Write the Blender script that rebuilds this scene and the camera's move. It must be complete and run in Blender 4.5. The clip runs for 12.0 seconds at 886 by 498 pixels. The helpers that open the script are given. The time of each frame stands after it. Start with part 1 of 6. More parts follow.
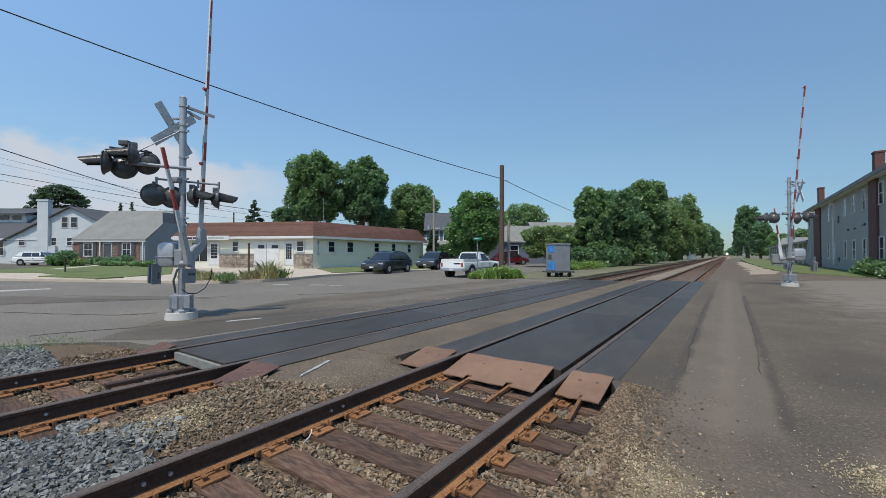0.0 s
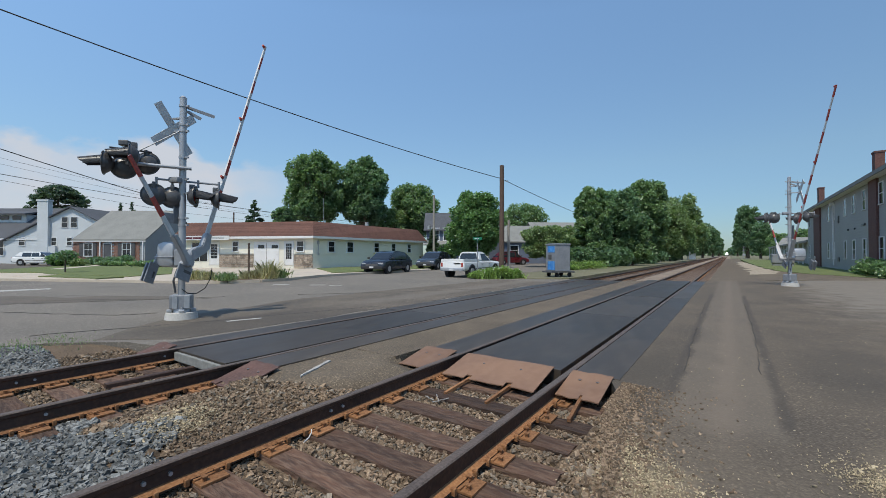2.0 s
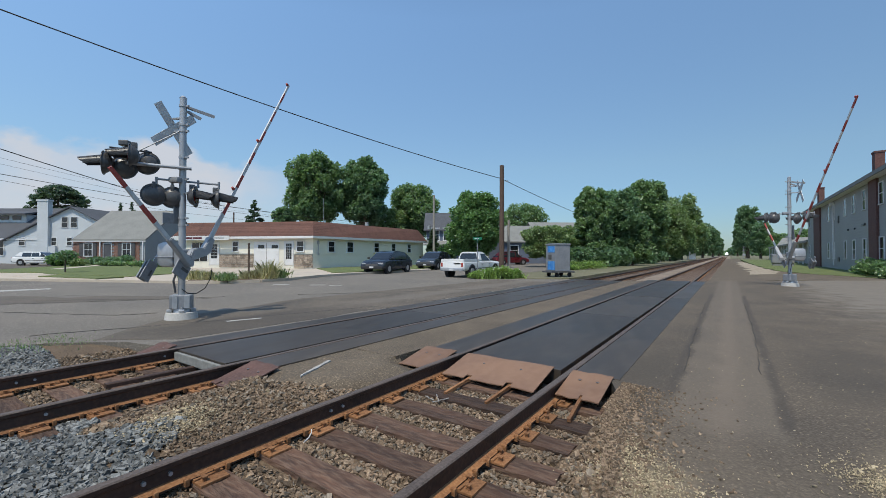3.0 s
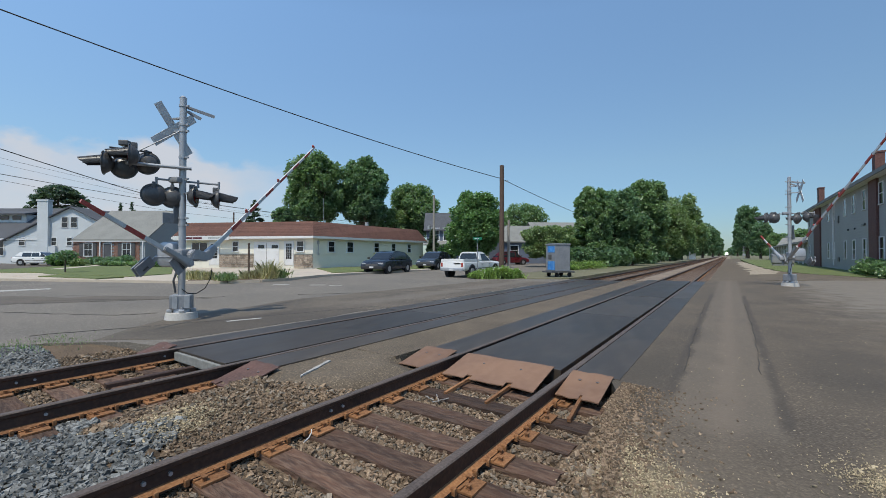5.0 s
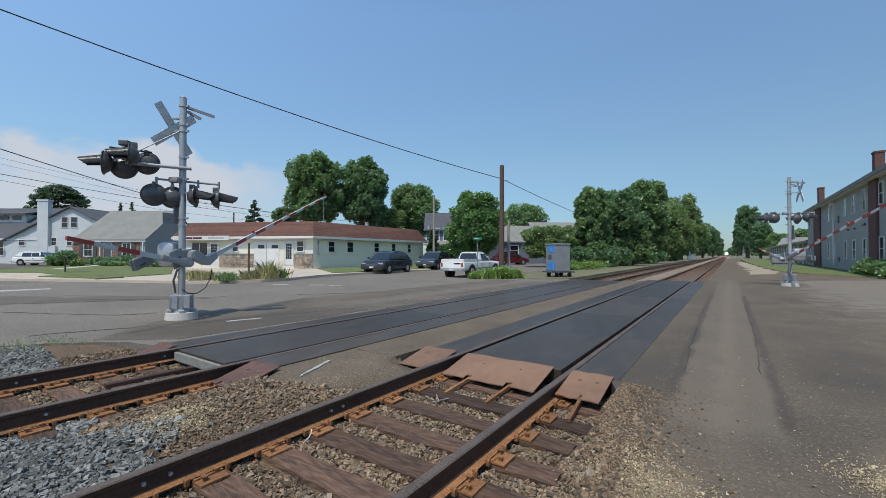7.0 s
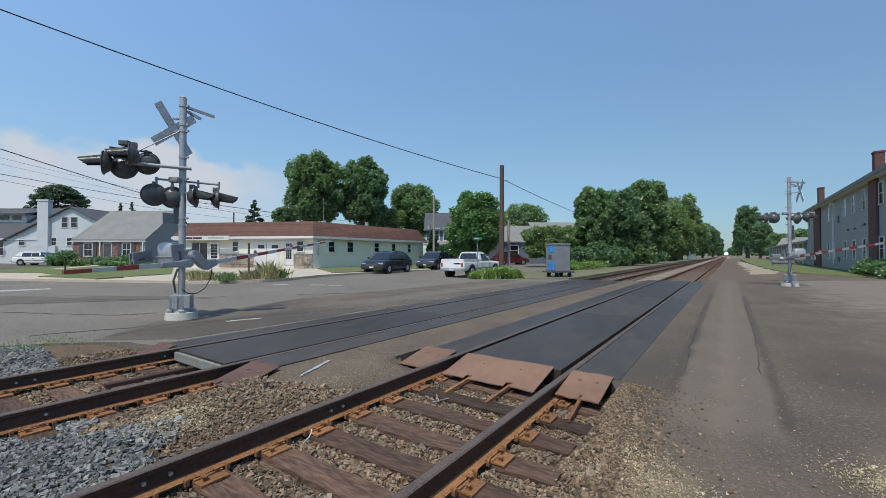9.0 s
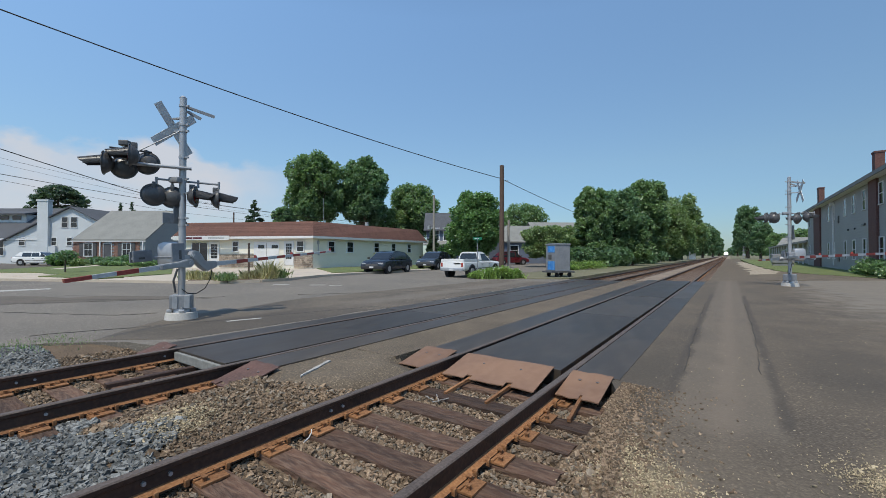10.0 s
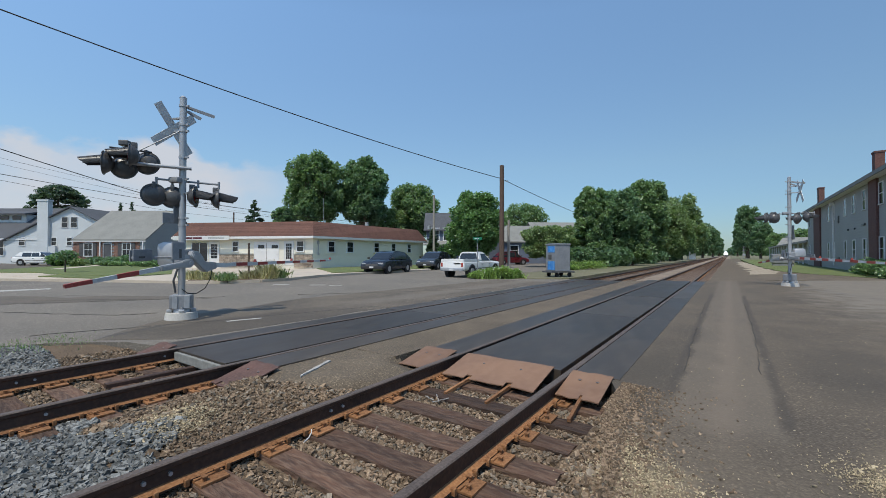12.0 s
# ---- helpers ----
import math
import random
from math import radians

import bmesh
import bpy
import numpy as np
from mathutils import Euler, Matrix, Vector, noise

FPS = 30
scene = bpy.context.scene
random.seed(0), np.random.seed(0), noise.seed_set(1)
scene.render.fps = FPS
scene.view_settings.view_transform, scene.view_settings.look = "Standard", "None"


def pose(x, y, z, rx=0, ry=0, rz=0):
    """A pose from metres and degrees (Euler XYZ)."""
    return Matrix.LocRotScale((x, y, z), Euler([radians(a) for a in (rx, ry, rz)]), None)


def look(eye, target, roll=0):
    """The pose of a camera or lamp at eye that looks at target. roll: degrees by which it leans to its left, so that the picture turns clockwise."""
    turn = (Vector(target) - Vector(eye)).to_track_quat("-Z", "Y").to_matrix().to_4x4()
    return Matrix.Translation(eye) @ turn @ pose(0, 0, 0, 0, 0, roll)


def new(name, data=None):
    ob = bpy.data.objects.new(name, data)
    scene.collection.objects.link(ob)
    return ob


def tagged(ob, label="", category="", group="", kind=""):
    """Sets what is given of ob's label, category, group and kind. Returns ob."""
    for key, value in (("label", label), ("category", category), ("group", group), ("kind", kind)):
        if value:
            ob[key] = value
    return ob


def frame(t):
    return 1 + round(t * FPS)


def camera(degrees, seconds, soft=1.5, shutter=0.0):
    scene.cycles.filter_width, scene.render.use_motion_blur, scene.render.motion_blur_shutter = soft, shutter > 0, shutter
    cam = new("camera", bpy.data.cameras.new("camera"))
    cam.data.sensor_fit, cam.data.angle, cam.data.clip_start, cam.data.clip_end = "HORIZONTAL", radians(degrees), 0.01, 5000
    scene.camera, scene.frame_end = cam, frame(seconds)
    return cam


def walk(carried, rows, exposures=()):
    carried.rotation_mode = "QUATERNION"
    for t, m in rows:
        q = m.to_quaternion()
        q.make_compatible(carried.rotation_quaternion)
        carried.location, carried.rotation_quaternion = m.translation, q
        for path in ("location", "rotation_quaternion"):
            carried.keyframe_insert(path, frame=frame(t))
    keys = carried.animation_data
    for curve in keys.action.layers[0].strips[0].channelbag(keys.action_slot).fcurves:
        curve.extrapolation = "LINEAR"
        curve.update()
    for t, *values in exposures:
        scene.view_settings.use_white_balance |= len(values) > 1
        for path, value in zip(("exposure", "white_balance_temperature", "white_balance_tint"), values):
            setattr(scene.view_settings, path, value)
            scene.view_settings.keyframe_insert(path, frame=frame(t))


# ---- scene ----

from itertools import product

# ---------- camera (stands still on a tripod beside the near track) ----------
EYE = 1.347                      # height above the rail tops; the rail tops are z = 0
cam = camera(94.4, 12.0, soft=0.82)
walk(cam, [(0.0, pose(0, 0, EYE, 90.79, 0, 0)), (12.0, pose(0, 0, EYE, 90.79, 0, 0))], exposures=[(0.0, 0.0), (12.0, 0.0)])

# the tracks' own frame: y runs along the rails, x = 0 is the middle of the near track
TRACK = pose(-1.87, 1.30, 0, 0, 0, -34.9)
FAR = -3.53                      # middle of the far track
GATE = 12.0                      # bearing of the lowered gate arms, degrees right of the view


def at(x, y, z=0.0, turn=0.0):
    """A pose given in the tracks' frame."""
    return TRACK @ pose(x, y, z, 0, 0, turn)


# ---------- world, sun ----------
SUN_EL, SUN_DIR = 62.0, (-0.45, -0.89)
world = bpy.data.worlds.new("world")
scene.world = world
world.use_nodes = True
wt = world.node_tree
wt.nodes.clear()
wn = wt.nodes.new
sky = wn("ShaderNodeTexSky")
sky.sky_type, sky.sun_disc = 'NISHITA', False
sky.sun_elevation, sky.sun_rotation = radians(SUN_EL), math.atan2(*SUN_DIR)
sky.air_density, sky.dust_density, sky.ozone_density = 1.0, 0.25, 3.2
tc = wn("ShaderNodeTexCoord")
sep = wn("ShaderNodeSeparateXYZ")
wt.links.new(tc.outputs["Generated"], sep.inputs[0])
mp = wn("ShaderNodeMapping")
mp.inputs["Scale"].default_value = (1.0, 1.0, 1.7)
mp.inputs["Location"].default_value = (1.3, 0.2, 0.4)
wt.links.new(tc.outputs["Generated"], mp.inputs[0])
cn = wn("ShaderNodeTexNoise")
cn.inputs["Scale"].default_value, cn.inputs["Detail"].default_value, cn.inputs["Roughness"].default_value = 6.5, 8.0, 0.52
wt.links.new(mp.outputs[0], cn.inputs["Vector"])


def wmath(op, a, b=0.0, clamp=False):
    n = wn("ShaderNodeMath")
    n.operation, n.use_clamp = op, clamp
    for i, v in enumerate((a, b)):
        if isinstance(v, (int, float)):
            n.inputs[i].default_value = v
        else:
            wt.links.new(v, n.inputs[i])
    return n.outputs[0]


# fair-weather clouds lie low over the horizon, heaped up to the west (left)
west = wmath('MULTIPLY', wmath('SUBTRACT', -0.30, sep.outputs[0]), 6.0, True)
heap = wmath('ADD', wmath('MULTIPLY', wmath('SUBTRACT', 0.208, sep.outputs[2]), 15.0), wmath('MULTIPLY', wmath('SUBTRACT', cn.outputs[0], 0.5), 3.0))
body = wmath('ADD', 0.74, wmath('MULTIPLY', wmath('SUBTRACT', cn.outputs[0], 0.46), 2.0), True)
cover = wmath('MULTIPLY', wmath('MULTIPLY', wmath('MULTIPLY', heap, 2.4, True), west), body)
bg = wn("ShaderNodeBackground")
cloud = wn("ShaderNodeBackground")
cloud.inputs["Color"].default_value, cloud.inputs["Strength"].default_value = (0.80, 0.83, 0.90, 1), 0.76
wmix = wn("ShaderNodeMixShader")
wo = wn("ShaderNodeOutputWorld")
tint = wn("ShaderNodeMixRGB")
tint.blend_type = 'MULTIPLY'
tint.inputs[0].default_value, tint.inputs[2].default_value = 1.0, (0.93, 1.0, 0.955, 1)
wt.links.new(sky.outputs[0], tint.inputs[1])
# dim the sky at the horizon and lift it overhead, for a flatter gradient
even = wn("ShaderNodeMapRange")
even.inputs["From Max"].default_value, even.inputs["To Min"].default_value, even.inputs["To Max"].default_value = 0.50, 0.52, 1.34
wt.links.new(sep.outputs[2], even.inputs["Value"])
cool = wn("ShaderNodeValToRGB")
cool.color_ramp.elements[0].position, cool.color_ramp.elements[0].color = 0.0, (0.76, 0.89, 1.12, 1)
cool.color_ramp.elements[1].position, cool.color_ramp.elements[1].color = 0.20, (1, 1, 1, 1)
wt.links.new(sep.outputs[2], cool.inputs[0])
air = wn("ShaderNodeMixRGB")
air.blend_type = 'MULTIPLY'
air.inputs[0].default_value = 1.0
wt.links.new(tint.outputs[0], air.inputs[1])
wt.links.new(cool.outputs[0], air.inputs[2])
wt.links.new(air.outputs[0], bg.inputs[0])
# the haze is a little brighter to the west
side = wn("ShaderNodeMapRange")
side.inputs["From Min"].default_value, side.inputs["From Max"].default_value = -0.7, 0.7
side.inputs["To Min"].default_value, side.inputs["To Max"].default_value = 1.24, 0.94
wt.links.new(sep.outputs[0], side.inputs["Value"])
wt.links.new(wmath('MULTIPLY', wmath('MULTIPLY', even.outputs[0], side.outputs[0]), 0.145), bg.inputs["Strength"])
wt.links.new(wmath('MULTIPLY', cover, 0.92), wmix.inputs[0])
wt.links.new(bg.outputs[0], wmix.inputs[1])
wt.links.new(cloud.outputs[0], wmix.inputs[2])
wt.links.new(wmix.outputs[0], wo.inputs[0])

sun = new("sun", bpy.data.lights.new("sun", 'SUN'))
sun.data.energy, sun.data.angle, sun.data.color = 3.5, radians(0.53), (1.0, 0.925, 0.79)
se, ce = math.sin(radians(SUN_EL)), math.cos(radians(SUN_EL))
sun.matrix_world = look((SUN_DIR[0] * ce * 90, SUN_DIR[1] * ce * 90, se * 90), (0, 0, 0))


# ---------- materials ----------
def mat(name, c1, c2=None, scale=3.0, fine=40.0, rough=0.8, metal=0.0, bump=0.3, bump_scale=None, vary=0.0, c3=None, stain=0.6, spec=0.4,
        island=False, dist=0.01, aniso=(1, 1, 1), speck=0.0):
    """A surface with colour varied at two scales, worn roughness and fine relief; lengths in metres."""
    m = bpy.data.materials.new(name)
    m.use_nodes = True
    nt = m.node_tree
    nn, ln = nt.nodes.new, nt.links.new
    p = nt.nodes["Principled BSDF"]
    c2 = c2 or tuple(v * 0.72 for v in c1)
    tc_ = nn("ShaderNodeTexCoord")
    mp_ = nn("ShaderNodeMapping")
    mp_.inputs["Scale"].default_value = aniso
    ln(tc_.outputs["Object"], mp_.inputs[0])
    n1, n2 = nn("ShaderNodeTexNoise"), nn("ShaderNodeTexNoise")
    for n, sc, de in ((n1, scale, 4.0), (n2, fine, 3.0)):
        n.inputs["Scale"].default_value, n.inputs["Detail"].default_value = sc, de
        ln(mp_.outputs[0], n.inputs["Vector"])
    r1 = nn("ShaderNodeValToRGB")
    r1.color_ramp.elements[0].position, r1.color_ramp.elements[1].position = 0.32, 0.68
    r1.color_ramp.elements[0].color, r1.color_ramp.elements[1].color = (*c2, 1), (*c1, 1)
    ln(n1.outputs[0], r1.inputs[0])
    col = r1.outputs[0]
    r2 = nn("ShaderNodeValToRGB")
    r2.color_ramp.elements[0].position, r2.color_ramp.elements[1].position = 0.42, 0.66
    g = c3 or tuple(v * 1.35 for v in c1)
    mx = nn("ShaderNodeMixRGB")
    r2.color_ramp.elements[0].color, r2.color_ramp.elements[1].color = (0, 0, 0, 1), (stain, stain, stain, 1)
    ln(n2.outputs[0], r2.inputs[0])
    ln(r2.outputs[0], mx.inputs[0])
    ln(col, mx.inputs[1])
    mx.inputs[2].default_value = (*g, 1)
    col = mx.outputs[0]
    if speck:
        # crushed stone showing through the binder
        vo = nn("ShaderNodeTexVoronoi")
        vo.inputs["Scale"].default_value = 70.0
        ln(mp_.outputs[0], vo.inputs["Vector"])
        sc_ = nn("ShaderNodeSeparateColor")
        ln(vo.outputs["Color"], sc_.inputs[0])
        rr = nn("ShaderNodeValToRGB")
        for k, (po, va) in enumerate(((0.0, 0.80), (0.5, 0.97), (0.9, 1.12), (0.985, 2.2))):
            el = rr.color_ramp.elements[k] if k < 2 else rr.color_ramp.elements.new(po)
            el.position, el.color = po, (va, va * 0.98, va * 0.95, 1)
        ln(sc_.outputs[0], rr.inputs[0])
        mu = nn("ShaderNodeMixRGB")
        mu.blend_type = 'MULTIPLY'
        mu.inputs[0].default_value = speck
        ln(col, mu.inputs[1])
        ln(rr.outputs[0], mu.inputs[2])
        col = mu.outputs[0]
    if vary:
        oi = nn("ShaderNodeNewGeometry" if island else "ShaderNodeObjectInfo")
        hs = nn("ShaderNodeHueSaturation")
        ma = nn("ShaderNodeMapRange")
        ma.inputs["To Min"].default_value, ma.inputs["To Max"].default_value = 1 - vary, 1 + vary
        ln(oi.outputs["Random Per Island" if island else "Random"], ma.inputs["Value"])
        ln(ma.outputs[0], hs.inputs["Value"])
        ln(col, hs.inputs["Color"])
        col = hs.outputs[0]
    ln(col, p.inputs["Base Color"])
    mr = nn("ShaderNodeMapRange")
    mr.inputs["To Min"].default_value, mr.inputs["To Max"].default_value = max(0.02, rough - 0.12), min(1, rough + 0.12)
    ln(n1.outputs[0], mr.inputs["Value"])
    ln(mr.outputs[0], p.inputs["Roughness"])
    p.inputs["Metallic"].default_value = metal
    p.inputs["Specular IOR Level"].default_value = spec
    if bump:
        bp = nn("ShaderNodeBump")
        bp.inputs["Strength"].default_value, bp.inputs["Distance"].default_value = bump, dist
        nb = n2
        if bump_scale:
            nb = nn("ShaderNodeTexNoise")
            nb.inputs["Scale"].default_value, nb.inputs["Detail"].default_value = bump_scale, 4.0
            ln(mp_.outputs[0], nb.inputs["Vector"])
        ln(nb.outputs[0], bp.inputs["Height"])
        ln(bp.outputs[0], p.inputs["Normal"])
    return m


def glow(name, colour, strength):
    m = bpy.data.materials.new(name)
    m.use_nodes = True
    p = m.node_tree.nodes["Principled BSDF"]
    p.inputs["Emission Color"].default_value, p.inputs["Emission Strength"].default_value = (*colour, 1), strength
    return m


def leaf_mat(name, c1, c2):
    m = mat(name, c1, c2, scale=0.6, fine=6.0, rough=0.42, bump=0, vary=0.62, island=True, stain=0.35, spec=0.5)
    p = m.node_tree.nodes["Principled BSDF"]
    out = m.node_tree.nodes["Material Output"]
    tr = m.node_tree.nodes.new("ShaderNodeBsdfTranslucent")
    mixs = m.node_tree.nodes.new("ShaderNodeMixShader")
    mixs.inputs[0].default_value = 0.34
    tr.inputs[0].default_value = (c1[0] * 1.25, c1[1] * 1.5, c1[2] * 0.9, 1)
    m.node_tree.links.new(p.outputs[0], mixs.inputs[1])
    m.node_tree.links.new(tr.outputs[0], mixs.inputs[2])
    m.node_tree.links.new(mixs.outputs[0], out.inputs[0])
    return m


ASPHALT = mat("asphalt", (0.172, 0.153, 0.128), (0.115, 0.103, 0.087), 0.35, 45, 0.9, bump=0.45, c3=(0.25, 0.225, 0.19), stain=0.55, speck=0.8)
ASPHALT_PALE = mat("asphalt_worn_pale", (0.124, 0.104, 0.082), (0.080, 0.068, 0.055), 1.1, 50, 0.92, bump=0.45, c3=(0.18, 0.152, 0.12), stain=0.5, speck=0.5)
ASPHALT_DARK = mat("asphalt_dark_patch", (0.062, 0.055, 0.048), (0.042, 0.038, 0.034), 0.9, 60, 0.85, bump=0.4, c3=(0.10, 0.09, 0.08), stain=0.45)
ASPHALT_BROWN = mat("asphalt_brown_edge", (0.128, 0.102, 0.073), (0.068, 0.055, 0.040), 1.0, 50, 0.92, bump=0.7, c3=(0.22, 0.17, 0.115), stain=0.55, speck=0.7)
PANEL = mat("rubber_panel", (0.062, 0.051, 0.041), (0.042, 0.034, 0.028), 0.8, 3, 0.43, bump=0.08, c3=(0.095, 0.080, 0.064), stain=0.4, vary=0.2, spec=0.22, aniso=(1.6, 0.5, 1))
CONCRETE = mat("concrete", (0.50, 0.48, 0.44), (0.38, 0.36, 0.33), 0.8, 30, 0.85, bump=0.25, c3=(0.58, 0.56, 0.52))
SIDEWALK = mat("sidewalk_concrete", (0.50, 0.425, 0.335), (0.40, 0.34, 0.27), 0.5, 18, 0.85, bump=0.15, c3=(0.56, 0.485, 0.39))
DIRT = mat("ballast_dirt", (0.14, 0.096, 0.060), (0.080, 0.056, 0.036), 1.4, 60, 0.95, bump=0.9, c3=(0.24, 0.175, 0.11), stain=0.6, dist=0.02)
STONE_BROWN = mat("ballast_brown", (0.212, 0.148, 0.098), (0.112, 0.078, 0.052), 0.8, 45, 0.9, bump=0.4, c3=(0.32, 0.245, 0.165), vary=0.55, island=True, spec=0.2)
STONE_MIX = mat("ballast_greybrown", (0.205, 0.168, 0.126), (0.118, 0.096, 0.072), 0.8, 45, 0.88, bump=0.4, c3=(0.32, 0.27, 0.21), vary=0.55, island=True, spec=0.2)
STONE_GREY = mat("ballast_grey", (0.185, 0.188, 0.178), (0.108, 0.111, 0.106), 1.2, 45, 0.85, bump=0.4, c3=(0.27, 0.27, 0.255), vary=0.5, island=True, spec=0.25)
STONE_PALE = mat("pebble_pale", (0.40, 0.325, 0.205), (0.25, 0.20, 0.125), 1.5, 60, 0.85, bump=0.3, vary=0.5, island=True)
SAND = mat("spilled_sand", (0.34, 0.28, 0.20), (0.22, 0.18, 0.13), 4.0, 80, 0.95, bump=0.6, c3=(0.5, 0.43, 0.33))
GRASS = mat("lawn", (0.125, 0.165, 0.050), (0.075, 0.112, 0.034), 0.7, 16, 0.9, bump=0.9, c3=(0.21, 0.21, 0.085), stain=0.7, dist=0.05)
BANK = mat("ballast_bank_dust", (0.25, 0.195, 0.145), (0.16, 0.122, 0.09), 0.8, 18, 0.95, bump=0.9, c3=(0.34, 0.27, 0.205), stain=0.6, dist=0.03)
VERGE = mat("dry_verge", (0.17, 0.155, 0.09), (0.10, 0.105, 0.05), 0.3, 10, 0.95, bump=0.6, c3=(0.25, 0.22, 0.15), dist=0.03)
RAIL = mat("rail_side_rust", (0.064, 0.038, 0.029), (0.038, 0.024, 0.019), 2.0, 30, 0.62, metal=0.15, bump=0.25, c3=(0.115, 0.066, 0.044), stain=0.4)
RAIL_TOP = mat("rail_head", (0.125, 0.096, 0.080), (0.080, 0.061, 0.051), 3.0, 50, 0.6, metal=0.15, bump=0.05, c3=(0.18, 0.142, 0.118), spec=0.3)
RUST = mat("rust_orange", (0.27, 0.125, 0.050), (0.155, 0.068, 0.030), 6.0, 50, 0.85, bump=0.35, c3=(0.36, 0.185, 0.085), vary=0.2)
RUST_DARK = mat("rust_dark_plate", (0.115, 0.062, 0.05), (0.08, 0.045, 0.036), 3.0, 40, 0.75, bump=0.2, c3=(0.16, 0.09, 0.07))
RUST_PLATE = mat("rust_plate", (0.225, 0.130, 0.080), (0.170, 0.096, 0.060), 1.6, 9, 0.66, bump=0.06, c3=(0.265, 0.165, 0.108), stain=0.3, vary=0.08)
TIE = mat("tie_wood", (0.108, 0.058, 0.037), (0.042, 0.025, 0.018), 3.0, 13, 0.92, bump=1.0, c3=(0.170, 0.115, 0.080), stain=0.5, vary=0.45, aniso=(0.55, 2.6, 2), dist=0.025)
GALV = mat("galvanised_steel", (0.43, 0.44, 0.45), (0.34, 0.35, 0.365), 2.0, 14, 0.48, metal=0.5, bump=0.04, c3=(0.50, 0.50, 0.50), stain=0.3)
GALV_DULL = mat("grey_painted_steel", (0.27, 0.28, 0.295), (0.20, 0.21, 0.225), 2.0, 14, 0.52, metal=0.2, bump=0.04, c3=(0.34, 0.35, 0.36), stain=0.4)
BLACK = mat("black_paint", (0.082, 0.082, 0.085), (0.060, 0.060, 0.063), 3.0, 9, 0.34, bump=0.04, c3=(0.14, 0.138, 0.135), stain=0.4)
RED = mat("red_sheeting", (0.40, 0.062, 0.045), (0.30, 0.045, 0.036), 4.0, 30, 0.55, bump=0.05, c3=(0.46, 0.13, 0.10), stain=0.4)
WHITE = mat("white_paint", (0.68, 0.68, 0.67), (0.58, 0.58, 0.57), 0.8, 20, 0.6, bump=0.06, c3=(0.72, 0.72, 0.71))
WHITE_SIGN = mat("white_sheeting", (0.60, 0.60, 0.585), (0.47, 0.47, 0.46), 4.0, 24, 0.5, bump=0.03, c3=(0.66, 0.66, 0.65))
# white boards, darker and bluer than WHITE: the wall's shade is in the colour
CLAPBOARD_SHADED = mat("white_clapboard_shaded", (0.56, 0.59, 0.60), (0.49, 0.52, 0.53), 0.5, 12, 0.65, bump=0.08, c3=(0.62, 0.64, 0.65))
CREAM = mat("cream_stucco", (0.74, 0.71, 0.60), (0.66, 0.63, 0.53), 0.5, 30, 0.9, bump=0.2, c3=(0.78, 0.76, 0.67))
ROOF_BROWN = mat("brown_shingles", (0.135, 0.066, 0.050), (0.095, 0.046, 0.036), 1.2, 18, 0.92, bump=0.5, c3=(0.19, 0.10, 0.075), vary=0.14)
ROOF_GREY = mat("grey_shingles", (0.22, 0.22, 0.20), (0.17, 0.17, 0.155), 0.8, 14, 0.92, bump=0.4, c3=(0.28, 0.28, 0.26))
ROOF_DARK = mat("charcoal_shingles", (0.085, 0.09, 0.10), (0.06, 0.063, 0.07), 0.8, 14, 0.9, bump=0.4, c3=(0.12, 0.125, 0.135))
SIDING_GREY = mat("grey_siding", (0.32, 0.34, 0.34), (0.27, 0.285, 0.29), 0.3, 20, 0.8, bump=0.1, c3=(0.36, 0.375, 0.375))
SIDING_WARM = mat("warm_grey_siding", (0.335, 0.335, 0.315), (0.285, 0.285, 0.27), 0.3, 20, 0.8, bump=0.1, c3=(0.37, 0.37, 0.35))
SIDING_BLUE = mat("slate_blue_siding", (0.13, 0.155, 0.20), (0.10, 0.12, 0.16), 0.3, 20, 0.8, bump=0.1)
BRICK = mat("red_brick", (0.32, 0.165, 0.115), (0.22, 0.105, 0.08), 2.5, 14, 0.9, bump=0.6, c3=(0.40, 0.27, 0.21), stain=0.7, vary=0.2)
BRICK_DARK = mat("dark_brick", (0.13, 0.062, 0.052), (0.09, 0.045, 0.04), 2.0, 12, 0.9, bump=0.5, c3=(0.18, 0.10, 0.082))
FIELDSTONE = mat("fieldstone", (0.33, 0.26, 0.20), (0.22, 0.17, 0.13), 1.0, 20, 0.9, bump=0.5, c3=(0.45, 0.4, 0.33), vary=0.4, island=True)
WOOD_POLE = mat("pole_wood", (0.105, 0.068, 0.05), (0.07, 0.046, 0.035), 1.5, 16, 0.9, bump=0.5, c3=(0.15, 0.105, 0.08), aniso=(6, 6, 0.4))
WOOD_GREY = mat("weathered_wood", (0.30, 0.28, 0.25), (0.22, 0.2, 0.18), 1.5, 16, 0.9, bump=0.4, aniso=(6, 6, 0.4))
BARK = mat("bark", (0.13, 0.10, 0.075), (0.08, 0.06, 0.045), 2.0, 14, 0.95, bump=0.8, aniso=(3, 3, 0.6))
LEAF = leaf_mat("leaf_green", (0.200, 0.290, 0.142), (0.115, 0.178, 0.088))
LEAF_DARK = leaf_mat("leaf_dark", (0.165, 0.255, 0.142), (0.096, 0.160, 0.090))
LEAF_BRIGHT = leaf_mat("leaf_bright", (0.160, 0.262, 0.108), (0.092, 0.168, 0.068))
LEAF_OLIVE = leaf_mat("leaf_olive", (0.215, 0.285, 0.130), (0.130, 0.185, 0.082))
NEEDLE = leaf_mat("needle_dark", (0.085, 0.125, 0.080), (0.050, 0.078, 0.050))
WEED = leaf_mat("weed_green", (0.26, 0.36, 0.1), (0.16, 0.24, 0.065))
STRAW = leaf_mat("ornamental_grass", (0.42, 0.37, 0.22), (0.30, 0.27, 0.15))
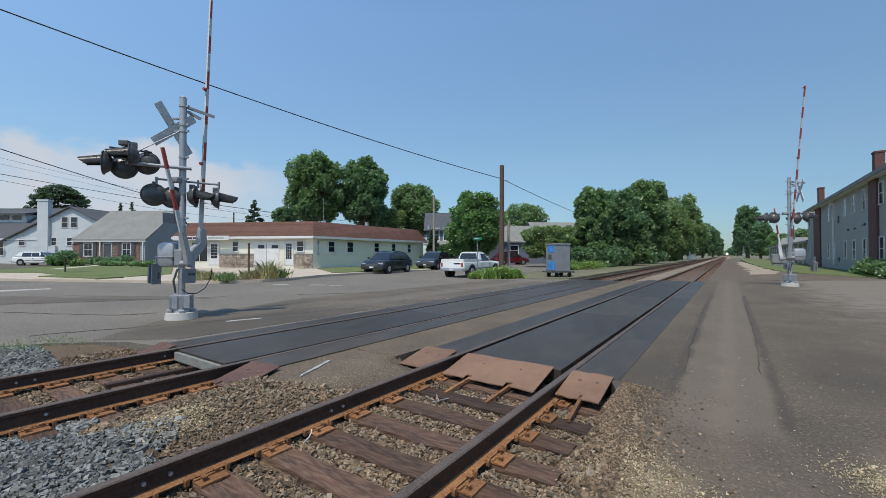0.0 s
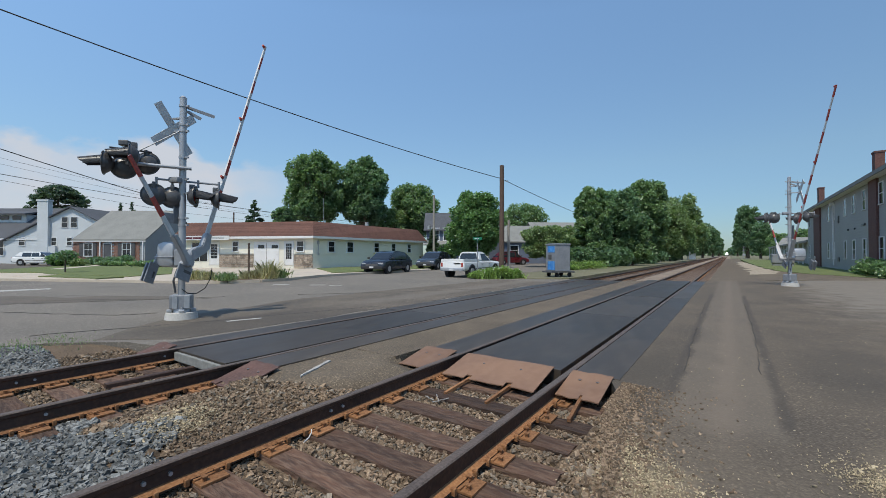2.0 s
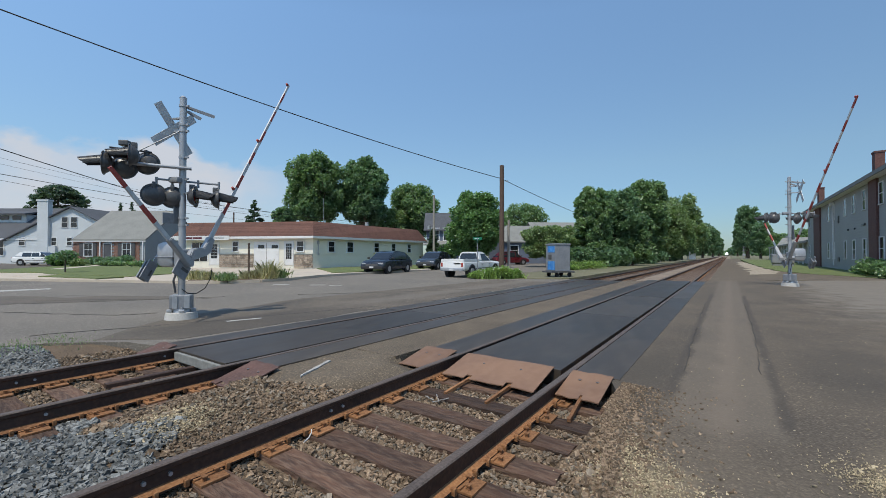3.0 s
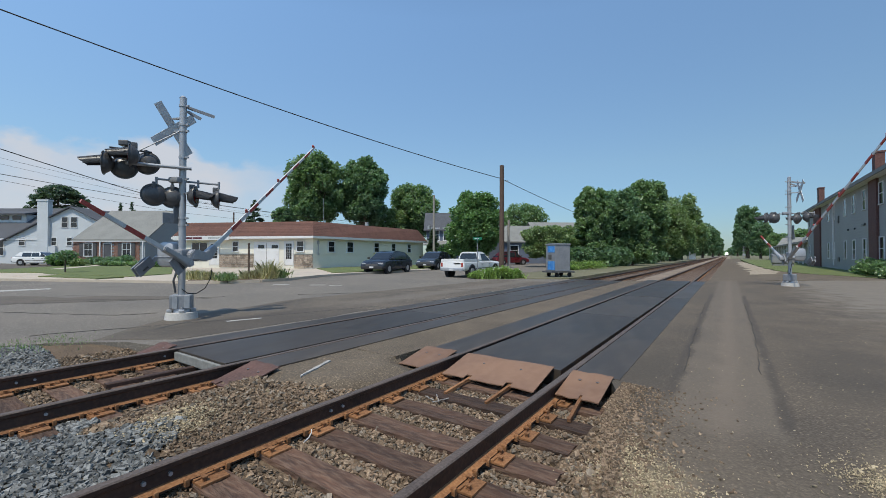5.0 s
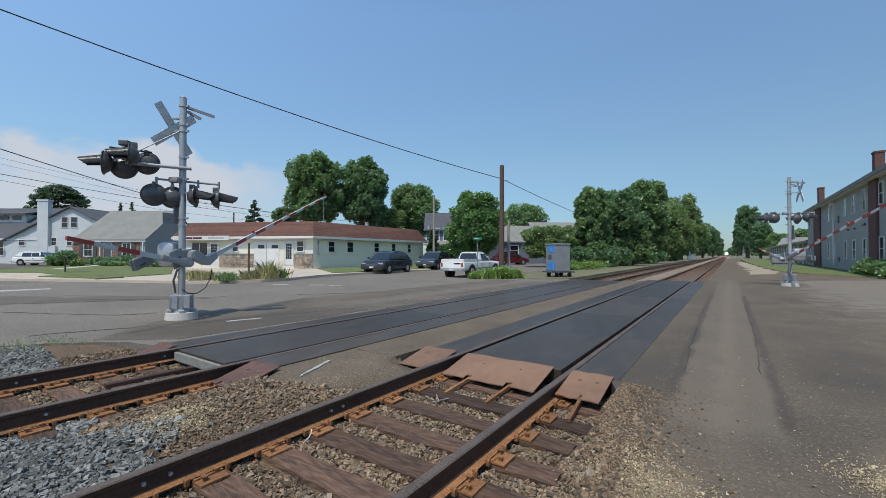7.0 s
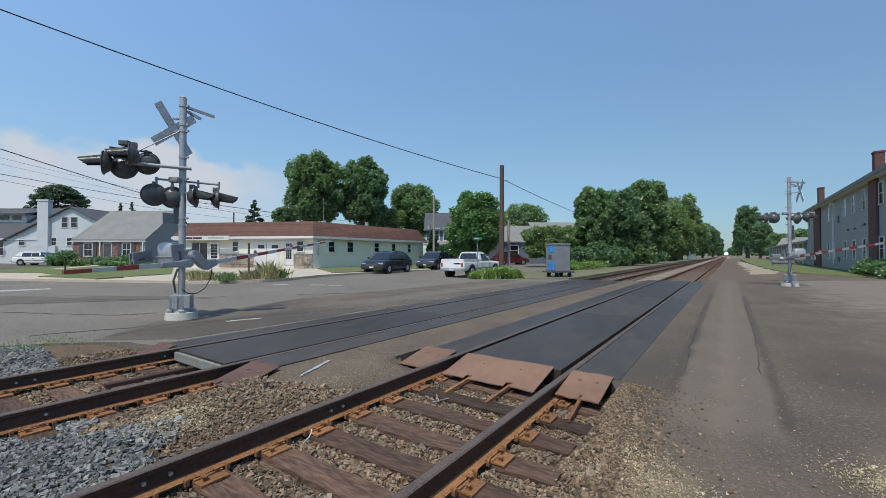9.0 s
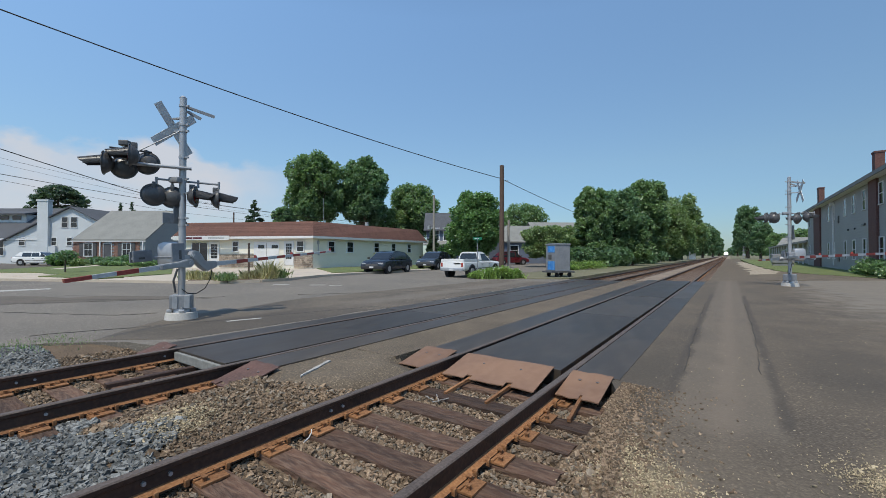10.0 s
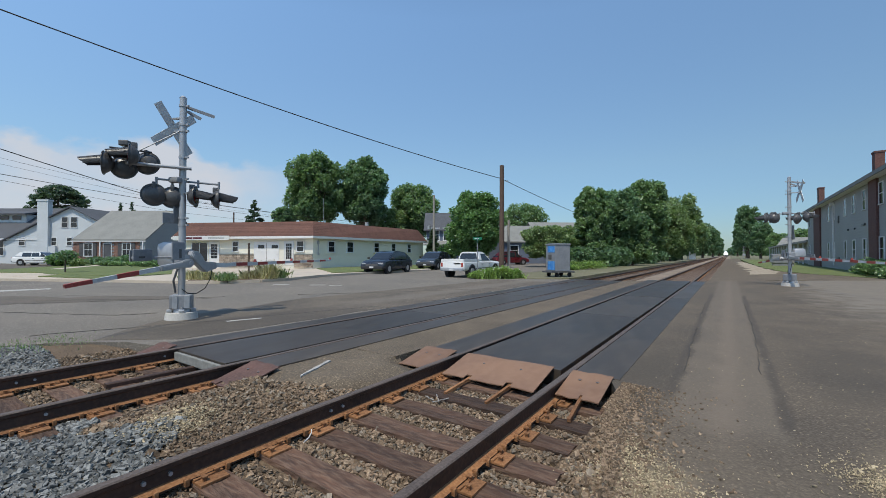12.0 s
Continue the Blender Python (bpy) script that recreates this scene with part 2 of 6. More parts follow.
TYRE = mat("tyre_rubber", (0.018, 0.018, 0.018), (0.012, 0.012, 0.012), 4, 30, 0.85, bump=0.2)
ALLOY = mat("alloy", (0.5, 0.5, 0.51), (0.4, 0.4, 0.41), 5, 40, 0.35, metal=0.8, bump=0.03)
PLASTIC = mat("black_plastic", (0.025, 0.025, 0.026), (0.018, 0.018, 0.019), 4, 40, 0.6, bump=0.1)
WIRE = mat("cable_black", (0.014, 0.014, 0.014), (0.01, 0.01, 0.01), 4, 30, 0.6, bump=0)
PINK = mat("dark_lettering", (0.10, 0.02, 0.03), (0.08, 0.015, 0.025), 4, 30, 0.6, bump=0)
BLUE = mat("blue_poster", (0.03, 0.22, 0.60), (0.02, 0.15, 0.45), 2.5, 12, 0.5, bump=0, c3=(0.25, 0.5, 0.75), stain=0.5)
SIGN_GREEN = mat("sign_green", (0.01, 0.16, 0.08), (0.008, 0.13, 0.065), 4, 30, 0.5, bump=0)
LINE = mat("worn_road_paint", (0.52, 0.50, 0.46), (0.36, 0.345, 0.32), 6.0, 35, 0.85, bump=0.2, c3=(0.2, 0.185, 0.16), stain=0.7)


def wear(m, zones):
    """Lay dust and darker zones into a surface: (colour, strength, x0, x1, y0, y1, soft) in its own metres, with ragged
    edges.
    """
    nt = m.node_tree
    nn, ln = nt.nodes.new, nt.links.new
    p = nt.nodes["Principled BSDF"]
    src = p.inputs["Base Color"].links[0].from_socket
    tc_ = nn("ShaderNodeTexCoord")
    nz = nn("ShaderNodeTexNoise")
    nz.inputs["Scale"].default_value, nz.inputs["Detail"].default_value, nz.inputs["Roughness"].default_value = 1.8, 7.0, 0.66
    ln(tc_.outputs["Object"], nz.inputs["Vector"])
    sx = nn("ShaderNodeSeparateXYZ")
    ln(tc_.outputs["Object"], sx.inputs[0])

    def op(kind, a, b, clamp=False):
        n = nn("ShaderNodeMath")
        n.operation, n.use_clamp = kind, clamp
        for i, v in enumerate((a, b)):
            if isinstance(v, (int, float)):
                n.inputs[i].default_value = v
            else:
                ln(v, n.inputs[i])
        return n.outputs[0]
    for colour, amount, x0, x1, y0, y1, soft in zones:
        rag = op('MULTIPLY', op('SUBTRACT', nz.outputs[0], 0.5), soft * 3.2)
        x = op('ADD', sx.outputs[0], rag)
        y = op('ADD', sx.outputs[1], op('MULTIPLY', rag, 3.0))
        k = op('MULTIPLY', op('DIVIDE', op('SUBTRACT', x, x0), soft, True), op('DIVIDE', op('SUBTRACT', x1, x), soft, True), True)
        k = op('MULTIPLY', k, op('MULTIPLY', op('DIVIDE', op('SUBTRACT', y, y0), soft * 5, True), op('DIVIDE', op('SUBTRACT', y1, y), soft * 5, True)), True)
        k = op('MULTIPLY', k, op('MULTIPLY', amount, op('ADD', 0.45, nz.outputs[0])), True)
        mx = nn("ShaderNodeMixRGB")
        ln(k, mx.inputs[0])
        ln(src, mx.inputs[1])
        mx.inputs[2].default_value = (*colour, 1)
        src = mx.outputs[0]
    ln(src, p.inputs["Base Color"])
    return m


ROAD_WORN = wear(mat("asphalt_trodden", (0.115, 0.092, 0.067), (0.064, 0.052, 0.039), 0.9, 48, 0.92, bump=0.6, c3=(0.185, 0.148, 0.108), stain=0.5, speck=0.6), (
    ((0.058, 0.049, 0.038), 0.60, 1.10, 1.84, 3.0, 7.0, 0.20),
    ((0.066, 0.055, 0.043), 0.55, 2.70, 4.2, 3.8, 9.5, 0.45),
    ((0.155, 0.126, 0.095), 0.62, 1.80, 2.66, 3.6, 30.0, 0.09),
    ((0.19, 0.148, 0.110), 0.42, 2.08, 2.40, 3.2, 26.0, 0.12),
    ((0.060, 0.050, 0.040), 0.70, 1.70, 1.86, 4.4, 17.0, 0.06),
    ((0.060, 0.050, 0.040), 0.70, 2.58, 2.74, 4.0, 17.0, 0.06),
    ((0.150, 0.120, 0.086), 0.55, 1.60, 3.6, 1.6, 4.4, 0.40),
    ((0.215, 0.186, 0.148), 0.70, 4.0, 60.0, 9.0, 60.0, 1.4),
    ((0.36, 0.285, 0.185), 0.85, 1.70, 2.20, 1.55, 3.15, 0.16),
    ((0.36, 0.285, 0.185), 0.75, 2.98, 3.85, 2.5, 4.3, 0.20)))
SHOULDER_WORN = wear(mat("asphalt_brown_dusty", (0.125, 0.105, 0.082), (0.072, 0.061, 0.048), 0.8, 45, 0.92, bump=0.6, c3=(0.21, 0.175, 0.135), stain=0.5, speck=0.7), (
    ((0.055, 0.047, 0.040), 0.6, -6.6, -4.7, 2.0, 7.5, 0.30), ((0.19, 0.165, 0.135), 0.5, -6.9, -5.6, 7.0, 22.0, 0.40)))


def paint(name, c, rough=0.28):
    m = mat(name, c, tuple(v * 0.9 for v in c), 1.0, 12, rough, bump=0, c3=tuple(v * 1.08 for v in c), stain=0.3)
    m.node_tree.nodes["Principled BSDF"].inputs["Coat Weight"].default_value = 0.6
    return m


def glass_dark(name="window_glass"):
    m = mat(name, (0.022, 0.026, 0.03), (0.012, 0.014, 0.017), 0.8, 6, 0.08, bump=0, spec=0.7, stain=0.2)
    nd = m.node_tree.nodes
    for r in [n for n in nd if n.type == 'MAP_RANGE']:
        r.inputs["To Min"].default_value, r.inputs["To Max"].default_value = 0.03, 0.12
    return m


GLASS = glass_dark()
LENS = mat("signal_lens", (0.14, 0.008, 0.008), (0.08, 0.005, 0.005), 8, 60, 0.2, bump=0.1)


# ---------- mesh helpers ----------
def box(bm, x0, x1, y0, y1, z0, z1, m=None, bevel=0.0):
    r = bmesh.ops.create_cube(bm, size=1.0, matrix=(m or Matrix()) @ Matrix.LocRotScale(((x0 + x1) / 2, (y0 + y1) / 2, (z0 + z1) / 2), None, (x1 - x0, y1 - y0, z1 - z0)))
    if bevel:
        es = {e for v in r["verts"] for e in v.link_edges}
        bmesh.ops.bevel(bm, geom=list(es), offset=bevel, segments=2, affect='EDGES', profile=0.5)
    return r["verts"]


def cyl(bm, a, b, r0, r1=None, seg=12, caps=True):
    a, b = Vector(a), Vector(b)
    d = b - a
    m = Matrix.Translation((a + b) / 2) @ d.to_track_quat("Z", "Y").to_matrix().to_4x4()
    return bmesh.ops.create_cone(bm, cap_ends=caps, segments=seg, radius1=r0, radius2=r0 if r1 is None else r1, depth=d.length, matrix=m)["verts"]


def tube(bm, pts, r, seg=8):
    for a, b in zip(pts, pts[1:]):
        cyl(bm, a, b, r, r, seg)


def prism(bm, outline, y0, y1, m=None):
    """An outline in x, z pushed from y0 to y1."""
    m = m or Matrix()
    a = [bm.verts.new(m @ Vector((x, y0, z))) for x, z in outline]
    b = [bm.verts.new(m @ Vector((x, y1, z))) for x, z in outline]
    n = len(outline)
    for i in range(n):
        j = (i + 1) % n
        bm.faces.new((a[i], a[j], b[j], b[i]))
    bm.faces.new(a[::-1])
    bm.faces.new(b)
    bmesh.ops.recalc_face_normals(bm, faces=bm.faces)
    return a + b


def slab(bm, outline, z0, z1):
    """A flat plate with the outline in x, y."""
    a = [bm.verts.new((x, y, z0)) for x, y in outline]
    b = [bm.verts.new((x, y, z1)) for x, y in outline]
    n = len(outline)
    for i in range(n):
        j = (i + 1) % n
        bm.faces.new((a[i], a[j], b[j], b[i]))
    bm.faces.new(a[::-1])
    bm.faces.new(b)
    bmesh.ops.recalc_face_normals(bm, faces=bm.faces)


def mesh_of(name, bm, material, smooth=False):
    me = bpy.data.meshes.new(name)
    bm.to_mesh(me)
    bm.free()
    me.materials.append(material)
    if smooth:
        me.polygons.foreach_set("use_smooth", [True] * len(me.polygons))
        me.set_sharp_from_angle(angle=radians(35))
    return me


def thing(name, m, label, category, group="", kind=""):
    ob = new(name)
    ob.empty_display_size = 0.2
    ob.matrix_world = m
    return tagged(ob, label, category, group, kind)


def part(name, bm, material, parent, label="", smooth=False, m=None):
    ob = new(name, mesh_of(name, bm, material, smooth))
    ob.parent = parent
    if m is not None:
        ob.matrix_basis = m
    return tagged(ob, label)


def again(name, me, parent, m):
    """One more piece on the same mesh."""
    ob = new(name, me)
    ob.parent = parent
    ob.matrix_basis = m
    return ob


def solid(name, bm, material, m, label, category="", kind="", smooth=False, group=""):
    ob = new(name, mesh_of(name, bm, material, smooth))
    ob.matrix_world = m
    return tagged(ob, label, category, group, kind)


def faces_mesh(name, co, k, material):
    """A mesh of loose polygons with k corners each, from an array of corners."""
    n = len(co) // k
    me = bpy.data.meshes.new(name)
    me.vertices.add(len(co))
    me.vertices.foreach_set("co", np.asarray(co, dtype=np.float32).ravel())
    me.loops.add(n * k)
    me.loops.foreach_set("vertex_index", np.arange(n * k, dtype=np.int32))
    me.polygons.add(n)
    me.polygons.foreach_set("loop_start", np.arange(0, n * k, k, dtype=np.int32))
    me.polygons.foreach_set("loop_total", np.full(n, k, dtype=np.int32))
    me.update(calc_edges=True)
    me.materials.append(material)
    return me


def leaf_cards(pts, size, rng, droop=0.35, long=1.5):
    """A small pointed leaf clump at each point, turned at random."""
    n = len(pts)
    a = rng.normal(size=(n, 3))
    a[:, 2] *= 0.45
    a /= np.linalg.norm(a, axis=1)[:, None]
    b = rng.normal(size=(n, 3))
    b[:, 2] *= 0.45
    b -= (b * a).sum(1)[:, None] * a
    b /= np.linalg.norm(b, axis=1)[:, None]
    s = size * rng.uniform(0.6, 1.35, n)[:, None]
    q = np.stack([pts - a * s * long * 0.5, pts + b * s * 0.5, pts + a * s * long * 0.5 - np.array([0, 0, droop]) * s, pts - b * s * 0.5], 1)
    return q.reshape(-1, 3)


def crown_points(blobs, n, rng):
    """Points in the outer shells of overlapping clumps (x, y, z, rx, ry, rz)."""
    blobs = np.array(blobs, dtype=float)
    w = (blobs[:, 3] * blobs[:, 4] * blobs[:, 5]) ** 0.7
    k = rng.choice(len(blobs), n, p=w / w.sum())
    d = rng.normal(size=(n, 3))
    d /= np.linalg.norm(d, axis=1)[:, None]
    r = rng.uniform(0.35, 1.0, n) ** 0.5 * rng.uniform(0.78, 1.2, n)
    return blobs[k, :3] + d * blobs[k, 3:] * r[:, None]


# ---------- ground ----------
def rand_edge(pts, step, amp, seed):
    """An outline made uneven, as a worn edge is."""
    rng = np.random.default_rng(seed)
    out = []
    n = len(pts)
    for i in range(n):
        a, b = np.array(pts[i], float), np.array(pts[(i + 1) % n], float)
        k = max(1, min(60, int(np.linalg.norm(b - a) / step)))
        for j in range(k):
            p = a + (b - a) * j / k
            out.append(tuple(p + (rng.normal(size=2) * amp if j else 0)))
    return out


bm = bmesh.new()
slab(bm, [(-2500, -2500), (2500, -2500), (2500, 2500), (-2500, 2500)], -1.2, -0.30)
solid("ground", bm, VERGE, Matrix(), "dry grassy ground reaching to the horizon", "ground", "structure")


def strip_end(x):
    """Where the asphalt between the tracks ends, along y."""
    return np.interp(x, (-2.4, -1.79, -1.12, -0.84), (2.72, 2.58, 2.96, 3.50))


def bed_z(x, y):
    """Height of the ballast bed: low between the rails, banked up between and beside the tracks."""
    z = -0.225 + 0.085 * math.exp(-((x + 1.70) / 0.76) ** 4) * min(1, max(0, (y - 0.9) / 1.7)) + 0.06 * math.exp(-((x + 1.75) / 0.5) ** 2)
    z += 0.195 * min(1, max(0, (x - 1.22 + 0.10 * min(1, max(0, (y - 3.0) / 0.8)) - 0.06) / 0.45)) + 0.17 * min(1, max(0, (-4.75 - x) / 1.0))
    toe = min(1, max(0, (y - 3.0) / 0.5)) * min(1, max(0, (x + 1.62) / 0.22))
    z += 0.05 * min(1, max(0, (-0.84 - x) / 0.08)) * min(1, max(0, (x + 2.6) / 0.3)) * (1 - toe)
    z = min(z, -0.03 - 0.075 * toe * (x < -0.7))
    if -2.45 < x < -0.78 and y > strip_end(x) + 0.02:
        z = -0.19
    return z + 0.018 * noise.noise((x * 1.7, y * 1.7, 0)) + 0.008 * noise.noise((x * 9, y * 9, 3))


bm = bmesh.new()
gx, gy = np.arange(-11, 3.01, 0.14), np.arange(-7, 5.2, 0.14)
vs = [[bm.verts.new((x, y, bed_z(x, y))) for x in gx] for y in gy]
for j in range(len(gy) - 1):
    for i in range(len(gx) - 1):
        bm.faces.new((vs[j][i], vs[j][i + 1], vs[j + 1][i + 1], vs[j + 1][i]))
solid("ballast_bed", bm, DIRT, TRACK, "brown gritty ballast bed under the tracks", "ballast", "structure", smooth=True)
bm = bmesh.new()
prism(bm, [(-8.5, -0.6), (-6.2, -0.19), (2.0, -0.19), (4.2, -0.6)], 22.0, 900)
solid("ballast_bank", bm, BANK, TRACK, "long straight brown ballast bank beyond the crossing", "ballast", "structure")

LEFT_ASPHALT = [(-4.76, 2.6), (-5.4, 2.45), (-6.3, 1.75), (-7.2, 0.5), (-9, -1.6), (-14, -6), (-40, -30), (-120, -30), (-120, 130), (-11, 130),
                (-10.6, 40), (-10.4, 22.0), (-9.6, 20.4), (-7.6, 20.9), (-4.76, 22.6)]
bm = bmesh.new()
slab(bm, rand_edge(LEFT_ASPHALT, 0.5, 0.05, 1), -0.28, -0.014)
solid("road_left", bm, ASPHALT, TRACK, "wide worn grey asphalt of the street and the junction", "road", "structure")
bm = bmesh.new()
slab(bm, rand_edge([(-2.33, 4.2), (-1.42, 4.2), (-1.42, 4.74), (-1.18, 4.8), (-1.18, 5.0), (-1.18, 23.9), (-2.33, 23.2)], 0.3, 0.012, 2), -0.28, -0.022)
solid("asphalt_strip", bm, ASPHALT_BROWN, TRACK, "brownish gritty asphalt strip between the two tracks", "road", "structure")
bm = bmesh.new()
mx_, my_ = np.arange(-2.335, -0.80, 0.04), np.arange(2.2, 4.31, 0.04)


def mound_z(x, y):
    """The rounded, crumbling end of the asphalt: it falls away to the ballast and to the near rail."""
    d = y - strip_end(x) - 0.05 * noise.noise((x * 4, y * 4, 1))
    z = -0.027 - 0.12 * (1 - min(1, max(0, d / 0.30))) ** 2 - 0.10 * min(1, max(0, (x + 1.30) / 0.40)) ** 1.5
    z -= 0.10 * min(1, max(0, (x + 1.46) / 0.10)) * min(1, max(0, (y - 3.9) / 0.25))
    return z - 0.16 * (d < -0.04) + 0.010 * noise.noise((x * 5, y * 5, 7)) + 0.004 * noise.noise((x * 22, y * 22, 2))


vs = [[bm.verts.new((x, y, mound_z(x, y))) for x in mx_] for y in my_]
for j in range(len(my_) - 1):
    for i in range(len(mx_) - 1):
        bm.faces.new((vs[j][i], vs[j][i + 1], vs[j + 1][i + 1], vs[j + 1][i]))
solid("asphalt_mound", bm, ASPHALT_BROWN, TRACK, "rounded crumbling end of the asphalt between the tracks", "road", "structure", smooth=True)
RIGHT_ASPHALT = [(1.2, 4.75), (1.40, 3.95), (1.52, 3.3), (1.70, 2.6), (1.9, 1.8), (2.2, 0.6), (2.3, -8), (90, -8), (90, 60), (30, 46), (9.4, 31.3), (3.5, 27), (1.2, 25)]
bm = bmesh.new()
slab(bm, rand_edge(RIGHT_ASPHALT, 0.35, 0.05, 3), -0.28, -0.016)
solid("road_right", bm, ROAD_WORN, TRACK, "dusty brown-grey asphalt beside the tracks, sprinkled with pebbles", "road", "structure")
for pts in ([(1.84, 5.6), (1.80, 7), (1.76, 9.2)], [(1.74, 10.4), (1.72, 14)], [(2.62, 14), (2.62, 9), (2.58, 6.5), (2.54, 5.6)]):
    bm = bmesh.new()
    out = []
    rng = random.Random(len(pts))
    for a, b in zip(pts, pts[1:]):
        k = max(2, int(abs(b[1] - a[1]) / 0.25))
        for j in range(k):
            out.append((a[0] + (b[0] - a[0]) * j / k + rng.uniform(-.015, .015), a[1] + (b[1] - a[1]) * j / k))
    slab(bm, [(x - 0.001 - rng.uniform(0, .007), y) for x, y in out] + [(x + 0.001 + rng.uniform(0, .007), y) for x, y in out[::-1]], -0.05, -0.008)
    solid("tar_seam", bm, ASPHALT_DARK, TRACK, "thin dark tar seam along the asphalt patch", "road patch", "structure")
for pts in ([(-16.6, 10.6), (-10.9, 11.5), (-9.6, 12.3), (-13.5, 13.4), (-18.5, 12.4)], [(-12.2, 12.2), (-8.6, 12.5), (-8.2, 13.2), (-11.2, 13.6)]):
    bm = bmesh.new()
    slab(bm, rand_edge(pts, 0.5, 0.06, 14), -0.05, -0.0100 if pts[0][0] < -15 else -0.0055)
    solid("asphalt_patch", bm, ASPHALT_PALE, Matrix(), "pale square-cut asphalt repair on the street", "road patch", "structure")
for pts in ([(-14.8, 9.0), (-10.5, 9.7), (-7.4, 9.2), (-6.6, 9.6)], [(-16.5, 10.4), (-12.0, 11.2), (-9.2, 12.2), (-6.8, 13.4)], [(-12.5, 13.6), (-8.6, 13.2), (-7.0, 12.6)], [(-6.9, 6.9), (-5.4, 7.9), (-3.8, 9.2), (-1.5, 11.0)], [(-4.9, 14.0), (-1.0, 15.2), (3.5, 17.2)]):
    rng = random.Random(int(pts[0][0] * 10))
    out = []
    for a, b in zip(pts, pts[1:]):
        for j in range(10):
            out.append((a[0] + (b[0] - a[0]) * j / 10 + rng.uniform(-.05, .05), a[1] + (b[1] - a[1]) * j / 10 + rng.uniform(-.05, .05)))
    bm = bmesh.new()
    slab(bm, [(x, y - rng.uniform(.01, .035)) for x, y in out] + [(x, y + rng.uniform(.01, .035)) for x, y in out[::-1]], -0.05, -0.007)
    solid("tar_seam", bm, ASPHALT_DARK, Matrix(), "dark tarred crack across the asphalt", "road patch", "structure")
bm = bmesh.new()
slab(bm, rand_edge([(-5.0, 3.0), (-6.0, 2.2), (-7.6, 4.0), (-8.6, 8), (-8.0, 20), (-4.9, 20)], 0.9, 0.08, 5), -0.1, -0.009)
solid("asphalt_shoulder", bm, SHOULDER_WORN, TRACK, "brown dusty asphalt along the far track", "road patch", "structure")


# ---------- railway tracks ----------
def rail_mesh(y0, y1):
    prof = [(-0.070, -0.165), (0.070, -0.165), (0.070, -0.154), (0.012, -0.135), (0.009, -0.052), (0.034, -0.038), (0.036, -0.010), (0.028, -0.001),
            (-0.028, -0.001), (-0.036, -0.010), (-0.034, -0.038), (-0.009, -0.052), (-0.012, -0.135), (-0.070, -0.154)]
    bm = bmesh.new()
    prism(bm, prof, y0, y1)
    me = mesh_of("rail", bm, RAIL)
    me.materials.append(RAIL_TOP)
    me.materials.append(RUST)
    for p in me.polygons:
        if p.normal.z > 0.6 and p.center.z > -0.02:
            p.material_index = 1
        elif p.normal.z > 0.5 and p.center.z < -0.13:
            p.material_index = 2
    return me


def simple_box_mesh(name, sx, sy, z0, z1, material, bevel=0.0):
    bm = bmesh.new()
    box(bm, -sx / 2, sx / 2, -sy / 2, sy / 2, z0, z1, bevel=bevel)
    return mesh_of(name, bm, material)


TIE_ME = []
for i in range(4):
    rng = random.Random(40 + i)
    bm = bmesh.new()
    r = bmesh.ops.create_grid(bm, x_segments=14, y_segments=3, size=0.5)
    for v in bm.verts:
        v.co = Vector((v.co.x * 2.56, v.co.y * 0.225, 0))
        v.co += Vector((rng.uniform(-.012, .012), rng.uniform(-.006, .006), rng.uniform(-.008, .004)))
    ext = bmesh.ops.extrude_face_region(bm, geom=bm.faces[:])
    for g in ext["geom"]:
        if isinstance(g, bmesh.types.BMVert):
            g.co.z = -0.17
    bmesh.ops.recalc_face_normals(bm, faces=bm.faces)
    TIE_ME.append(mesh_of("tie", bm, TIE))
bm = bmesh.new()
box(bm, -0.19, 0.19, -0.095, 0.095, -0.004, 0.014, bevel=0.003)
box(bm, -0.10, -0.078, -0.095, 0.095, 0.012, 0.024)
box(bm, 0.078, 0.10, -0.095, 0.095, 0.012, 0.024)
PLATE_ME = mesh_of("tie_plate", bm, RUST)
bm = bmesh.new()
box(bm, -0.011, 0.011, -0.011, 0.011, -0.02, 0.028)
box(bm, -0.016, 0.024, -0.017, 0.017, 0.024, 0.038, bevel=0.004)
SPIKE_ME = mesh_of("spike", bm, RUST)
bm = bmesh.new()
box(bm, -0.095, 0.095, -0.012, 0.012, -0.182, -0.163)
box(bm, 0.060, 0.095, -0.014, 0.014, -0.175, -0.135, bevel=0.004)
box(bm, -0.095, -0.060, -0.014, 0.014, -0.175, -0.135, bevel=0.004)
ANCHOR_ME = mesh_of("rail_anchor", bm, RUST)
bm = bmesh.new()
cyl(bm, (-0.030, 0, 0), (0.030, 0, 0), 0.014, seg=6)
BOLT_ME = mesh_of("bolt", bm, GALV)


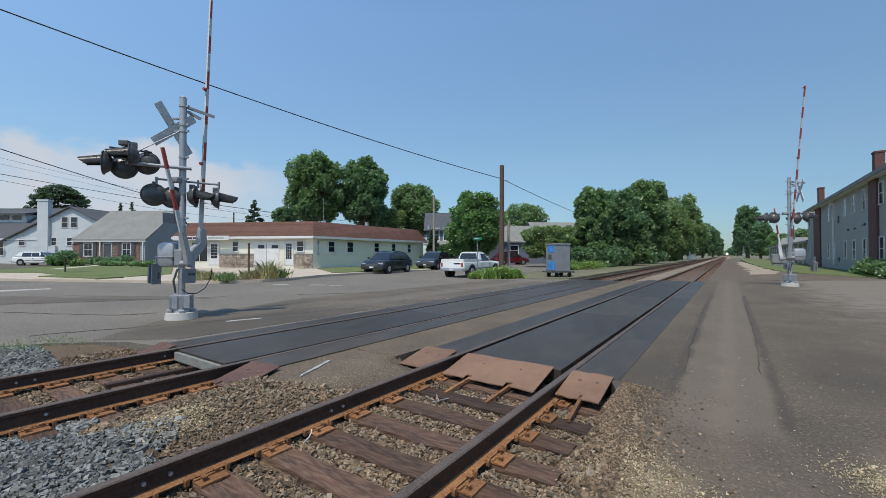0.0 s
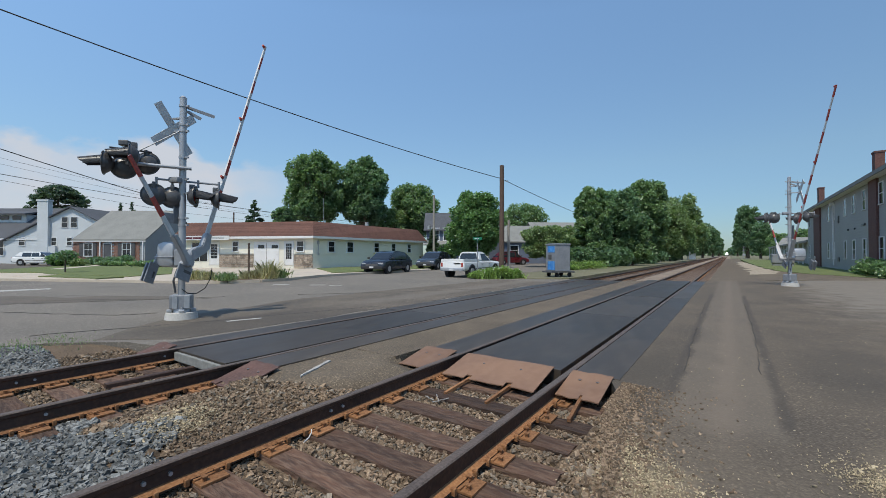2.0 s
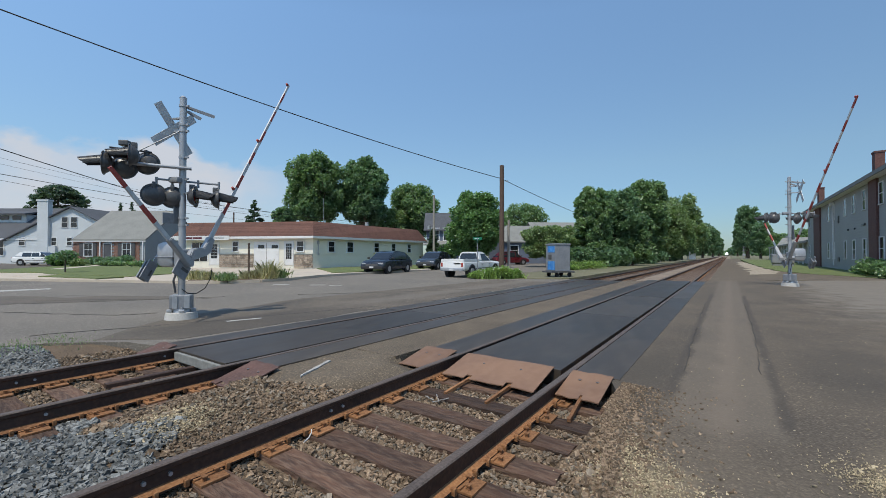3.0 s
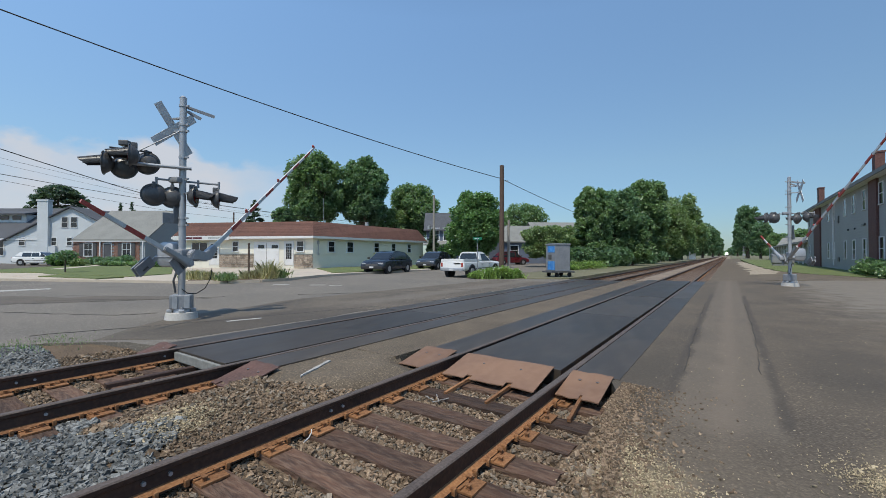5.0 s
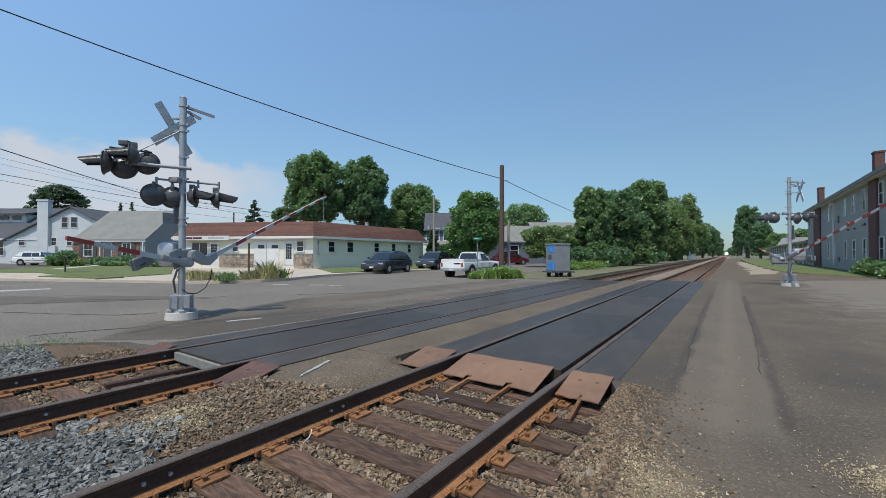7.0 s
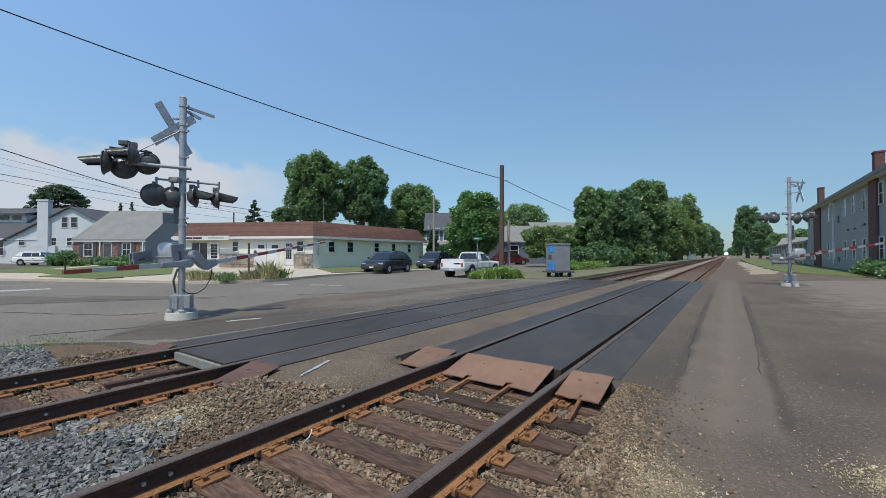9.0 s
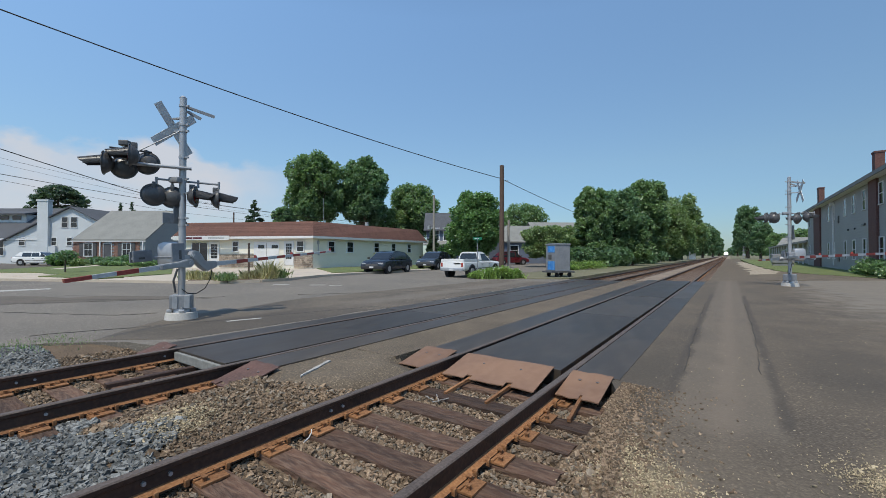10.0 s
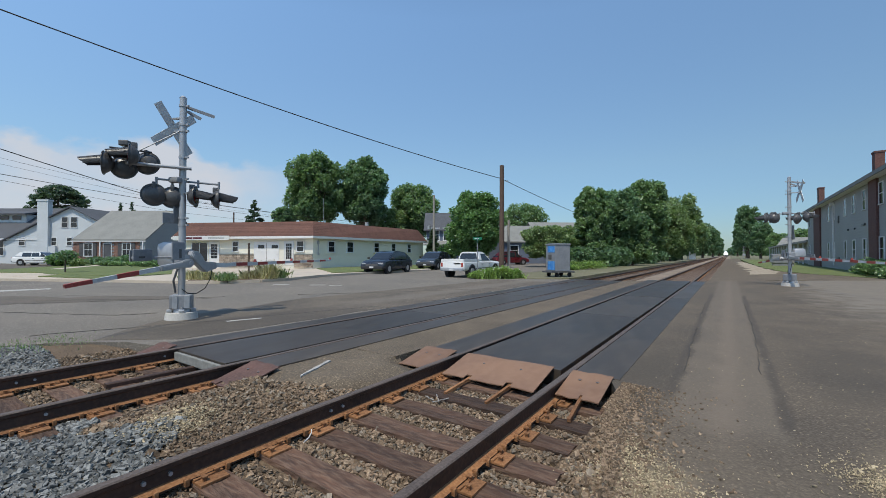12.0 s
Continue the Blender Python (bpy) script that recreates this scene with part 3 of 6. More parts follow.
def railway_track(cx, first, step, n, name_label):
    tr = thing("railway_track", TRACK @ pose(cx, 0, 0), name_label, "railway track", "railway tracks")
    me = rail_mesh(-9, 700)
    for x in (-0.752, 0.752):
        again("rail", me, tr, pose(x, 0, 0))
    rng = random.Random(int(first * 100))
    for i in range(n):
        y = first + step * i + rng.uniform(-.02, .02)
        again("tie", TIE_ME[rng.randrange(4)], tr, pose(rng.uniform(-.03, .03), y, -0.184 + rng.uniform(-.004, .0), 0, 0, rng.uniform(-1.2, 1.2) + 180 * rng.randrange(2)))
        for x in (-0.752, 0.752):
            again("tie_plate", PLATE_ME, tr, pose(x, y, -0.180))
            if y > -1.0:
                for sx, sy in ((-0.14, 0.05), (-0.09, -0.05), (0.09, 0.05), (0.14, -0.05)):
                    again("spike", SPIKE_ME, tr, pose(x + sx, y + sy, -0.168, 0, 0, 0 if sx < 0 else 180))
            for sy in (-0.135, 0.135):
                again("rail_anchor", ANCHOR_ME, tr, pose(x, y + sy, 0))
    for x, y in ((-0.752, 1.05), (-0.752, 1.20), (0.752, 1.0), (-0.752, 2.52), (-0.752, 2.66)):
        again("bolt", BOLT_ME, tr, pose(x, y, -0.085))
    co = []
    for i in range(480):
        y = 25.5 + i * 0.52
        x0, x1, y0, y1, z = -1.28, 1.28, y - 0.115, y + 0.115, -0.184
        co += [(x0, y0, z), (x1, y0, z), (x1, y1, z), (x0, y1, z), (x0, y0, z - .17), (x1, y0, z - .17), (x1, y0, z), (x0, y0, z)]
    far = new("timbering", faces_mesh("timbering", np.array(co), 4, TIE))
    far.parent = tr
    tagged(far, "rows of dark wooden ties beyond the crossing", kind="stuff")
    return tr


railway_track(0.0, -5.94, 0.46, 23, "near railway track, dark rusty rails on worn wooden ties")
railway_track(FAR, -5.83, 0.45, 19, "far railway track, dark rusty rails on worn wooden ties")


# ---------- crossing panels ----------
random.seed(4)


def crossing_panels(cx, y0, y1, step, late=0.0):
    cp = thing("crossing_surface", TRACK @ pose(cx, 0, 0), "dark rubber crossing panels laid beside and between the rails", "crossing panels", "crossing surfaces")
    n = max(1, round((y1 - y0) / step))
    L = (y1 - y0) / n
    mid, side = simple_box_mesh("panel", 1.29, L - 0.012, -0.2, -0.006, PANEL, 0.006), simple_box_mesh("panel", 0.50, L - 0.012, -0.2, -0.008, PANEL, 0.006)
    for i in range(n):
        y = y0 + L * (i + 0.5)
        again("panel", mid, cp, pose(0, y, random.uniform(-.003, .003)))
        for s in (-1, 1):
            if s == 1 and i == 0 and late:
                short = simple_box_mesh("panel", 0.50, L - 0.012 - late, -0.2, -0.008, PANEL, 0.006)
                again("panel", short, cp, pose(1.045, y + late / 2, 0))
            else:
                again("panel", side, cp, pose(s * 1.045, y, random.uniform(-.003, .003)))
    return cp


crossing_panels(0.0, 4.75, 24.4, 4.9)
far_panels = crossing_panels(FAR, 2.65, 22.6, 4.9, 0.24)
bm = bmesh.new()
box(bm, -0.64, 0.64, 2.60, 2.648, -0.15, -0.028, bevel=0.01)
part("end_block", bm, ROOF_GREY, far_panels, "pale concrete end block")


def deflector(cx, x0, x1, y, run, drop, notch):
    """A bent rusty steel plate that slopes down from the end of the panels."""
    bm = bmesh.new()
    nx = 16
    rows = [(0.0, 0.010), (-0.05, 0.006), (-run * 0.45, -drop * 0.38), (-run * 0.86, -drop * 0.86), (-run, -drop)]
    grid = []
    for yy, zz in rows:
        grid.append([bm.verts.new((x0 + (x1 - x0) * i / nx + (0.03 * yy if i in (0, nx) else 0), yy + 0.008 * math.sin(i * 1.1) * (zz < 0), zz + 0.004 * math.sin(i * 0.7 + x0))) for i in range(nx + 1)])
    for j in range(4):
        for i in range(nx):
            if j == 3 and i in notch:
                continue
            bm.faces.new((grid[j + 1][i], grid[j + 1][i + 1], grid[j][i + 1], grid[j][i]))
    ext = bmesh.ops.extrude_face_region(bm, geom=bm.faces[:])
    for g in ext["geom"]:
        if isinstance(g, bmesh.types.BMVert):
            g.co.z += 0.012
    bmesh.ops.recalc_face_normals(bm, faces=bm.faces)
    d = thing("deflector_plate", TRACK @ pose(cx, y, 0), "rusty brown steel deflector plate at the panel end", "steel plate", "deflector plates")
    part("plate", bm, RUST_PLATE if cx == 0 else RUST_DARK, d)
    for fx in (0.3, 0.72):
        bm = bmesh.new()
        cyl(bm, (x0 + (x1 - x0) * fx, -run * 0.35, -drop * 0.30 + 0.006), (x0 + (x1 - x0) * fx, -run * 0.35, -drop * 0.30 + 0.022), 0.016, seg=8)
        part("bolt", bm, BLACK, d)
    for i in notch:
        x = x0 + (x1 - x0) * (i + 0.5) / nx
        bm = bmesh.new()
        box(bm, -0.016, 0.016, -0.42, 0.10, -0.02, 0.012, pose(x, -run, -drop - 0.012, 6, 0, 4 * math.sin(i)))
        part("strut", bm, RUST, d, "rusty flat strut")
    return d


deflector(0.0, -0.62, 0.57, 4.76, 0.60, 0.125, (4, 11))
deflector(0.0, 0.80, 1.24, 4.74, 0.57, 0.11, (8,))
deflector(0.0, -1.34, -0.82, 4.78, 0.60, 0.11, ())
deflector(FAR, 0.92, 1.44, 2.90, 0.54, 0.13, (3,))
deflector(FAR, -1.30, -0.84, 2.72, 0.36, 0.10, ())


# ---------- crossing signals with gates ----------
def signal_head(parent, x, y, z, turn, r=0.235, tilt=0):
    """A flashing-light unit facing its own -y: backing disc, housing behind, lens and hood in front."""
    m = pose(x, y, z, tilt, 0, turn)
    bm = bmesh.new()
    cyl(bm, (0, -0.006, 0), (0, 0.006, 0), r, seg=28)
    h = part("signal_light", bm, BLACK, parent, "round black flashing light with a hood", m=m)
    bm = bmesh.new()
    for (y0, r0), (y1, r1) in zip(((0.004, 0.205), (0.05, 0.19), (0.10, 0.155), (0.14, 0.10)), ((0.05, 0.19), (0.10, 0.155), (0.14, 0.10), (0.155, 0.03))):
        cyl(bm, (0, y0, 0), (0, y1, 0), r0, r1, 24, y0 > 0.13)
    box(bm, -0.03, 0.03, 0.02, 0.12, 0.10, 0.26, bevel=0.01)
    part("housing", bm, BLACK, h, smooth=True)
    bm = bmesh.new()
    cyl(bm, (0, -0.02, 0), (0, -0.004, 0), 0.15, seg=24)
    part("lens", bm, LENS, h, "dark red lens")
    bm = bmesh.new()
    n, L = 16, 0.39
    ring = []
    for i in range(n + 1):
        a = radians(-14 + 208 * i / n)
        up = max(0, math.sin(a))
        reach = L * (0.74 + 0.26 * up ** 0.5)
        c, s = math.cos(a), math.sin(a)
        ring.append((bm.verts.new((c * 0.150, -0.004, s * 0.150 + 0.01)), bm.verts.new((c * 0.128, -reach, s * 0.105 - 0.035))))
    for (a0, b0), (a1, b1) in zip(ring, ring[1:]):
        bm.faces.new((a0, a1, b1, b0))
    bmesh.ops.solidify(bm, geom=bm.faces[:], thickness=0.006)
    part("hood", bm, BLACK, h, smooth=True)
    return h


def blade(bm, L, w, ang, m):
    box(bm, -L / 2, L / 2, -0.006, 0.006, -w / 2, w / 2, m @ pose(0, 0, 0, 0, ang, 0))


def gate_arm(parent, L, way, label, off, start, rim=False):
    """A striped arm on its lever; way is +1 or -1 along y. Its own origin is the pivot."""
    bm = bmesh.new()
    t0, t1 = 0.052, 0.030
    def quad(bm, a, b, grow=0.0, lift=0.0):
        ha, hb = t0 + (t1 - t0) * a / L + grow, t0 + (t1 - t0) * b / L + grow
        va = [bm.verts.new((sx * (0.018 + lift), way * yy, off + sz * hh)) for yy, hh in ((a, ha), (b, hb)) for sx, sz in ((-1, -1), (1, -1), (1, 1), (-1, 1))]
        for f in ((0, 1, 2, 3), (7, 6, 5, 4), (0, 4, 5, 1), (1, 5, 6, 2), (2, 6, 7, 3), (3, 7, 4, 0)):
            bm.faces.new([va[k] for k in f])
        bmesh.ops.recalc_face_normals(bm, faces=bm.faces)
    quad(bm, start, L)
    arm = part("gate_arm", bm, WHITE_SIGN, parent, label)
    y = L - 0.41 if rim else L
    while y > start + 0.7:
        bm = bmesh.new()
        quad(bm, max(start + 0.4, y - 0.41), y, -0.003 if rim else 0.001, 0.002)
        part("red_stripe", bm, RED, arm)
        y -= 0.82
    # lever between pivot and arm
    turned = Matrix(((0, 1, 0, 0), (way, 0, 0, 0), (0, 0, 1, 0), (0, 0, 0, 1)))
    if off:
        shape = [(-0.10, 0.0), (-0.05, 0.12), (0.09, 0.13), (0.20, 0.04), (0.30, -0.11), (0.62, -0.13), (0.64, -0.27), (0.34, -0.34), (0.20, -0.27), (0.04, -0.12)]
    else:
        shape = [(-0.10, 0.0), (-0.04, 0.09), (0.10, 0.09), (0.26, 0.055), (start + 0.4, 0.05), (start + 0.4, -0.05), (0.26, -0.055), (0.0, -0.09)]
    bm = bmesh.new()
    prism(bm, shape, -0.055, 0.075, turned)
    bmesh.ops.bevel(bm, geom=bm.edges[:], offset=0.016, segments=2, affect='EDGES')
    part("lever", bm, GALV, arm, "galvanised lever", smooth=True)
    bm = bmesh.new()
    cyl(bm, (-0.18, 0, 0), (0.09, 0, 0), 0.055, seg=16)
    part("shaft", bm, GALV, arm, "galvanised shaft")
    if L > 4:
        # counterweight plates either side of the mechanism
        for k, x in ((0, 0.05), (1, -0.86)):
            bm = bmesh.new()
            z0_, z1_ = (-0.08, 0.16) if k else (-0.06, 0.31)
            box(bm, x - 0.014, x + 0.014, *sorted((-way * (0.16 if k else 0.25), -way * (0.60 if k else 0.56))), z0_, z1_, bevel=0.012)
            if k:
                box(bm, x - 0.10, x - 0.02, *sorted((-way * 0.20, -way * 0.56)), -0.03, 0.02)
                box(bm, x - 0.12, x - 0.09, *sorted((-way * 0.18, -way * 0.58)), -0.09, 0.14)
            cw = part("counterweight", bm, GALV_DULL, arm, "grey steel counterweight plate")
            bm = bmesh.new()
            box(bm, x + 0.012, x + 0.02, *sorted((-way * 0.34, -way * (0.48 if k else 0.40))), -0.025, 0.015 if k else 0.16)
            part("slot", bm, BLACK, cw)
            bm = bmesh.new()
            box(bm, x - 0.03, x - 0.012, *sorted((0.05 * way, -way * 0.40)), -0.05, 0.05)
            part("counterweight_arm", bm, GALV, cw)
    if L > 4:
        for y in (L - 0.06, L * 0.60, L * 0.33):
            bm = bmesh.new()
            hh = off + t0 + (t1 - t0) * y / L
            box(bm, -0.03, 0.03, way * y - 0.03, way * y + 0.03, hh, hh + 0.025)
            cyl(bm, (0, way * y, hh + 0.02), (0, way * y, hh + 0.07), 0.034, 0.028, 14)
            part("arm_lamp", bm, RED, arm, "small red arm lamp")
    return arm


def crossing_signal(m, bearing, edge, label):
    """Mast with lights and gates. Its y is the way of the long arm, -x faces the traffic that it stops."""
    s = thing("crossing_signal", m, label, "crossing signal", "crossing signals")
    bm = bmesh.new()
    cyl(bm, (0, 0, -0.03), (0, 0, 0.13), 0.315, 0.29, 28)
    part("foundation", bm, CONCRETE, s, "round concrete foundation")
    bm = bmesh.new()
    cyl(bm, (0, 0, 0.12), (0, 0, 4.70), 0.068, seg=20)
    cyl(bm, (0, 0, 4.70), (0, 0, 4.74), 0.073, 0.03, 20)
    part("mast", bm, GALV, s, "galvanised steel mast", smooth=True)
    bm = bmesh.new()
    for a in range(4):
        box(bm, -0.055, 0.055, 0.16, 0.27, 0.13, 0.20, pose(0, 0, 0, 0, 0, a * 90 + 45), bevel=0.02)
        cyl(bm, (0.2 * math.cos(a * 1.571 + .785), 0.2 * math.sin(a * 1.571 + .785), 0.2), (0.2 * math.cos(a * 1.571 + .785), 0.2 * math.sin(a * 1.571 + .785), 0.25), 0.02, seg=6)
    cyl(bm, (0, 0, 0.13), (0, 0, 0.34), 0.17, 0.11, 16)
    part("base_casting", bm, GALV, s, "bright cast mast base")
    bm = bmesh.new()
    box(bm, -0.20, 0.20, -0.15, 0.15, 0.21, 0.50, pose(0, 0, 0, 0, 0, 33), bevel=0.025)
    jb = part("junction_box", bm, GALV_DULL, s, "grey junction box round the mast foot")
    for k in (-0.14, 0.08):
        bm = bmesh.new()
        box(bm, k, k + 0.10, -0.168, -0.145, 0.22, 0.49, pose(0, 0, 0, 0, 0, 33), bevel=0.006)
        part("cover", bm, GALV, jb)
    for z in (4.52, 4.12, 3.98, 3.42, 3.18, 2.96, 2.66, 2.12, 1.98):
        bm = bmesh.new()
        cyl(bm, (0, 0, z - 0.02), (0, 0, z + 0.02), 0.081, seg=20)
        box(bm, 0.08, 0.14, -0.02, 0.02, z - 0.018, z + 0.018)
        part("clamp", bm, GALV, s)
    # crossbuck for the crossing road, and a second one folded flat
    for ang in (52, -40):
        bm = bmesh.new()
        blade(bm, 1.20, 0.19, ang, pose(0, 0.014 * (ang > 0), 0))
        part("crossbuck_blade", bm, WHITE_SIGN, s, "grey-white crossbuck blade seen from its back", m=pose(-0.33, 0.115, 4.08, 0, 0, 82))
    for z in (4.02, 4.30):
        bm = bmesh.new()
        box(bm, -0.40, 0.02, 0.066, 0.105, z - 0.02, z + 0.02)
        part("bracket", bm, GALV, s)
    for L_, zz, tl in ((0.56, 4.52, 13), (0.32, 4.44, 26)):
        bm = bmesh.new()
        box(bm, 0.05, L_, -0.01, 0.01, -0.032, 0.032)
        box(bm, 0.02, 0.12, -0.03, 0.02, -0.02, 0.012)
        part("sign_blade", bm, GALV_DULL, s, "thin grey blade folded out flat", m=pose(0.03, 0.03, zz, 0, 0, bearing - edge) @ pose(0, 0, 0, 0, tl, 0))
    # track-count sign and small plate
    bm = bmesh.new()
    box(bm, -0.13, -0.118, -0.10, 0.10, 2.02, 2.62, bevel=0.004)
    box(bm, -0.134, -0.122, -0.36, 0.14, 2.00, 2.22, bevel=0.004)
    part("track_sign", bm, GALV_DULL, s, "grey back of the small track-count sign")
    return s


def gear(s, bearing, edge, heads, bar, arm):
    """Lights and gate gear. edge: the bearing along which the brackets point left; heads: (run, offset, height, facing bearing)."""
    def spot(run, off, z):
        a, b = radians(edge - 90 - bearing), radians(edge + 180 - bearing)
        return Vector((math.sin(a) * run + math.sin(b) * off, math.cos(a) * run + math.cos(b) * off, z))
    if arm:
        run, z = arm
        bm = bmesh.new()
        cyl(bm, spot(-0.16, 0.10, z), spot(run, 0.10, z), 0.036, seg=12)
        cyl(bm, spot(0, 0, 4.02), spot(run * 0.92, 0.06, z + 0.18), 0.013, seg=8)
        part("light_arm", bm, GALV, s, "galvanised light bracket arm", smooth=True)
        bm = bmesh.new()
        cyl(bm, spot(run, 0.05, z - 0.04), spot(run, 0.05, z + 0.34), 0.028, seg=10)
        cyl(bm, spot(run - 0.42, 0.0, z + 0.28), spot(run + 0.26, 0.08, z + 0.28), 0.018, seg=8)
        m_ = Matrix.Translation(spot(run + 0.02, 0.05, z + 0.38)) @ pose(0, 0, 0, 0, 0, 20)
        box(bm, -0.09, 0.09, -0.07, 0.07, -0.04, 0.07, m_, bevel=0.02)
        part("light_bracket", bm, BLACK, s, "dark light bracket")
    l, r, z = bar
    bm = bmesh.new()
    cyl(bm, spot(l, 0, z), spot(r, 0, z - 0.02), 0.022, seg=10)
    for q in (l, l * 0.4, r * 0.42, r):
        cyl(bm, spot(q, 0, z + 0.04), spot(q, 0, z - 0.12), 0.024, seg=8)
    box(bm, -0.12, 0.12, -0.07, 0.07, z - 0.06, z + 0.06, Matrix.Translation(spot(0.13, 0.06, 0)), bevel=0.03)
    part("lower_bracket", bm, GALV_DULL, s, "grey light bracket", smooth=True)
    for run, off, zz, face in heads:
        p = spot(run, off, zz)
        signal_head(s, p.x, p.y, p.z, bearing - 180 - face)
    bm = bmesh.new()
    box(bm, -0.54, -0.09, -0.15, 0.15, 1.08, 1.62, bevel=0.11)
    mech = part("gate_mechanism", bm, GALV, s, "rounded grey-white gate mechanism housing", smooth=True)
    bm = bmesh.new()
    box(bm, -0.555, -0.08, -0.165, 0.165, 1.28, 1.31, bevel=0.012)
    part("lid_seam", bm, GALV_DULL, mech)
    bm = bmesh.new()
    box(bm, -0.10, 0.11, -0.12, 0.20, 1.10, 1.46, bevel=0.03)
    part("bearing_plate", bm, GALV_DULL, mech, "grey bearing block")
    bm = bmesh.new()
    tube(bm, [(-0.02, -0.09, 1.05), (-0.05, -0.16, 0.8), (-0.04, -0.12, 0.55)], 0.022)
    part("conduit", bm, BLACK, s, "black conduit")
    bm = bmesh.new()
    lead = [(0.06, -0.06, 0.62), (0.10, 0.06, 0.52), (0.14, 0.24, 0.50), (0.18, 0.44, 0.60), (0.20, 0.58, 0.82), (0.18, 0.64, 1.04)]
    tube(bm, lead, 0.009, 6)
    part("lamp_lead", bm, WIRE, s, "thin black lead drooping to the gate arm")


MAIN_L, SHORT_L = 6.25, 2.36
PIVOT_A, PIVOT_SHORT, PIVOT_B = (0.16, 0.10, 1.30), (0.26, -0.10, 1.165), (0.12, 0.25, 1.22)


def gated_signal(m, label, bearing, edge, heads, bar, arm, main_L, off):
    s = crossing_signal(m, bearing, edge, label)
    gear(s, bearing, edge, heads, bar, arm)
    a = gate_arm(s, main_L, 1, "long red and white striped gate arm", off, 0.50, bool(off))
    b = gate_arm(s, SHORT_L, -1, "short red and white striped sidewalk gate arm", 0.0, 0.30)
    return s, a, b


signal_a, main_a, short_a = gated_signal(
    pose(-5.56, 8.74, 0.0, 0, 0, -GATE), "grey crossing signal mast with black lights and striped gates", GATE, -32,
    [(1.00, -0.06, 3.11, -36), (0.62, -0.10, 3.24, -18), (1.30, 0.10, 3.14, -118), (0.88, 0.25, 3.31, -120), (0.50, 0.02, 2.585, -34), (0.17, -0.06, 2.56, -24), (-0.24, 0.0, 2.60, 74), (-0.68, 0.0, 2.57, 64)],
    (0.46, -0.68, 2.92), (0.96, 3.18), MAIN_L, -0.20)
signal_b, main_b, short_b = gated_signal(
    pose(15.05, 17.80, 0.0, 0, 0, 162), "far crossing signal mast with black lights and striped gates", 198, 40,
    [(0.52, 0.10, 2.96, 10), (0.84, 0.06, 2.96, -48), (0.66, -0.15, 2.98, -60), (-0.24, 0.0, 2.90, -18), (-0.58, 0.0, 2.95, 112)],
    (0.85, -0.80, 3.14), None, 7.0, 0.0)


# ---------- lawns, pavements, kerbs ----------
def plot(name, outline, z, material, label, category, m=None):
    bm = bmesh.new()
    slab(bm, outline, -0.25, z)
    return solid(name, bm, material, m or Matrix(), label, category, "structure")


def strip(a, b, w):
    a, b = Vector(a), Vector(b)
    n = (b - a).normalized()
    n = Vector((-n.y, n.x)) * w
    return [tuple(a), tuple(b), tuple(b + n), tuple(a + n)]


plot("pavement_corner", [(-17.0, 20.3), (-12.0, 19.25), (-10.2, 19.5), (-9.05, 20.15), (-8.35, 21.35), (-7.55, 24.7), (-5.8, 27.9), (-1.0, 34.8), (-4.0, 52.0), (-12, 36.8), (-25.5, 38.6), (-60, 44), (-60, 28)], 0.11, SIDEWALK,
     "pale concrete apron and pavement before the shop", "pavement")
plot("lawn_shop", [(-7.4, 27.6), (-5.9, 29.0), (2.6, 43), (-2.8, 50.0), (-11.2, 36.4)], 0.16, GRASS, "strip of lawn along the shop's side wall", "lawn")
plot("lawn_house", [(-24.5, 25.6), (-17.5, 22.9), (-17.2, 26.0), (-25.0, 38.0), (-36, 50), (-100, 50), (-100, 29.5), (-40, 29.5), (-27.0, 27.6)], 0.15, GRASS, "mown front lawn of the brick house", "lawn")
plot("lawn_verge", [(-22.5, 22.8), (-17.4, 20.6), (-17.0, 21.9), (-22.5, 24.4)], 0.17, GRASS, "kerbside strip of mown grass", "lawn")
plot("footpath", [(-42.0, 51), (-40.8, 51), (-31.6, 34), (-32.6, 34)], 0.16, SIDEWALK, "concrete path to the house door", "path")
plot("driveway", [(-70, 52), (-44, 50), (-34, 29), (-50, 29)], 0.165, ASPHALT_PALE, "pale driveway with a parked car", "driveway")
plot("lawn_right", rand_edge([(4.9, 62), (5.4, 46), (6.6, 39.5), (9.4, 34.0), (20.0, 37.0), (14, 60), (14, 140), (4.9, 140)], 1.2, 0.15, 13), 0.0, GRASS, "sunny lawn beside the grey building", "lawn", TRACK)
plot("gravel_shoulder", [(1.4, 24.8), (4.4, 28.2), (9.4, 31.2), (9.8, 33.5), (6, 42), (4.4, 60), (4.4, 150), (1.4, 150)], -0.024, ASPHALT_BROWN, "grey-brown gravel shoulder along the tracks", "shoulder", TRACK)
plot("dirt_path", rand_edge([(3.4, 35.0), (5.0, 37.0), (5.4, 44), (5.0, 62), (4.3, 95), (3.3, 95), (3.5, 60), (3.6, 45)], 1.5, 0.2, 12), -0.012, SAND, "pale sandy path along the tracks", "path", TRACK)
plot("verge_tracks", [(-10.2, 21.6), (-7.6, 21.3), (-5.2, 23.2), (-5.4, 140), (-10.6, 140)], 0.0, VERGE, "dry grassy verge between street and tracks", "verge", TRACK)


def kerb(pts, label="pale concrete kerb", w=0.15, h=0.13):
    bm = bmesh.new()
    for a, b in zip(pts, pts[1:]):
        slab(bm, strip(a, b, w), -0.1, h)
    return solid("kerb", bm, SIDEWALK, Matrix(), label, "kerb", "structure")


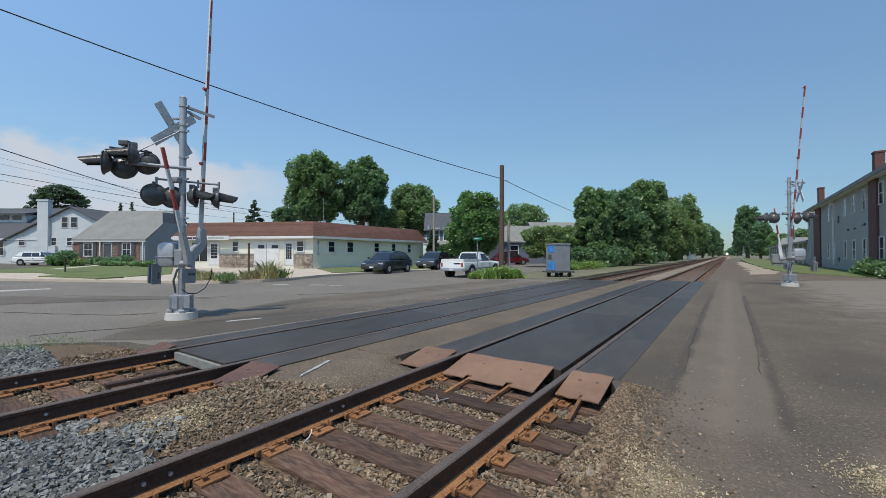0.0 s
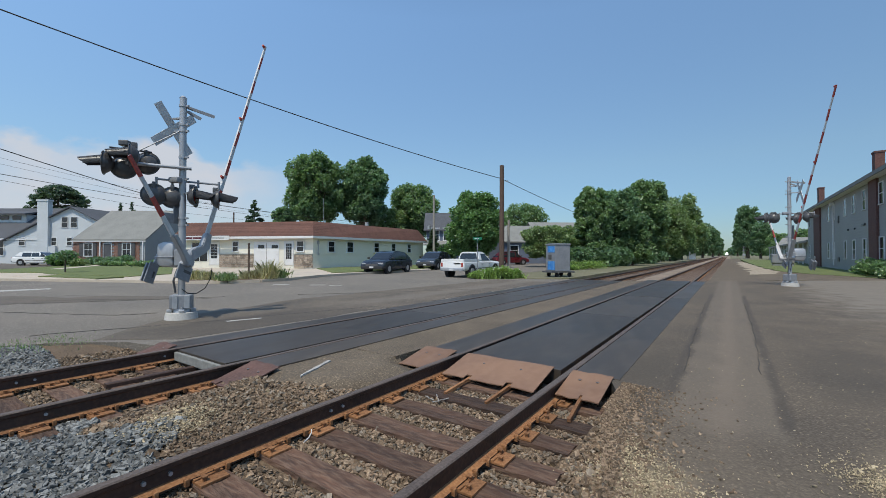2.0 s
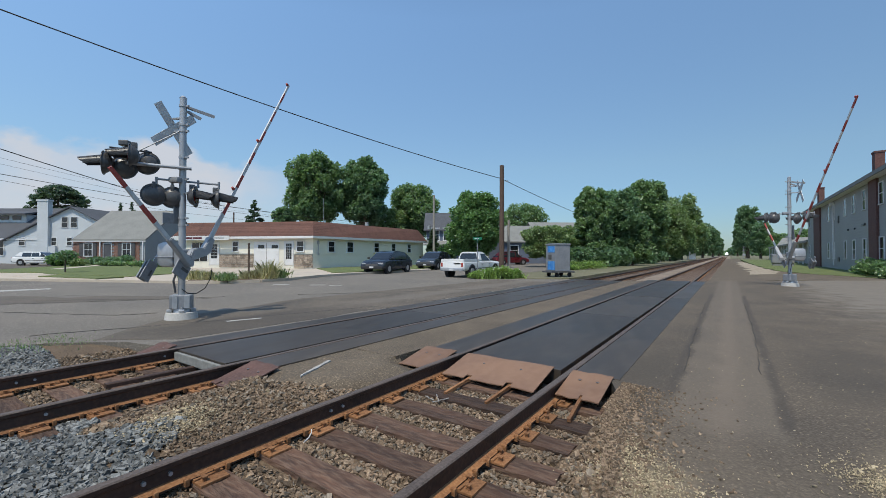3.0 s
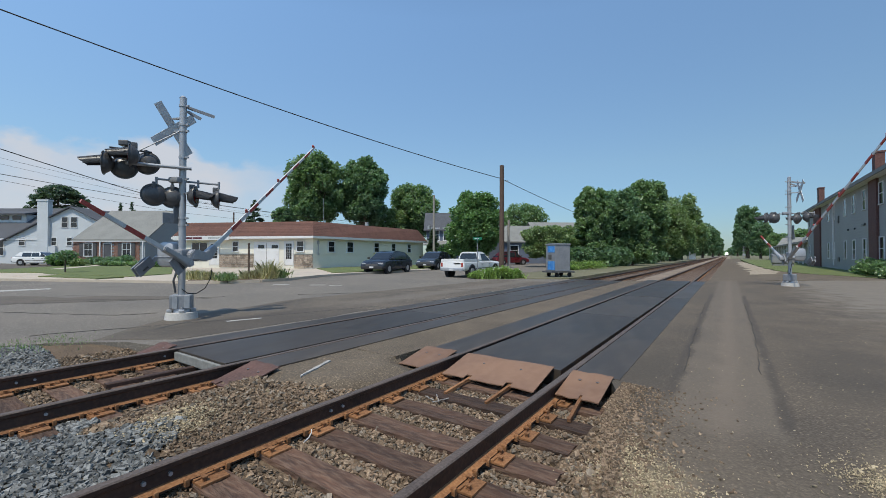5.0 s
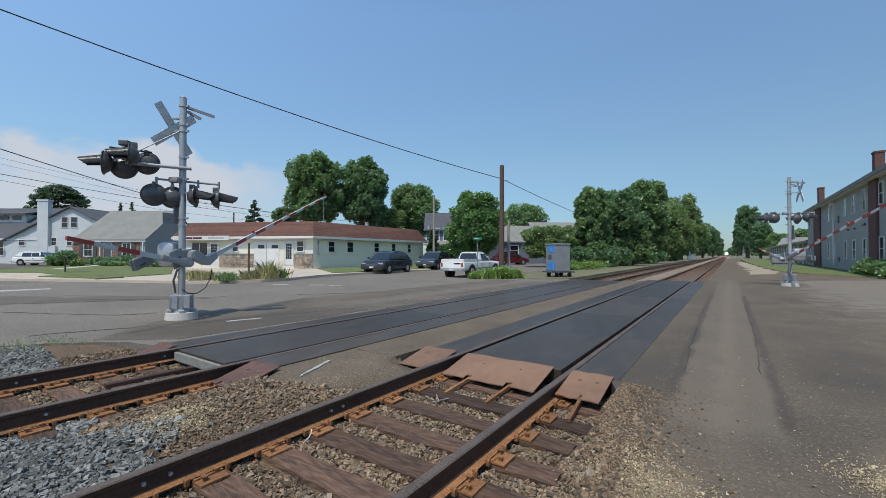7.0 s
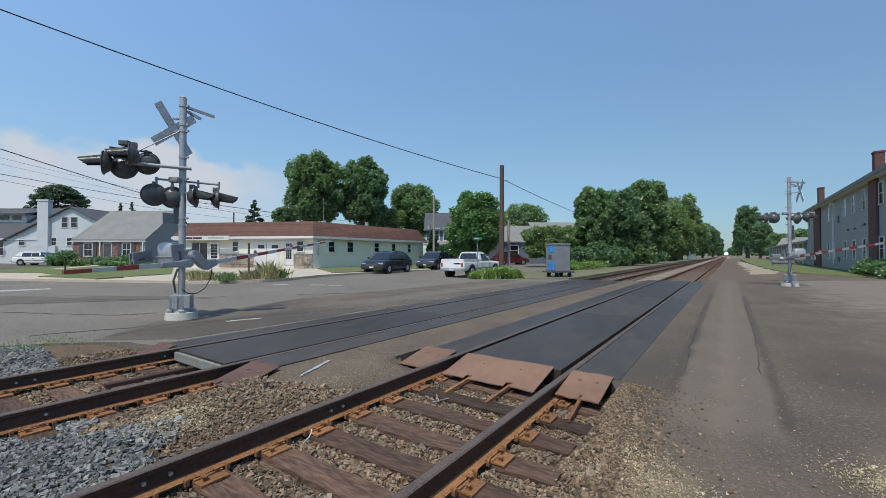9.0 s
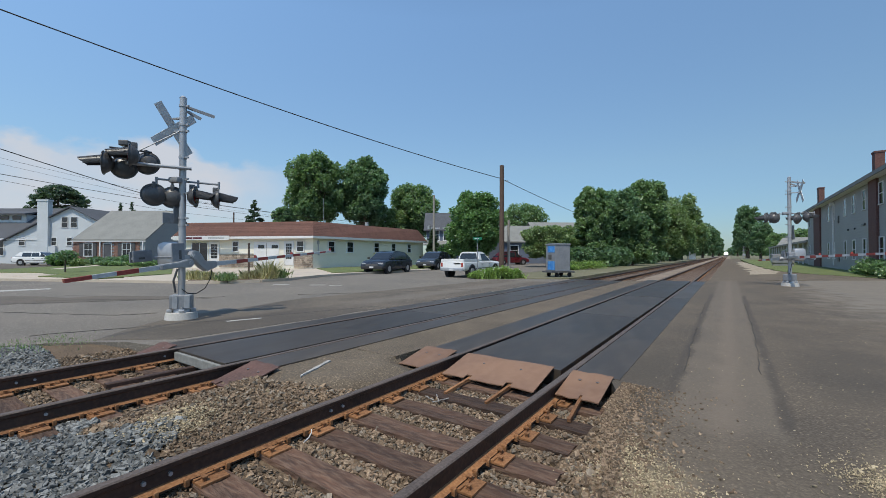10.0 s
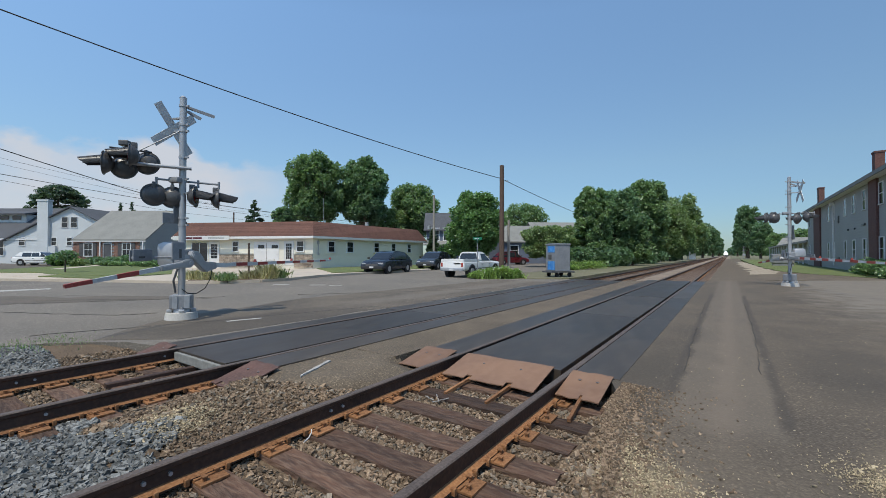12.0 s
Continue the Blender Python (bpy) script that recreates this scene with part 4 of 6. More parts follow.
kerb([(-2.0, 33.4), (-5.75, 28.0), (-7.5, 24.75), (-8.3, 21.4), (-9.0, 20.2), (-10.2, 19.5), (-12.0, 19.25)])
kerb([(-17.2, 20.5), (-22.6, 22.7), (-34, 27.4)])
for x0, y0, x1, y1, w in ((-7.65, 18.3, -6.95, 18.4, 0.32), (-5.95, 18.2, -5.25, 18.25, 0.26), (-5.0, 18.0, -4.45, 18.05, 0.26), (-4.35, 8.3, -3.85, 8.75, 0.1)):
    bm = bmesh.new()
    slab(bm, rand_edge(strip((x0, y0), (x1, y1), w), 0.15, 0.012, 9), -0.03, -0.004)
    solid("road_marking", bm, LINE, Matrix(), "worn white road marking", "road marking", "structure")
bm = bmesh.new()
slab(bm, [(-15.37, 16.05), (-15.75, 16.5), (-18.4, 14.3), (-17.6, 13.3)], -0.03, -0.004)
solid("road_marking", bm, LINE, Matrix(), "long white stop line on the street", "road marking", "structure")
bm = bmesh.new()
slab(bm, rand_edge([(-1.71, 2.90), (-1.67, 2.88), (-1.93, 3.52), (-1.98, 3.52)], 0.08, 0.007, 10), -0.06, -0.012)
solid("road_marking", bm, LINE, TRACK, "short worn white paint line on the asphalt", "road marking", "structure")


# ---------- houses ----------
def wall_frame(ox, oy, dx, dy):
    return pose(ox, oy, 0, 0, 0, math.degrees(math.atan2(dy, dx)))


def window(parent, m, s0, s1, z0, z1, bars=(1, 1), trim=0.07, frame_mat=None, depth=0.0):
    """A sash window in a wall frame: x along the wall, -y outward."""
    fm = frame_mat or WHITE
    bm = bmesh.new()
    box(bm, s0 - trim, s1 + trim, -0.06, 0.02, z1, z1 + trim)
    box(bm, s0 - trim, s0, -0.06, 0.02, z0, z1)
    box(bm, s1, s1 + trim, -0.06, 0.02, z0, z1)
    w = part("window", bm, fm, parent, m=m)
    bm = bmesh.new()
    box(bm, s0 - trim - .03, s1 + trim + .03, -0.09, 0.02, z0 - trim, z0)
    part("sill", bm, fm, w)
    bm = bmesh.new()
    box(bm, s0, s1, -0.028, 0.015, z0, z1)
    part("pane", bm, GLASS, w)
    bm = bmesh.new()
    nx, nz = bars
    for i in range(1, nx):
        x = s0 + (s1 - s0) * i / nx
        box(bm, x - 0.018, x + 0.018, -0.042, 0.0, z0, z1)
    for i in range(1, nz):
        z = z0 + (z1 - z0) * i / nz
        box(bm, s0, s1, -0.046, 0.0, z - 0.022, z + 0.022)
    if nx > 1 or nz > 1:
        part("glazing_bar", bm, fm, w)
    return w


def door(parent, m, s0, s1, z0, z1, lites=None, material=None):
    bm = bmesh.new()
    box(bm, s0, s1, -0.04, 0.02, z0, z1, bevel=0.01)
    d = part("door", bm, material or WHITE, parent, m=m)
    bm = bmesh.new()
    for a, b, c, e in ((s0 - 0.08, s0, z0, z1 + 0.08), (s1, s1 + 0.08, z0, z1 + 0.08), (s0, s1, z1, z1 + 0.08)):
        box(bm, a, b, -0.06, 0.02, c, e)
    part("door_frame", bm, WHITE, d)
    if lites:
        nx, nz, fz = lites
        zb, zt = z0 + (z1 - z0) * fz, z1 - 0.15
        w, h = (s1 - s0 - 0.22) / nx, (zt - zb) / nz
        for i, j in product(range(nx), range(nz)):
            bm = bmesh.new()
            box(bm, s0 + 0.11 + w * i + 0.015, s0 + 0.11 + w * (i + 1) - 0.015, -0.052, -0.03, zb + h * j + 0.015, zb + h * (j + 1) - 0.015)
            part("pane", bm, GLASS, d)
    bm = bmesh.new()
    bmesh.ops.create_uvsphere(bm, u_segments=8, v_segments=6, radius=0.035, matrix=pose(s1 - 0.08, -0.08, z0 + 1.0))
    part("knob", bm, ALLOY, d)
    return d


def stone_band(parent, m, s0, s1, z0, z1, seed):
    rng = random.Random(seed)
    bm = bmesh.new()
    z = z0
    while z < z1 - 0.06:
        h = min(rng.uniform(0.13, 0.24), z1 - z)
        s = s0
        while s < s1 - 0.05:
            w = min(rng.uniform(0.16, 0.42), s1 - s)
            box(bm, s + .008, s + w - .008, -0.06 - rng.uniform(0, .03), 0.01, z + .008, z + h - .008, pose(0, 0, 0))
            s += w
        z += h
    part("stone_veneer", bm, FIELDSTONE, parent, "rough brown fieldstone veneer", m=m)
    bm = bmesh.new()
    box(bm, s0, s1, -0.12, 0.01, z1, z1 + 0.07)
    part("stone_cap", bm, ROOF_GREY, parent, m=m)


def shop():
    b = thing("shop_building", Matrix(), "cream one-storey shop with a brown shingled mansard roof", "building")
    C = Vector((-11.5, 36.3))
    fd, sd = Vector((0.9854, -0.170)), Vector((0.545, 0.839))
    A, D = C - fd * 13.6, C + sd * 16.6
    B = Vector((A.x + 7, A.y + 15))
    ring = [A, C, D, B]
    bm = bmesh.new()
    slab(bm, [tuple(p) for p in ring], 0.0, 2.95)
    part("wall", bm, CREAM, b)
    mid = sum(ring, Vector((0, 0))) / 4
    bm = bmesh.new()
    def loop(off, z):
        return [bm.verts.new((*(p + (p - mid).normalized() * off), z)) for p in ring]
    l0, l1, l2, l3 = loop(0.05, 2.88), loop(0.55, 2.90), loop(0.55, 2.98), loop(-0.75, 4.36)
    for u, v in ((l0, l1), (l1, l2), (l2, l3)):
        for i in range(4):
            bm.faces.new((u[i], u[(i + 1) % 4], v[(i + 1) % 4], v[i]))
    bm.faces.new(l3)
    bmesh.ops.recalc_face_normals(bm, faces=bm.faces)
    rf = part("roof", bm, ROOF_BROWN, b, "brown shingled mansard roof")
    # shingle courses
    for p, q, nm in ((A, C, 0), (C, D, 1)):
        o = lambda v, t: Vector((*(v + (v - mid).normalized() * (0.56 - 1.3 * t)), 2.985 + 1.38 * t))
        for k in range(1, 9):
            t = k / 9
            bm = bmesh.new()
            a0, a1, b0, b1 = o(p, t - 0.11), o(q, t - 0.11), o(p, t), o(q, t)
            up = Vector((0, 0, 0.022))
            v = [bm.verts.new(c) for c in (a0 + up, a1 + up, b1 + up * 0.3, b0 + up * 0.3, a0, a1)]
            bm.faces.new(v[:4])
            bm.faces.new((v[4], v[5], v[1], v[0]))
            part("shingle_course", bm, ROOF_BROWN, rf)
    bm = bmesh.new()
    for p, q in ((A, C), (C, D)):
        e0, e1 = p + (p - mid).normalized() * 0.60, q + (q - mid).normalized() * 0.60
        slab(bm, [tuple(e0), tuple(e1), tuple(e1 + (mid - e1).normalized() * 0.08), tuple(e0 + (mid - e0).normalized() * 0.08)], 2.78, 2.99)
    part("fascia", bm, WHITE, b, "white fascia and gutter")
    for x, y, z0, z1, r in ((-8, 43, 4.3, 4.75, 0.18), (-14, 40.5, 4.3, 4.62, 0.25), (-11.1, 38.0, 4.3, 6.6, 0.02), (-1.6, 47.5, 4.3, 4.7, 0.2)):
        bm = bmesh.new()
        cyl(bm, (x, y, z0), (x, y, z1), r, seg=10)
        part("roof_vent", bm, GALV, b)
    f0 = C - fd * 14.5
    F, S = wall_frame(f0.x, f0.y, fd.x, fd.y), wall_frame(C.x, C.y, sd.x, sd.y)
    bm = bmesh.new()
    box(bm, 2.4, 4.0, -0.03, 0.02, 0.75, 2.45)
    sw = part("shop_window", bm, GLASS, b, "dark shop window", m=F)
    bm = bmesh.new()
    for a in ((2.32, 2.4, 0.7, 2.5), (4.0, 4.06, 0.7, 2.5), (3.15, 3.2, 0.75, 2.45)):
        box(bm, a[0], a[1], -0.06, 0.02, a[2], a[3])
    part("window_frame", bm, WHITE, sw)
    door(b, F, 4.25, 5.15, 0.42, 2.48, (2, 5, 0.28))
    window(b, F, 6.62, 7.14, 1.66, 2.5, (1, 2))
    d = door(b, F, 8.85, 11.15, 0.36, 2.42)
    for s in (9.18, 10.52):
        bm = bmesh.new()
        box(bm, s, s + 0.62, -0.052, -0.03, 1.91, 2.22)
        part("pane", bm, GLASS, d)
    bm = bmesh.new()
    box(bm, 9.98, 10.02, -0.05, -0.03, 0.4, 2.4)
    part("meeting_rail", bm, ROOF_GREY, d)
    door(b, F, 11.8, 12.58, 0.42, 2.5, (3, 5, 0.25))
    window(b, F, 13.0, 13.6, 1.65, 2.52, (1, 2))
    stone_band(b, F, 5.25, 8.7, 0.2, 1.36, 3)
    stone_band(b, F, 12.7, 14.5, 0.2, 1.36, 4)
    bm = bmesh.new()
    box(bm, 7.2, 8.6, -0.06, 0.0, 1.42, 1.46)
    part("ledge", bm, CONCRETE, b, m=F)
    for s0, s1, bars in ((1.75, 2.43, (1, 2)), (4.07, 4.81, (1, 2)), (7.89, 8.55, (1, 2)), (10.71, 11.29, (1, 2)), (13.53, 14.1, (1, 2))):
        window(b, S, s0, s1, 1.62, 2.54, bars, 0.11)
    bm = bmesh.new()
    box(bm, 0.0, 16.6, -0.03, 0.02, 1.36, 1.42)
    part("wall_rib", bm, CREAM, b, m=S)
    for s, z0, z1, w in ((0.5, 1.5, 2.7, 0.05), (0.42, 2.3, 2.6, 0.2), (0.5, 1.3, 1.5, 0.12)):
        bm = bmesh.new()
        box(bm, s, s + w, -0.12, 0.0, z0, z1, bevel=0.01)
        part("meter_pipe", bm, GALV, b, m=S)
    # sign board: its lettering is a shop's name, so plain bars
    bm = bmesh.new()
    box(bm, 0.9, 6.68, -0.68, -0.60, 2.66, 3.06, bevel=0.01)
    sg = tagged(new("shop_sign", mesh_of("shop_sign", bm, WHITE)), "long white shop sign with a faded lettering bar", "sign")
    sg.matrix_world = F
    for s0, s1, h in ((1.75, 2.95, 0.085), (3.05, 3.95, 0.085)):
        bm = bmesh.new()
        box(bm, s0, s1, -0.69, -0.678, 2.86 - h, 2.86 + h)
        part("lettering_bar", bm, PINK, sg)
    for z in (2.8, 2.9):
        bm = bmesh.new()
        box(bm, 4.6, 6.2, -0.688, -0.678, z, z + 0.03)
        part("lettering_bar", bm, GALV_DULL, sg)


shop()


def gable_roof(parent, x0, x1, y0, y1, ze, zr, over, material, axis="x", thick=0.16, label=""):
    bm = bmesh.new()
    if axis == "x":
        ym = (y0 + y1) / 2
        k = (zr - ze) / (ym - y0)
        o = [(y0 - over, ze - over * k), (ym, zr), (y1 + over, ze - over * k), (y1 + over, ze - over * k + thick), (ym, zr + thick), (y0 - over, ze - over * k + thick)]
        prism(bm, o, x0 - over, x1 + over, Matrix(((0, 1, 0, 0), (1, 0, 0, 0), (0, 0, 1, 0), (0, 0, 0, 1))))
    else:
        xm = (x0 + x1) / 2
        k = (zr - ze) / (xm - x0)
        o = [(x0 - over, ze - over * k), (xm, zr), (x1 + over, ze - over * k), (x1 + over, ze - over * k + thick), (xm, zr + thick), (x0 - over, ze - over * k + thick)]
        prism(bm, o, y0 - over, y1 + over)
    return part("roof", bm, material, parent, label)


def gable_walls(parent, x0, x1, y0, y1, z0, ze, zr, material, axis="x", label=""):
    bm = bmesh.new()
    if axis == "x":
        ym = (y0 + y1) / 2
        prism(bm, [(y0, z0), (y1, z0), (y1, ze), (ym, zr), (y0, ze)], x0, x1, Matrix(((0, 1, 0, 0), (1, 0, 0, 0), (0, 0, 1, 0), (0, 0, 0, 1))))
    else:
        xm = (x0 + x1) / 2
        prism(bm, [(x0, z0), (x1, z0), (x1, ze), (xm, zr), (x0, ze)], y0, y1)
    return part("wall", bm, material, parent, label)


def laps(parent, m, s0, s1, z0, z1, step, material):
    bm = bmesh.new()
    z = z0
    while z < z1:
        box(bm, s0, s1, -0.008, 0.01, z, z + step * 0.5)
        z += step
    part("siding_lap", bm, material, parent, m=m)


def brick_house():
    b = thing("brick_house", Matrix(), "one-storey house with brick front, grey siding and grey roof", "house")
    x0, x1, y0, y1 = -46.4, -37.4, 51.5, 63.5
    gable_walls(b, x0, x1, y0, y1, 0, 3.15, 7.3, SIDING_GREY)
    gable_roof(b, x0, x1, y0, y1, 3.2, 7.35, 0.14, ROOF_GREY, label="grey shingled gable roof")
    F = wall_frame(x0, y0, 1, 0)
    rng = random.Random(5)
    bm = bmesh.new()
    for r_ in range(14):
        s = 0.0 - 0.1 * (r_ % 2)
        while s < 8.3:
            if not (3.7 < s < 4.75):
                box(bm, s + .01, s + .38, -0.04 - rng.uniform(0, .015), 0.0, 0.3 + r_ * 0.2 + .01, 0.3 + r_ * 0.2 + .19)
            s += 0.4
    tagged(part("brickwork", bm, BRICK, b, "mottled red brick facing", m=F), kind="stuff")
    for s in (1.45, 6.25):
        w = window(b, pose(0, -0.06, 0) @ F, s, s + 0.95, 1.2, 2.75, (2, 2), 0.1)
        for k in (-0.60, 1.09):
            bm = bmesh.new()
            box(bm, s + k, s + k + 0.46, -0.08, 0.0, 1.15, 2.8, bevel=0.01)
            part("shutter", bm, BLACK, w, "dark shutter")
    door(b, pose(0, -0.05, 0) @ F, 3.85, 4.8, 0.3, 2.75, None, ROOF_DARK)
    for s in (3.55, 8.9):
        bm = bmesh.new()
        box(bm, s, s + 0.12, -0.4, -0.28, 0.0, 3.0)
        part("porch_post", bm, WHITE, b, m=F)
    bm = bmesh.new()
    box(bm, -0.2, 9.2, -0.27, -0.15, 2.97, 3.09)
    part("gutter", bm, WHITE, b, "white gutter", m=F)


brick_house()


def white_house():
    b = thing("white_house", Matrix(), "white two-storey house with dark roof and chimney", "house")
    gable_walls(b, -66, -46.5, 62, 74, 0, 3.6, 8.5, CLAPBOARD_SHADED, "y", "white clapboard wall")
    gable_roof(b, -66, -46.5, 62, 74, 3.6, 8.5, 0.4, ROOF_DARK, "y", label="dark shingled roof")
    gable_walls(b, -90, -61.8, 63, 77, 0, 4.1, 9.1, CLAPBOARD_SHADED)
    gable_roof(b, -90, -61.8, 63, 77, 4.1, 9.1, 0.5, ROOF_DARK, label="dark shingled roof")
    F = wall_frame(-66, 62, 1, 0)
    laps(b, F, 0.4, 19, 0.3, 3.5, 0.3, CLAPBOARD_SHADED)
    for s in (8.35, 9.75):
        window(b, F, s, s + 0.9, 5.5, 7.0, (1, 2), 0.06)
    for s, w in ((1.9, 0.9), (6.85, 0.7), (9.2, 0.7), (13.6, 1.0)):
        window(b, F, s, s + w, 2.75, 3.9, (1, 2), 0.1)
    bm = bmesh.new()
    box(bm, 5.0, 6.65, -0.45, 0.3, 0, 9.65, bevel=0.03)
    box(bm, 4.9, 6.75, -0.52, 0.36, 9.4, 9.65)
    box(bm, 4.0, 7.7, -0.40, 0.25, 0, 2.6)
    part("chimney", bm, CLAPBOARD_SHADED, b, "white painted chimney", m=F)
    bm = bmesh.new()
    box(bm, -78, -67.3, 66.2, 70, 6.0, 7.9)
    d = part("dormer", bm, CLAPBOARD_SHADED, b, "long shed dormer")
    for i in range(4):
        bm = bmesh.new()
        box(bm, -75.5 + i * 2.0, -74.1 + i * 2.0, 66.12, 66.2, 7.0, 7.6)
        part("pane", bm, GLASS, d)
    bm = bmesh.new()
    prism(bm, [(65.4, 7.75), (70.4, 8.75), (70.4, 8.95), (65.4, 7.95)], -78.6, -66.8, Matrix(((0, 1, 0, 0), (1, 0, 0, 0), (0, 0, 1, 0), (0, 0, 0, 1))))
    part("dormer_roof", bm, ROOF_DARK, b)
    for s in (-2.6, -0.9):
        window(b, wall_frame(-66, 63, 1, 0), s, s + 1.1, 1.3, 3.6, (1, 2), 0.12)
    bm = bmesh.new()
    box(bm, -90.5, -61, 61.9, 62.1, 3.55, 3.8)
    part("gutter", bm, WHITE, b)


white_house()
bm = bmesh.new()
for i in range(14):
    box(bm, i * 0.42, i * 0.42 + 0.40, -0.03, 0.03, 0.1, 1.9)
box(bm, 0, 5.9, -0.05, 0.05, 1.8, 1.95)
solid("vinyl_fence", bm, WHITE, pose(-52.5, 59.5, 0), "white vinyl privacy fence between the houses", "fence")


def street_house(m, w, d, ze, zr, wall_mat, roof_mat, label, axis="x", wins=()):
    b = thing("house", m, label, "house", "houses behind the street")
    gable_walls(b, 0, w, 0, d, 0, ze, zr, wall_mat, axis)
    gable_roof(b, 0, w, 0, d, ze, zr, 0.4, roof_mat, axis)
    laps(b, Matrix(), 0.1, w - 0.1, 0.3, ze - 0.1, 0.3, wall_mat)
    for s, z, sw, sh in wins:
        window(b, Matrix(), s, s + sw, z, z + sh, (1, 2), 0.12)
    return b


h = street_house(pose(-2.3, 57.5, 0), 8.5, 9, 4.9, 7.5, SIDING_BLUE, ROOF_DARK, "slate-blue two-storey house with white trim", "x",
                 ((0.7, 3.4, 1.0, 1.6), (2.4, 3.4, 1.3, 1.6), (5.6, 3.4, 1.0, 1.6), (4.6, 0.9, 1.8, 1.6)))
bm = bmesh.new()
prism(bm, [(-1.6, 2.6), (0.1, 3.2), (0.1, 3.35), (-1.6, 2.75)], -0.4, 8.8, Matrix(((0, 1, 0, 0), (1, 0, 0, 0), (0, 0, 1, 0), (0, 0, 0, 1))))
part("porch_roof", bm, ROOF_GREY, h)
for x in (0.3, 3.2, 6.0, 8.2):
    bm = bmesh.new()
    box(bm, x, x + 0.18, -1.5, -1.32, 0, 2.7)
    part("porch_post", bm, WHITE, h)
street_house(pose(9.2, 62, 0, 0, 0, 8), 13, 9, 3.4, 5.9, SIDING_BLUE, ROOF_GREY, "low blue-grey house with a pale roof edge", "x", ((1.0, 1.2, 1.2, 1.5), (4.6, 1.2, 1.2, 1.5)))
street_house(pose(17.0, 74, 0, 0, 0, 4), 10, 9, 4.6, 7.4, WHITE, ROOF_GREY, "white house with grey roof behind the trees", "x", ((1.0, 1.2, 1.2, 1.5),))


# ---------- grey two-storey building by the tracks ----------
def grey_building():
    X, y0, y1, ze = 10.77, 34.0, 71.5, 6.75
    b = thing("apartment_building", TRACK, "long grey two-storey building with brick chimneys and white windows", "building")
    bm = bmesh.new()
    box(bm, X, X + 11, y0, y1, -0.2, ze)
    part("wall", bm, SIDING_WARM, b)
    W = pose(X, y1, 0, 0, 0, -90)
    laps(b, W, 0, y1 - y0, 0.2, ze - 0.1, 0.24, SIDING_WARM)
    bm = bmesh.new()
    prism(bm, [(X - 0.55, ze - 0.05), (X + 5.5, ze + 1.9), (X + 11.5, ze - 0.05), (X + 11.5, ze + 0.2), (X + 5.5, ze + 2.15), (X - 0.55, ze + 0.22)], y0 - 0.4, y1 + 0.4)
    part("roof", bm, ROOF_DARK, b, "dark low-pitched roof")
    bm = bmesh.new()
    box(bm, X - 0.62, X - 0.54, y0 - 0.4, y1 + 0.4, ze - 0.1, ze + 0.16)
    part("gutter", bm, ROOF_GREY, b)
    bm = bmesh.new()
    box(bm, X - 0.54, X, y0 - 0.4, y1 + 0.4, ze - 0.10, ze - 0.06)
    part("soffit", bm, WHITE, b, "white soffit")
    for c0, c1, sm, half, top in ((62.0, 66.0, 63.8, 0.50, 8.95), (40.3, 42.3, 41.5, 0.36, 8.55)):
        bm = bmesh.new()
        box(bm, X - 0.15, X + 0.6, c0, c1, -0.2, ze - 0.11)
        mid = sm
        box(bm, X + 0.0, X + 0.5, mid - half, mid + half, ze, top)
        ch = part("chimney", bm, BRICK_DARK, b, "dark red brick chimney")
        bm = bmesh.new()
        box(bm, X - 0.04, X + 0.54, mid - half - 0.04, mid + half + 0.04, top, top + 0.12)
        part("chimney_cap", bm, BRICK_DARK, ch)
    for yc, wd in ((57.7, 0.8), (55.2, 0.8), (50.3, 0.8), (47.2, 0.85), (44.0, 0.75), (39.7, 0.95), (36.6, 0.95), (69.8, 0.8)):
        s = y1 - yc - wd / 2
        window(b, W, s, s + wd, 4.8, 6.25, (1, 2), 0.05)
        window(b, W, s, s + wd, 1.0, 2.52, (1, 2), 0.07)
    for yc, z0, z1, wd in ((53.2, 4.3, 5.0, 0.5), (53.4, 0.7, 1.1, 0.7), (49.3, 3.4, 3.55, 0.2), (47.0, 3.4, 3.55, 0.2), (44.6, 3.6, 3.72, 0.9)):
        bm = bmesh.new()
        s = y1 - yc
        box(bm, s, s + wd, -0.10, 0.0, z0, z1, bevel=0.01)
        part("wall_vent", bm, BLACK, b, m=W)
    bm = bmesh.new()
    s = y1 - 55.2
    box(bm, s, s + 0.12, -0.12, -0.02, 0.3, 6.4)
    box(bm, s - 0.35, s + 0.15, -0.3, 0.0, 6.2, 6.5)
    part("downpipe", bm, WHITE, b, "white downpipe", m=W)


grey_building()


def low_building():
    b = thing("flat_building", TRACK @ pose(11.0, 73.0, 0), "long low building with a flat overhanging roof on posts", "building")
    bm = bmesh.new()
    box(bm, 0.9, 9.0, 0, 66, -0.3, 3.05)
    part("wall", bm, SIDING_WARM, b)
    bm = bmesh.new()
    box(bm, -0.2, 9.4, -0.3, 66.4, 3.05, 3.32, bevel=0.03)
    box(bm, -0.26, -0.18, -0.34, 66.4, 3.0, 3.30)
    part("roof", bm, WOOD_GREY, b, "flat roof with a pale edge")
    post = simple_box_mesh("porch_post", 0.14, 0.14, -0.3, 3.05, WHITE)
    for i in range(14):
        again("porch_post", post, b, pose(0.0, 0.2 + i * 5.0, 0))
    W = pose(0.9, 66.0, 0, 0, 0, -90)
    for i in range(12):
        window(b, W, 2.0 + i * 5.2, 3.6 + i * 5.2, 0.9, 2.4, (2, 1), 0.08)


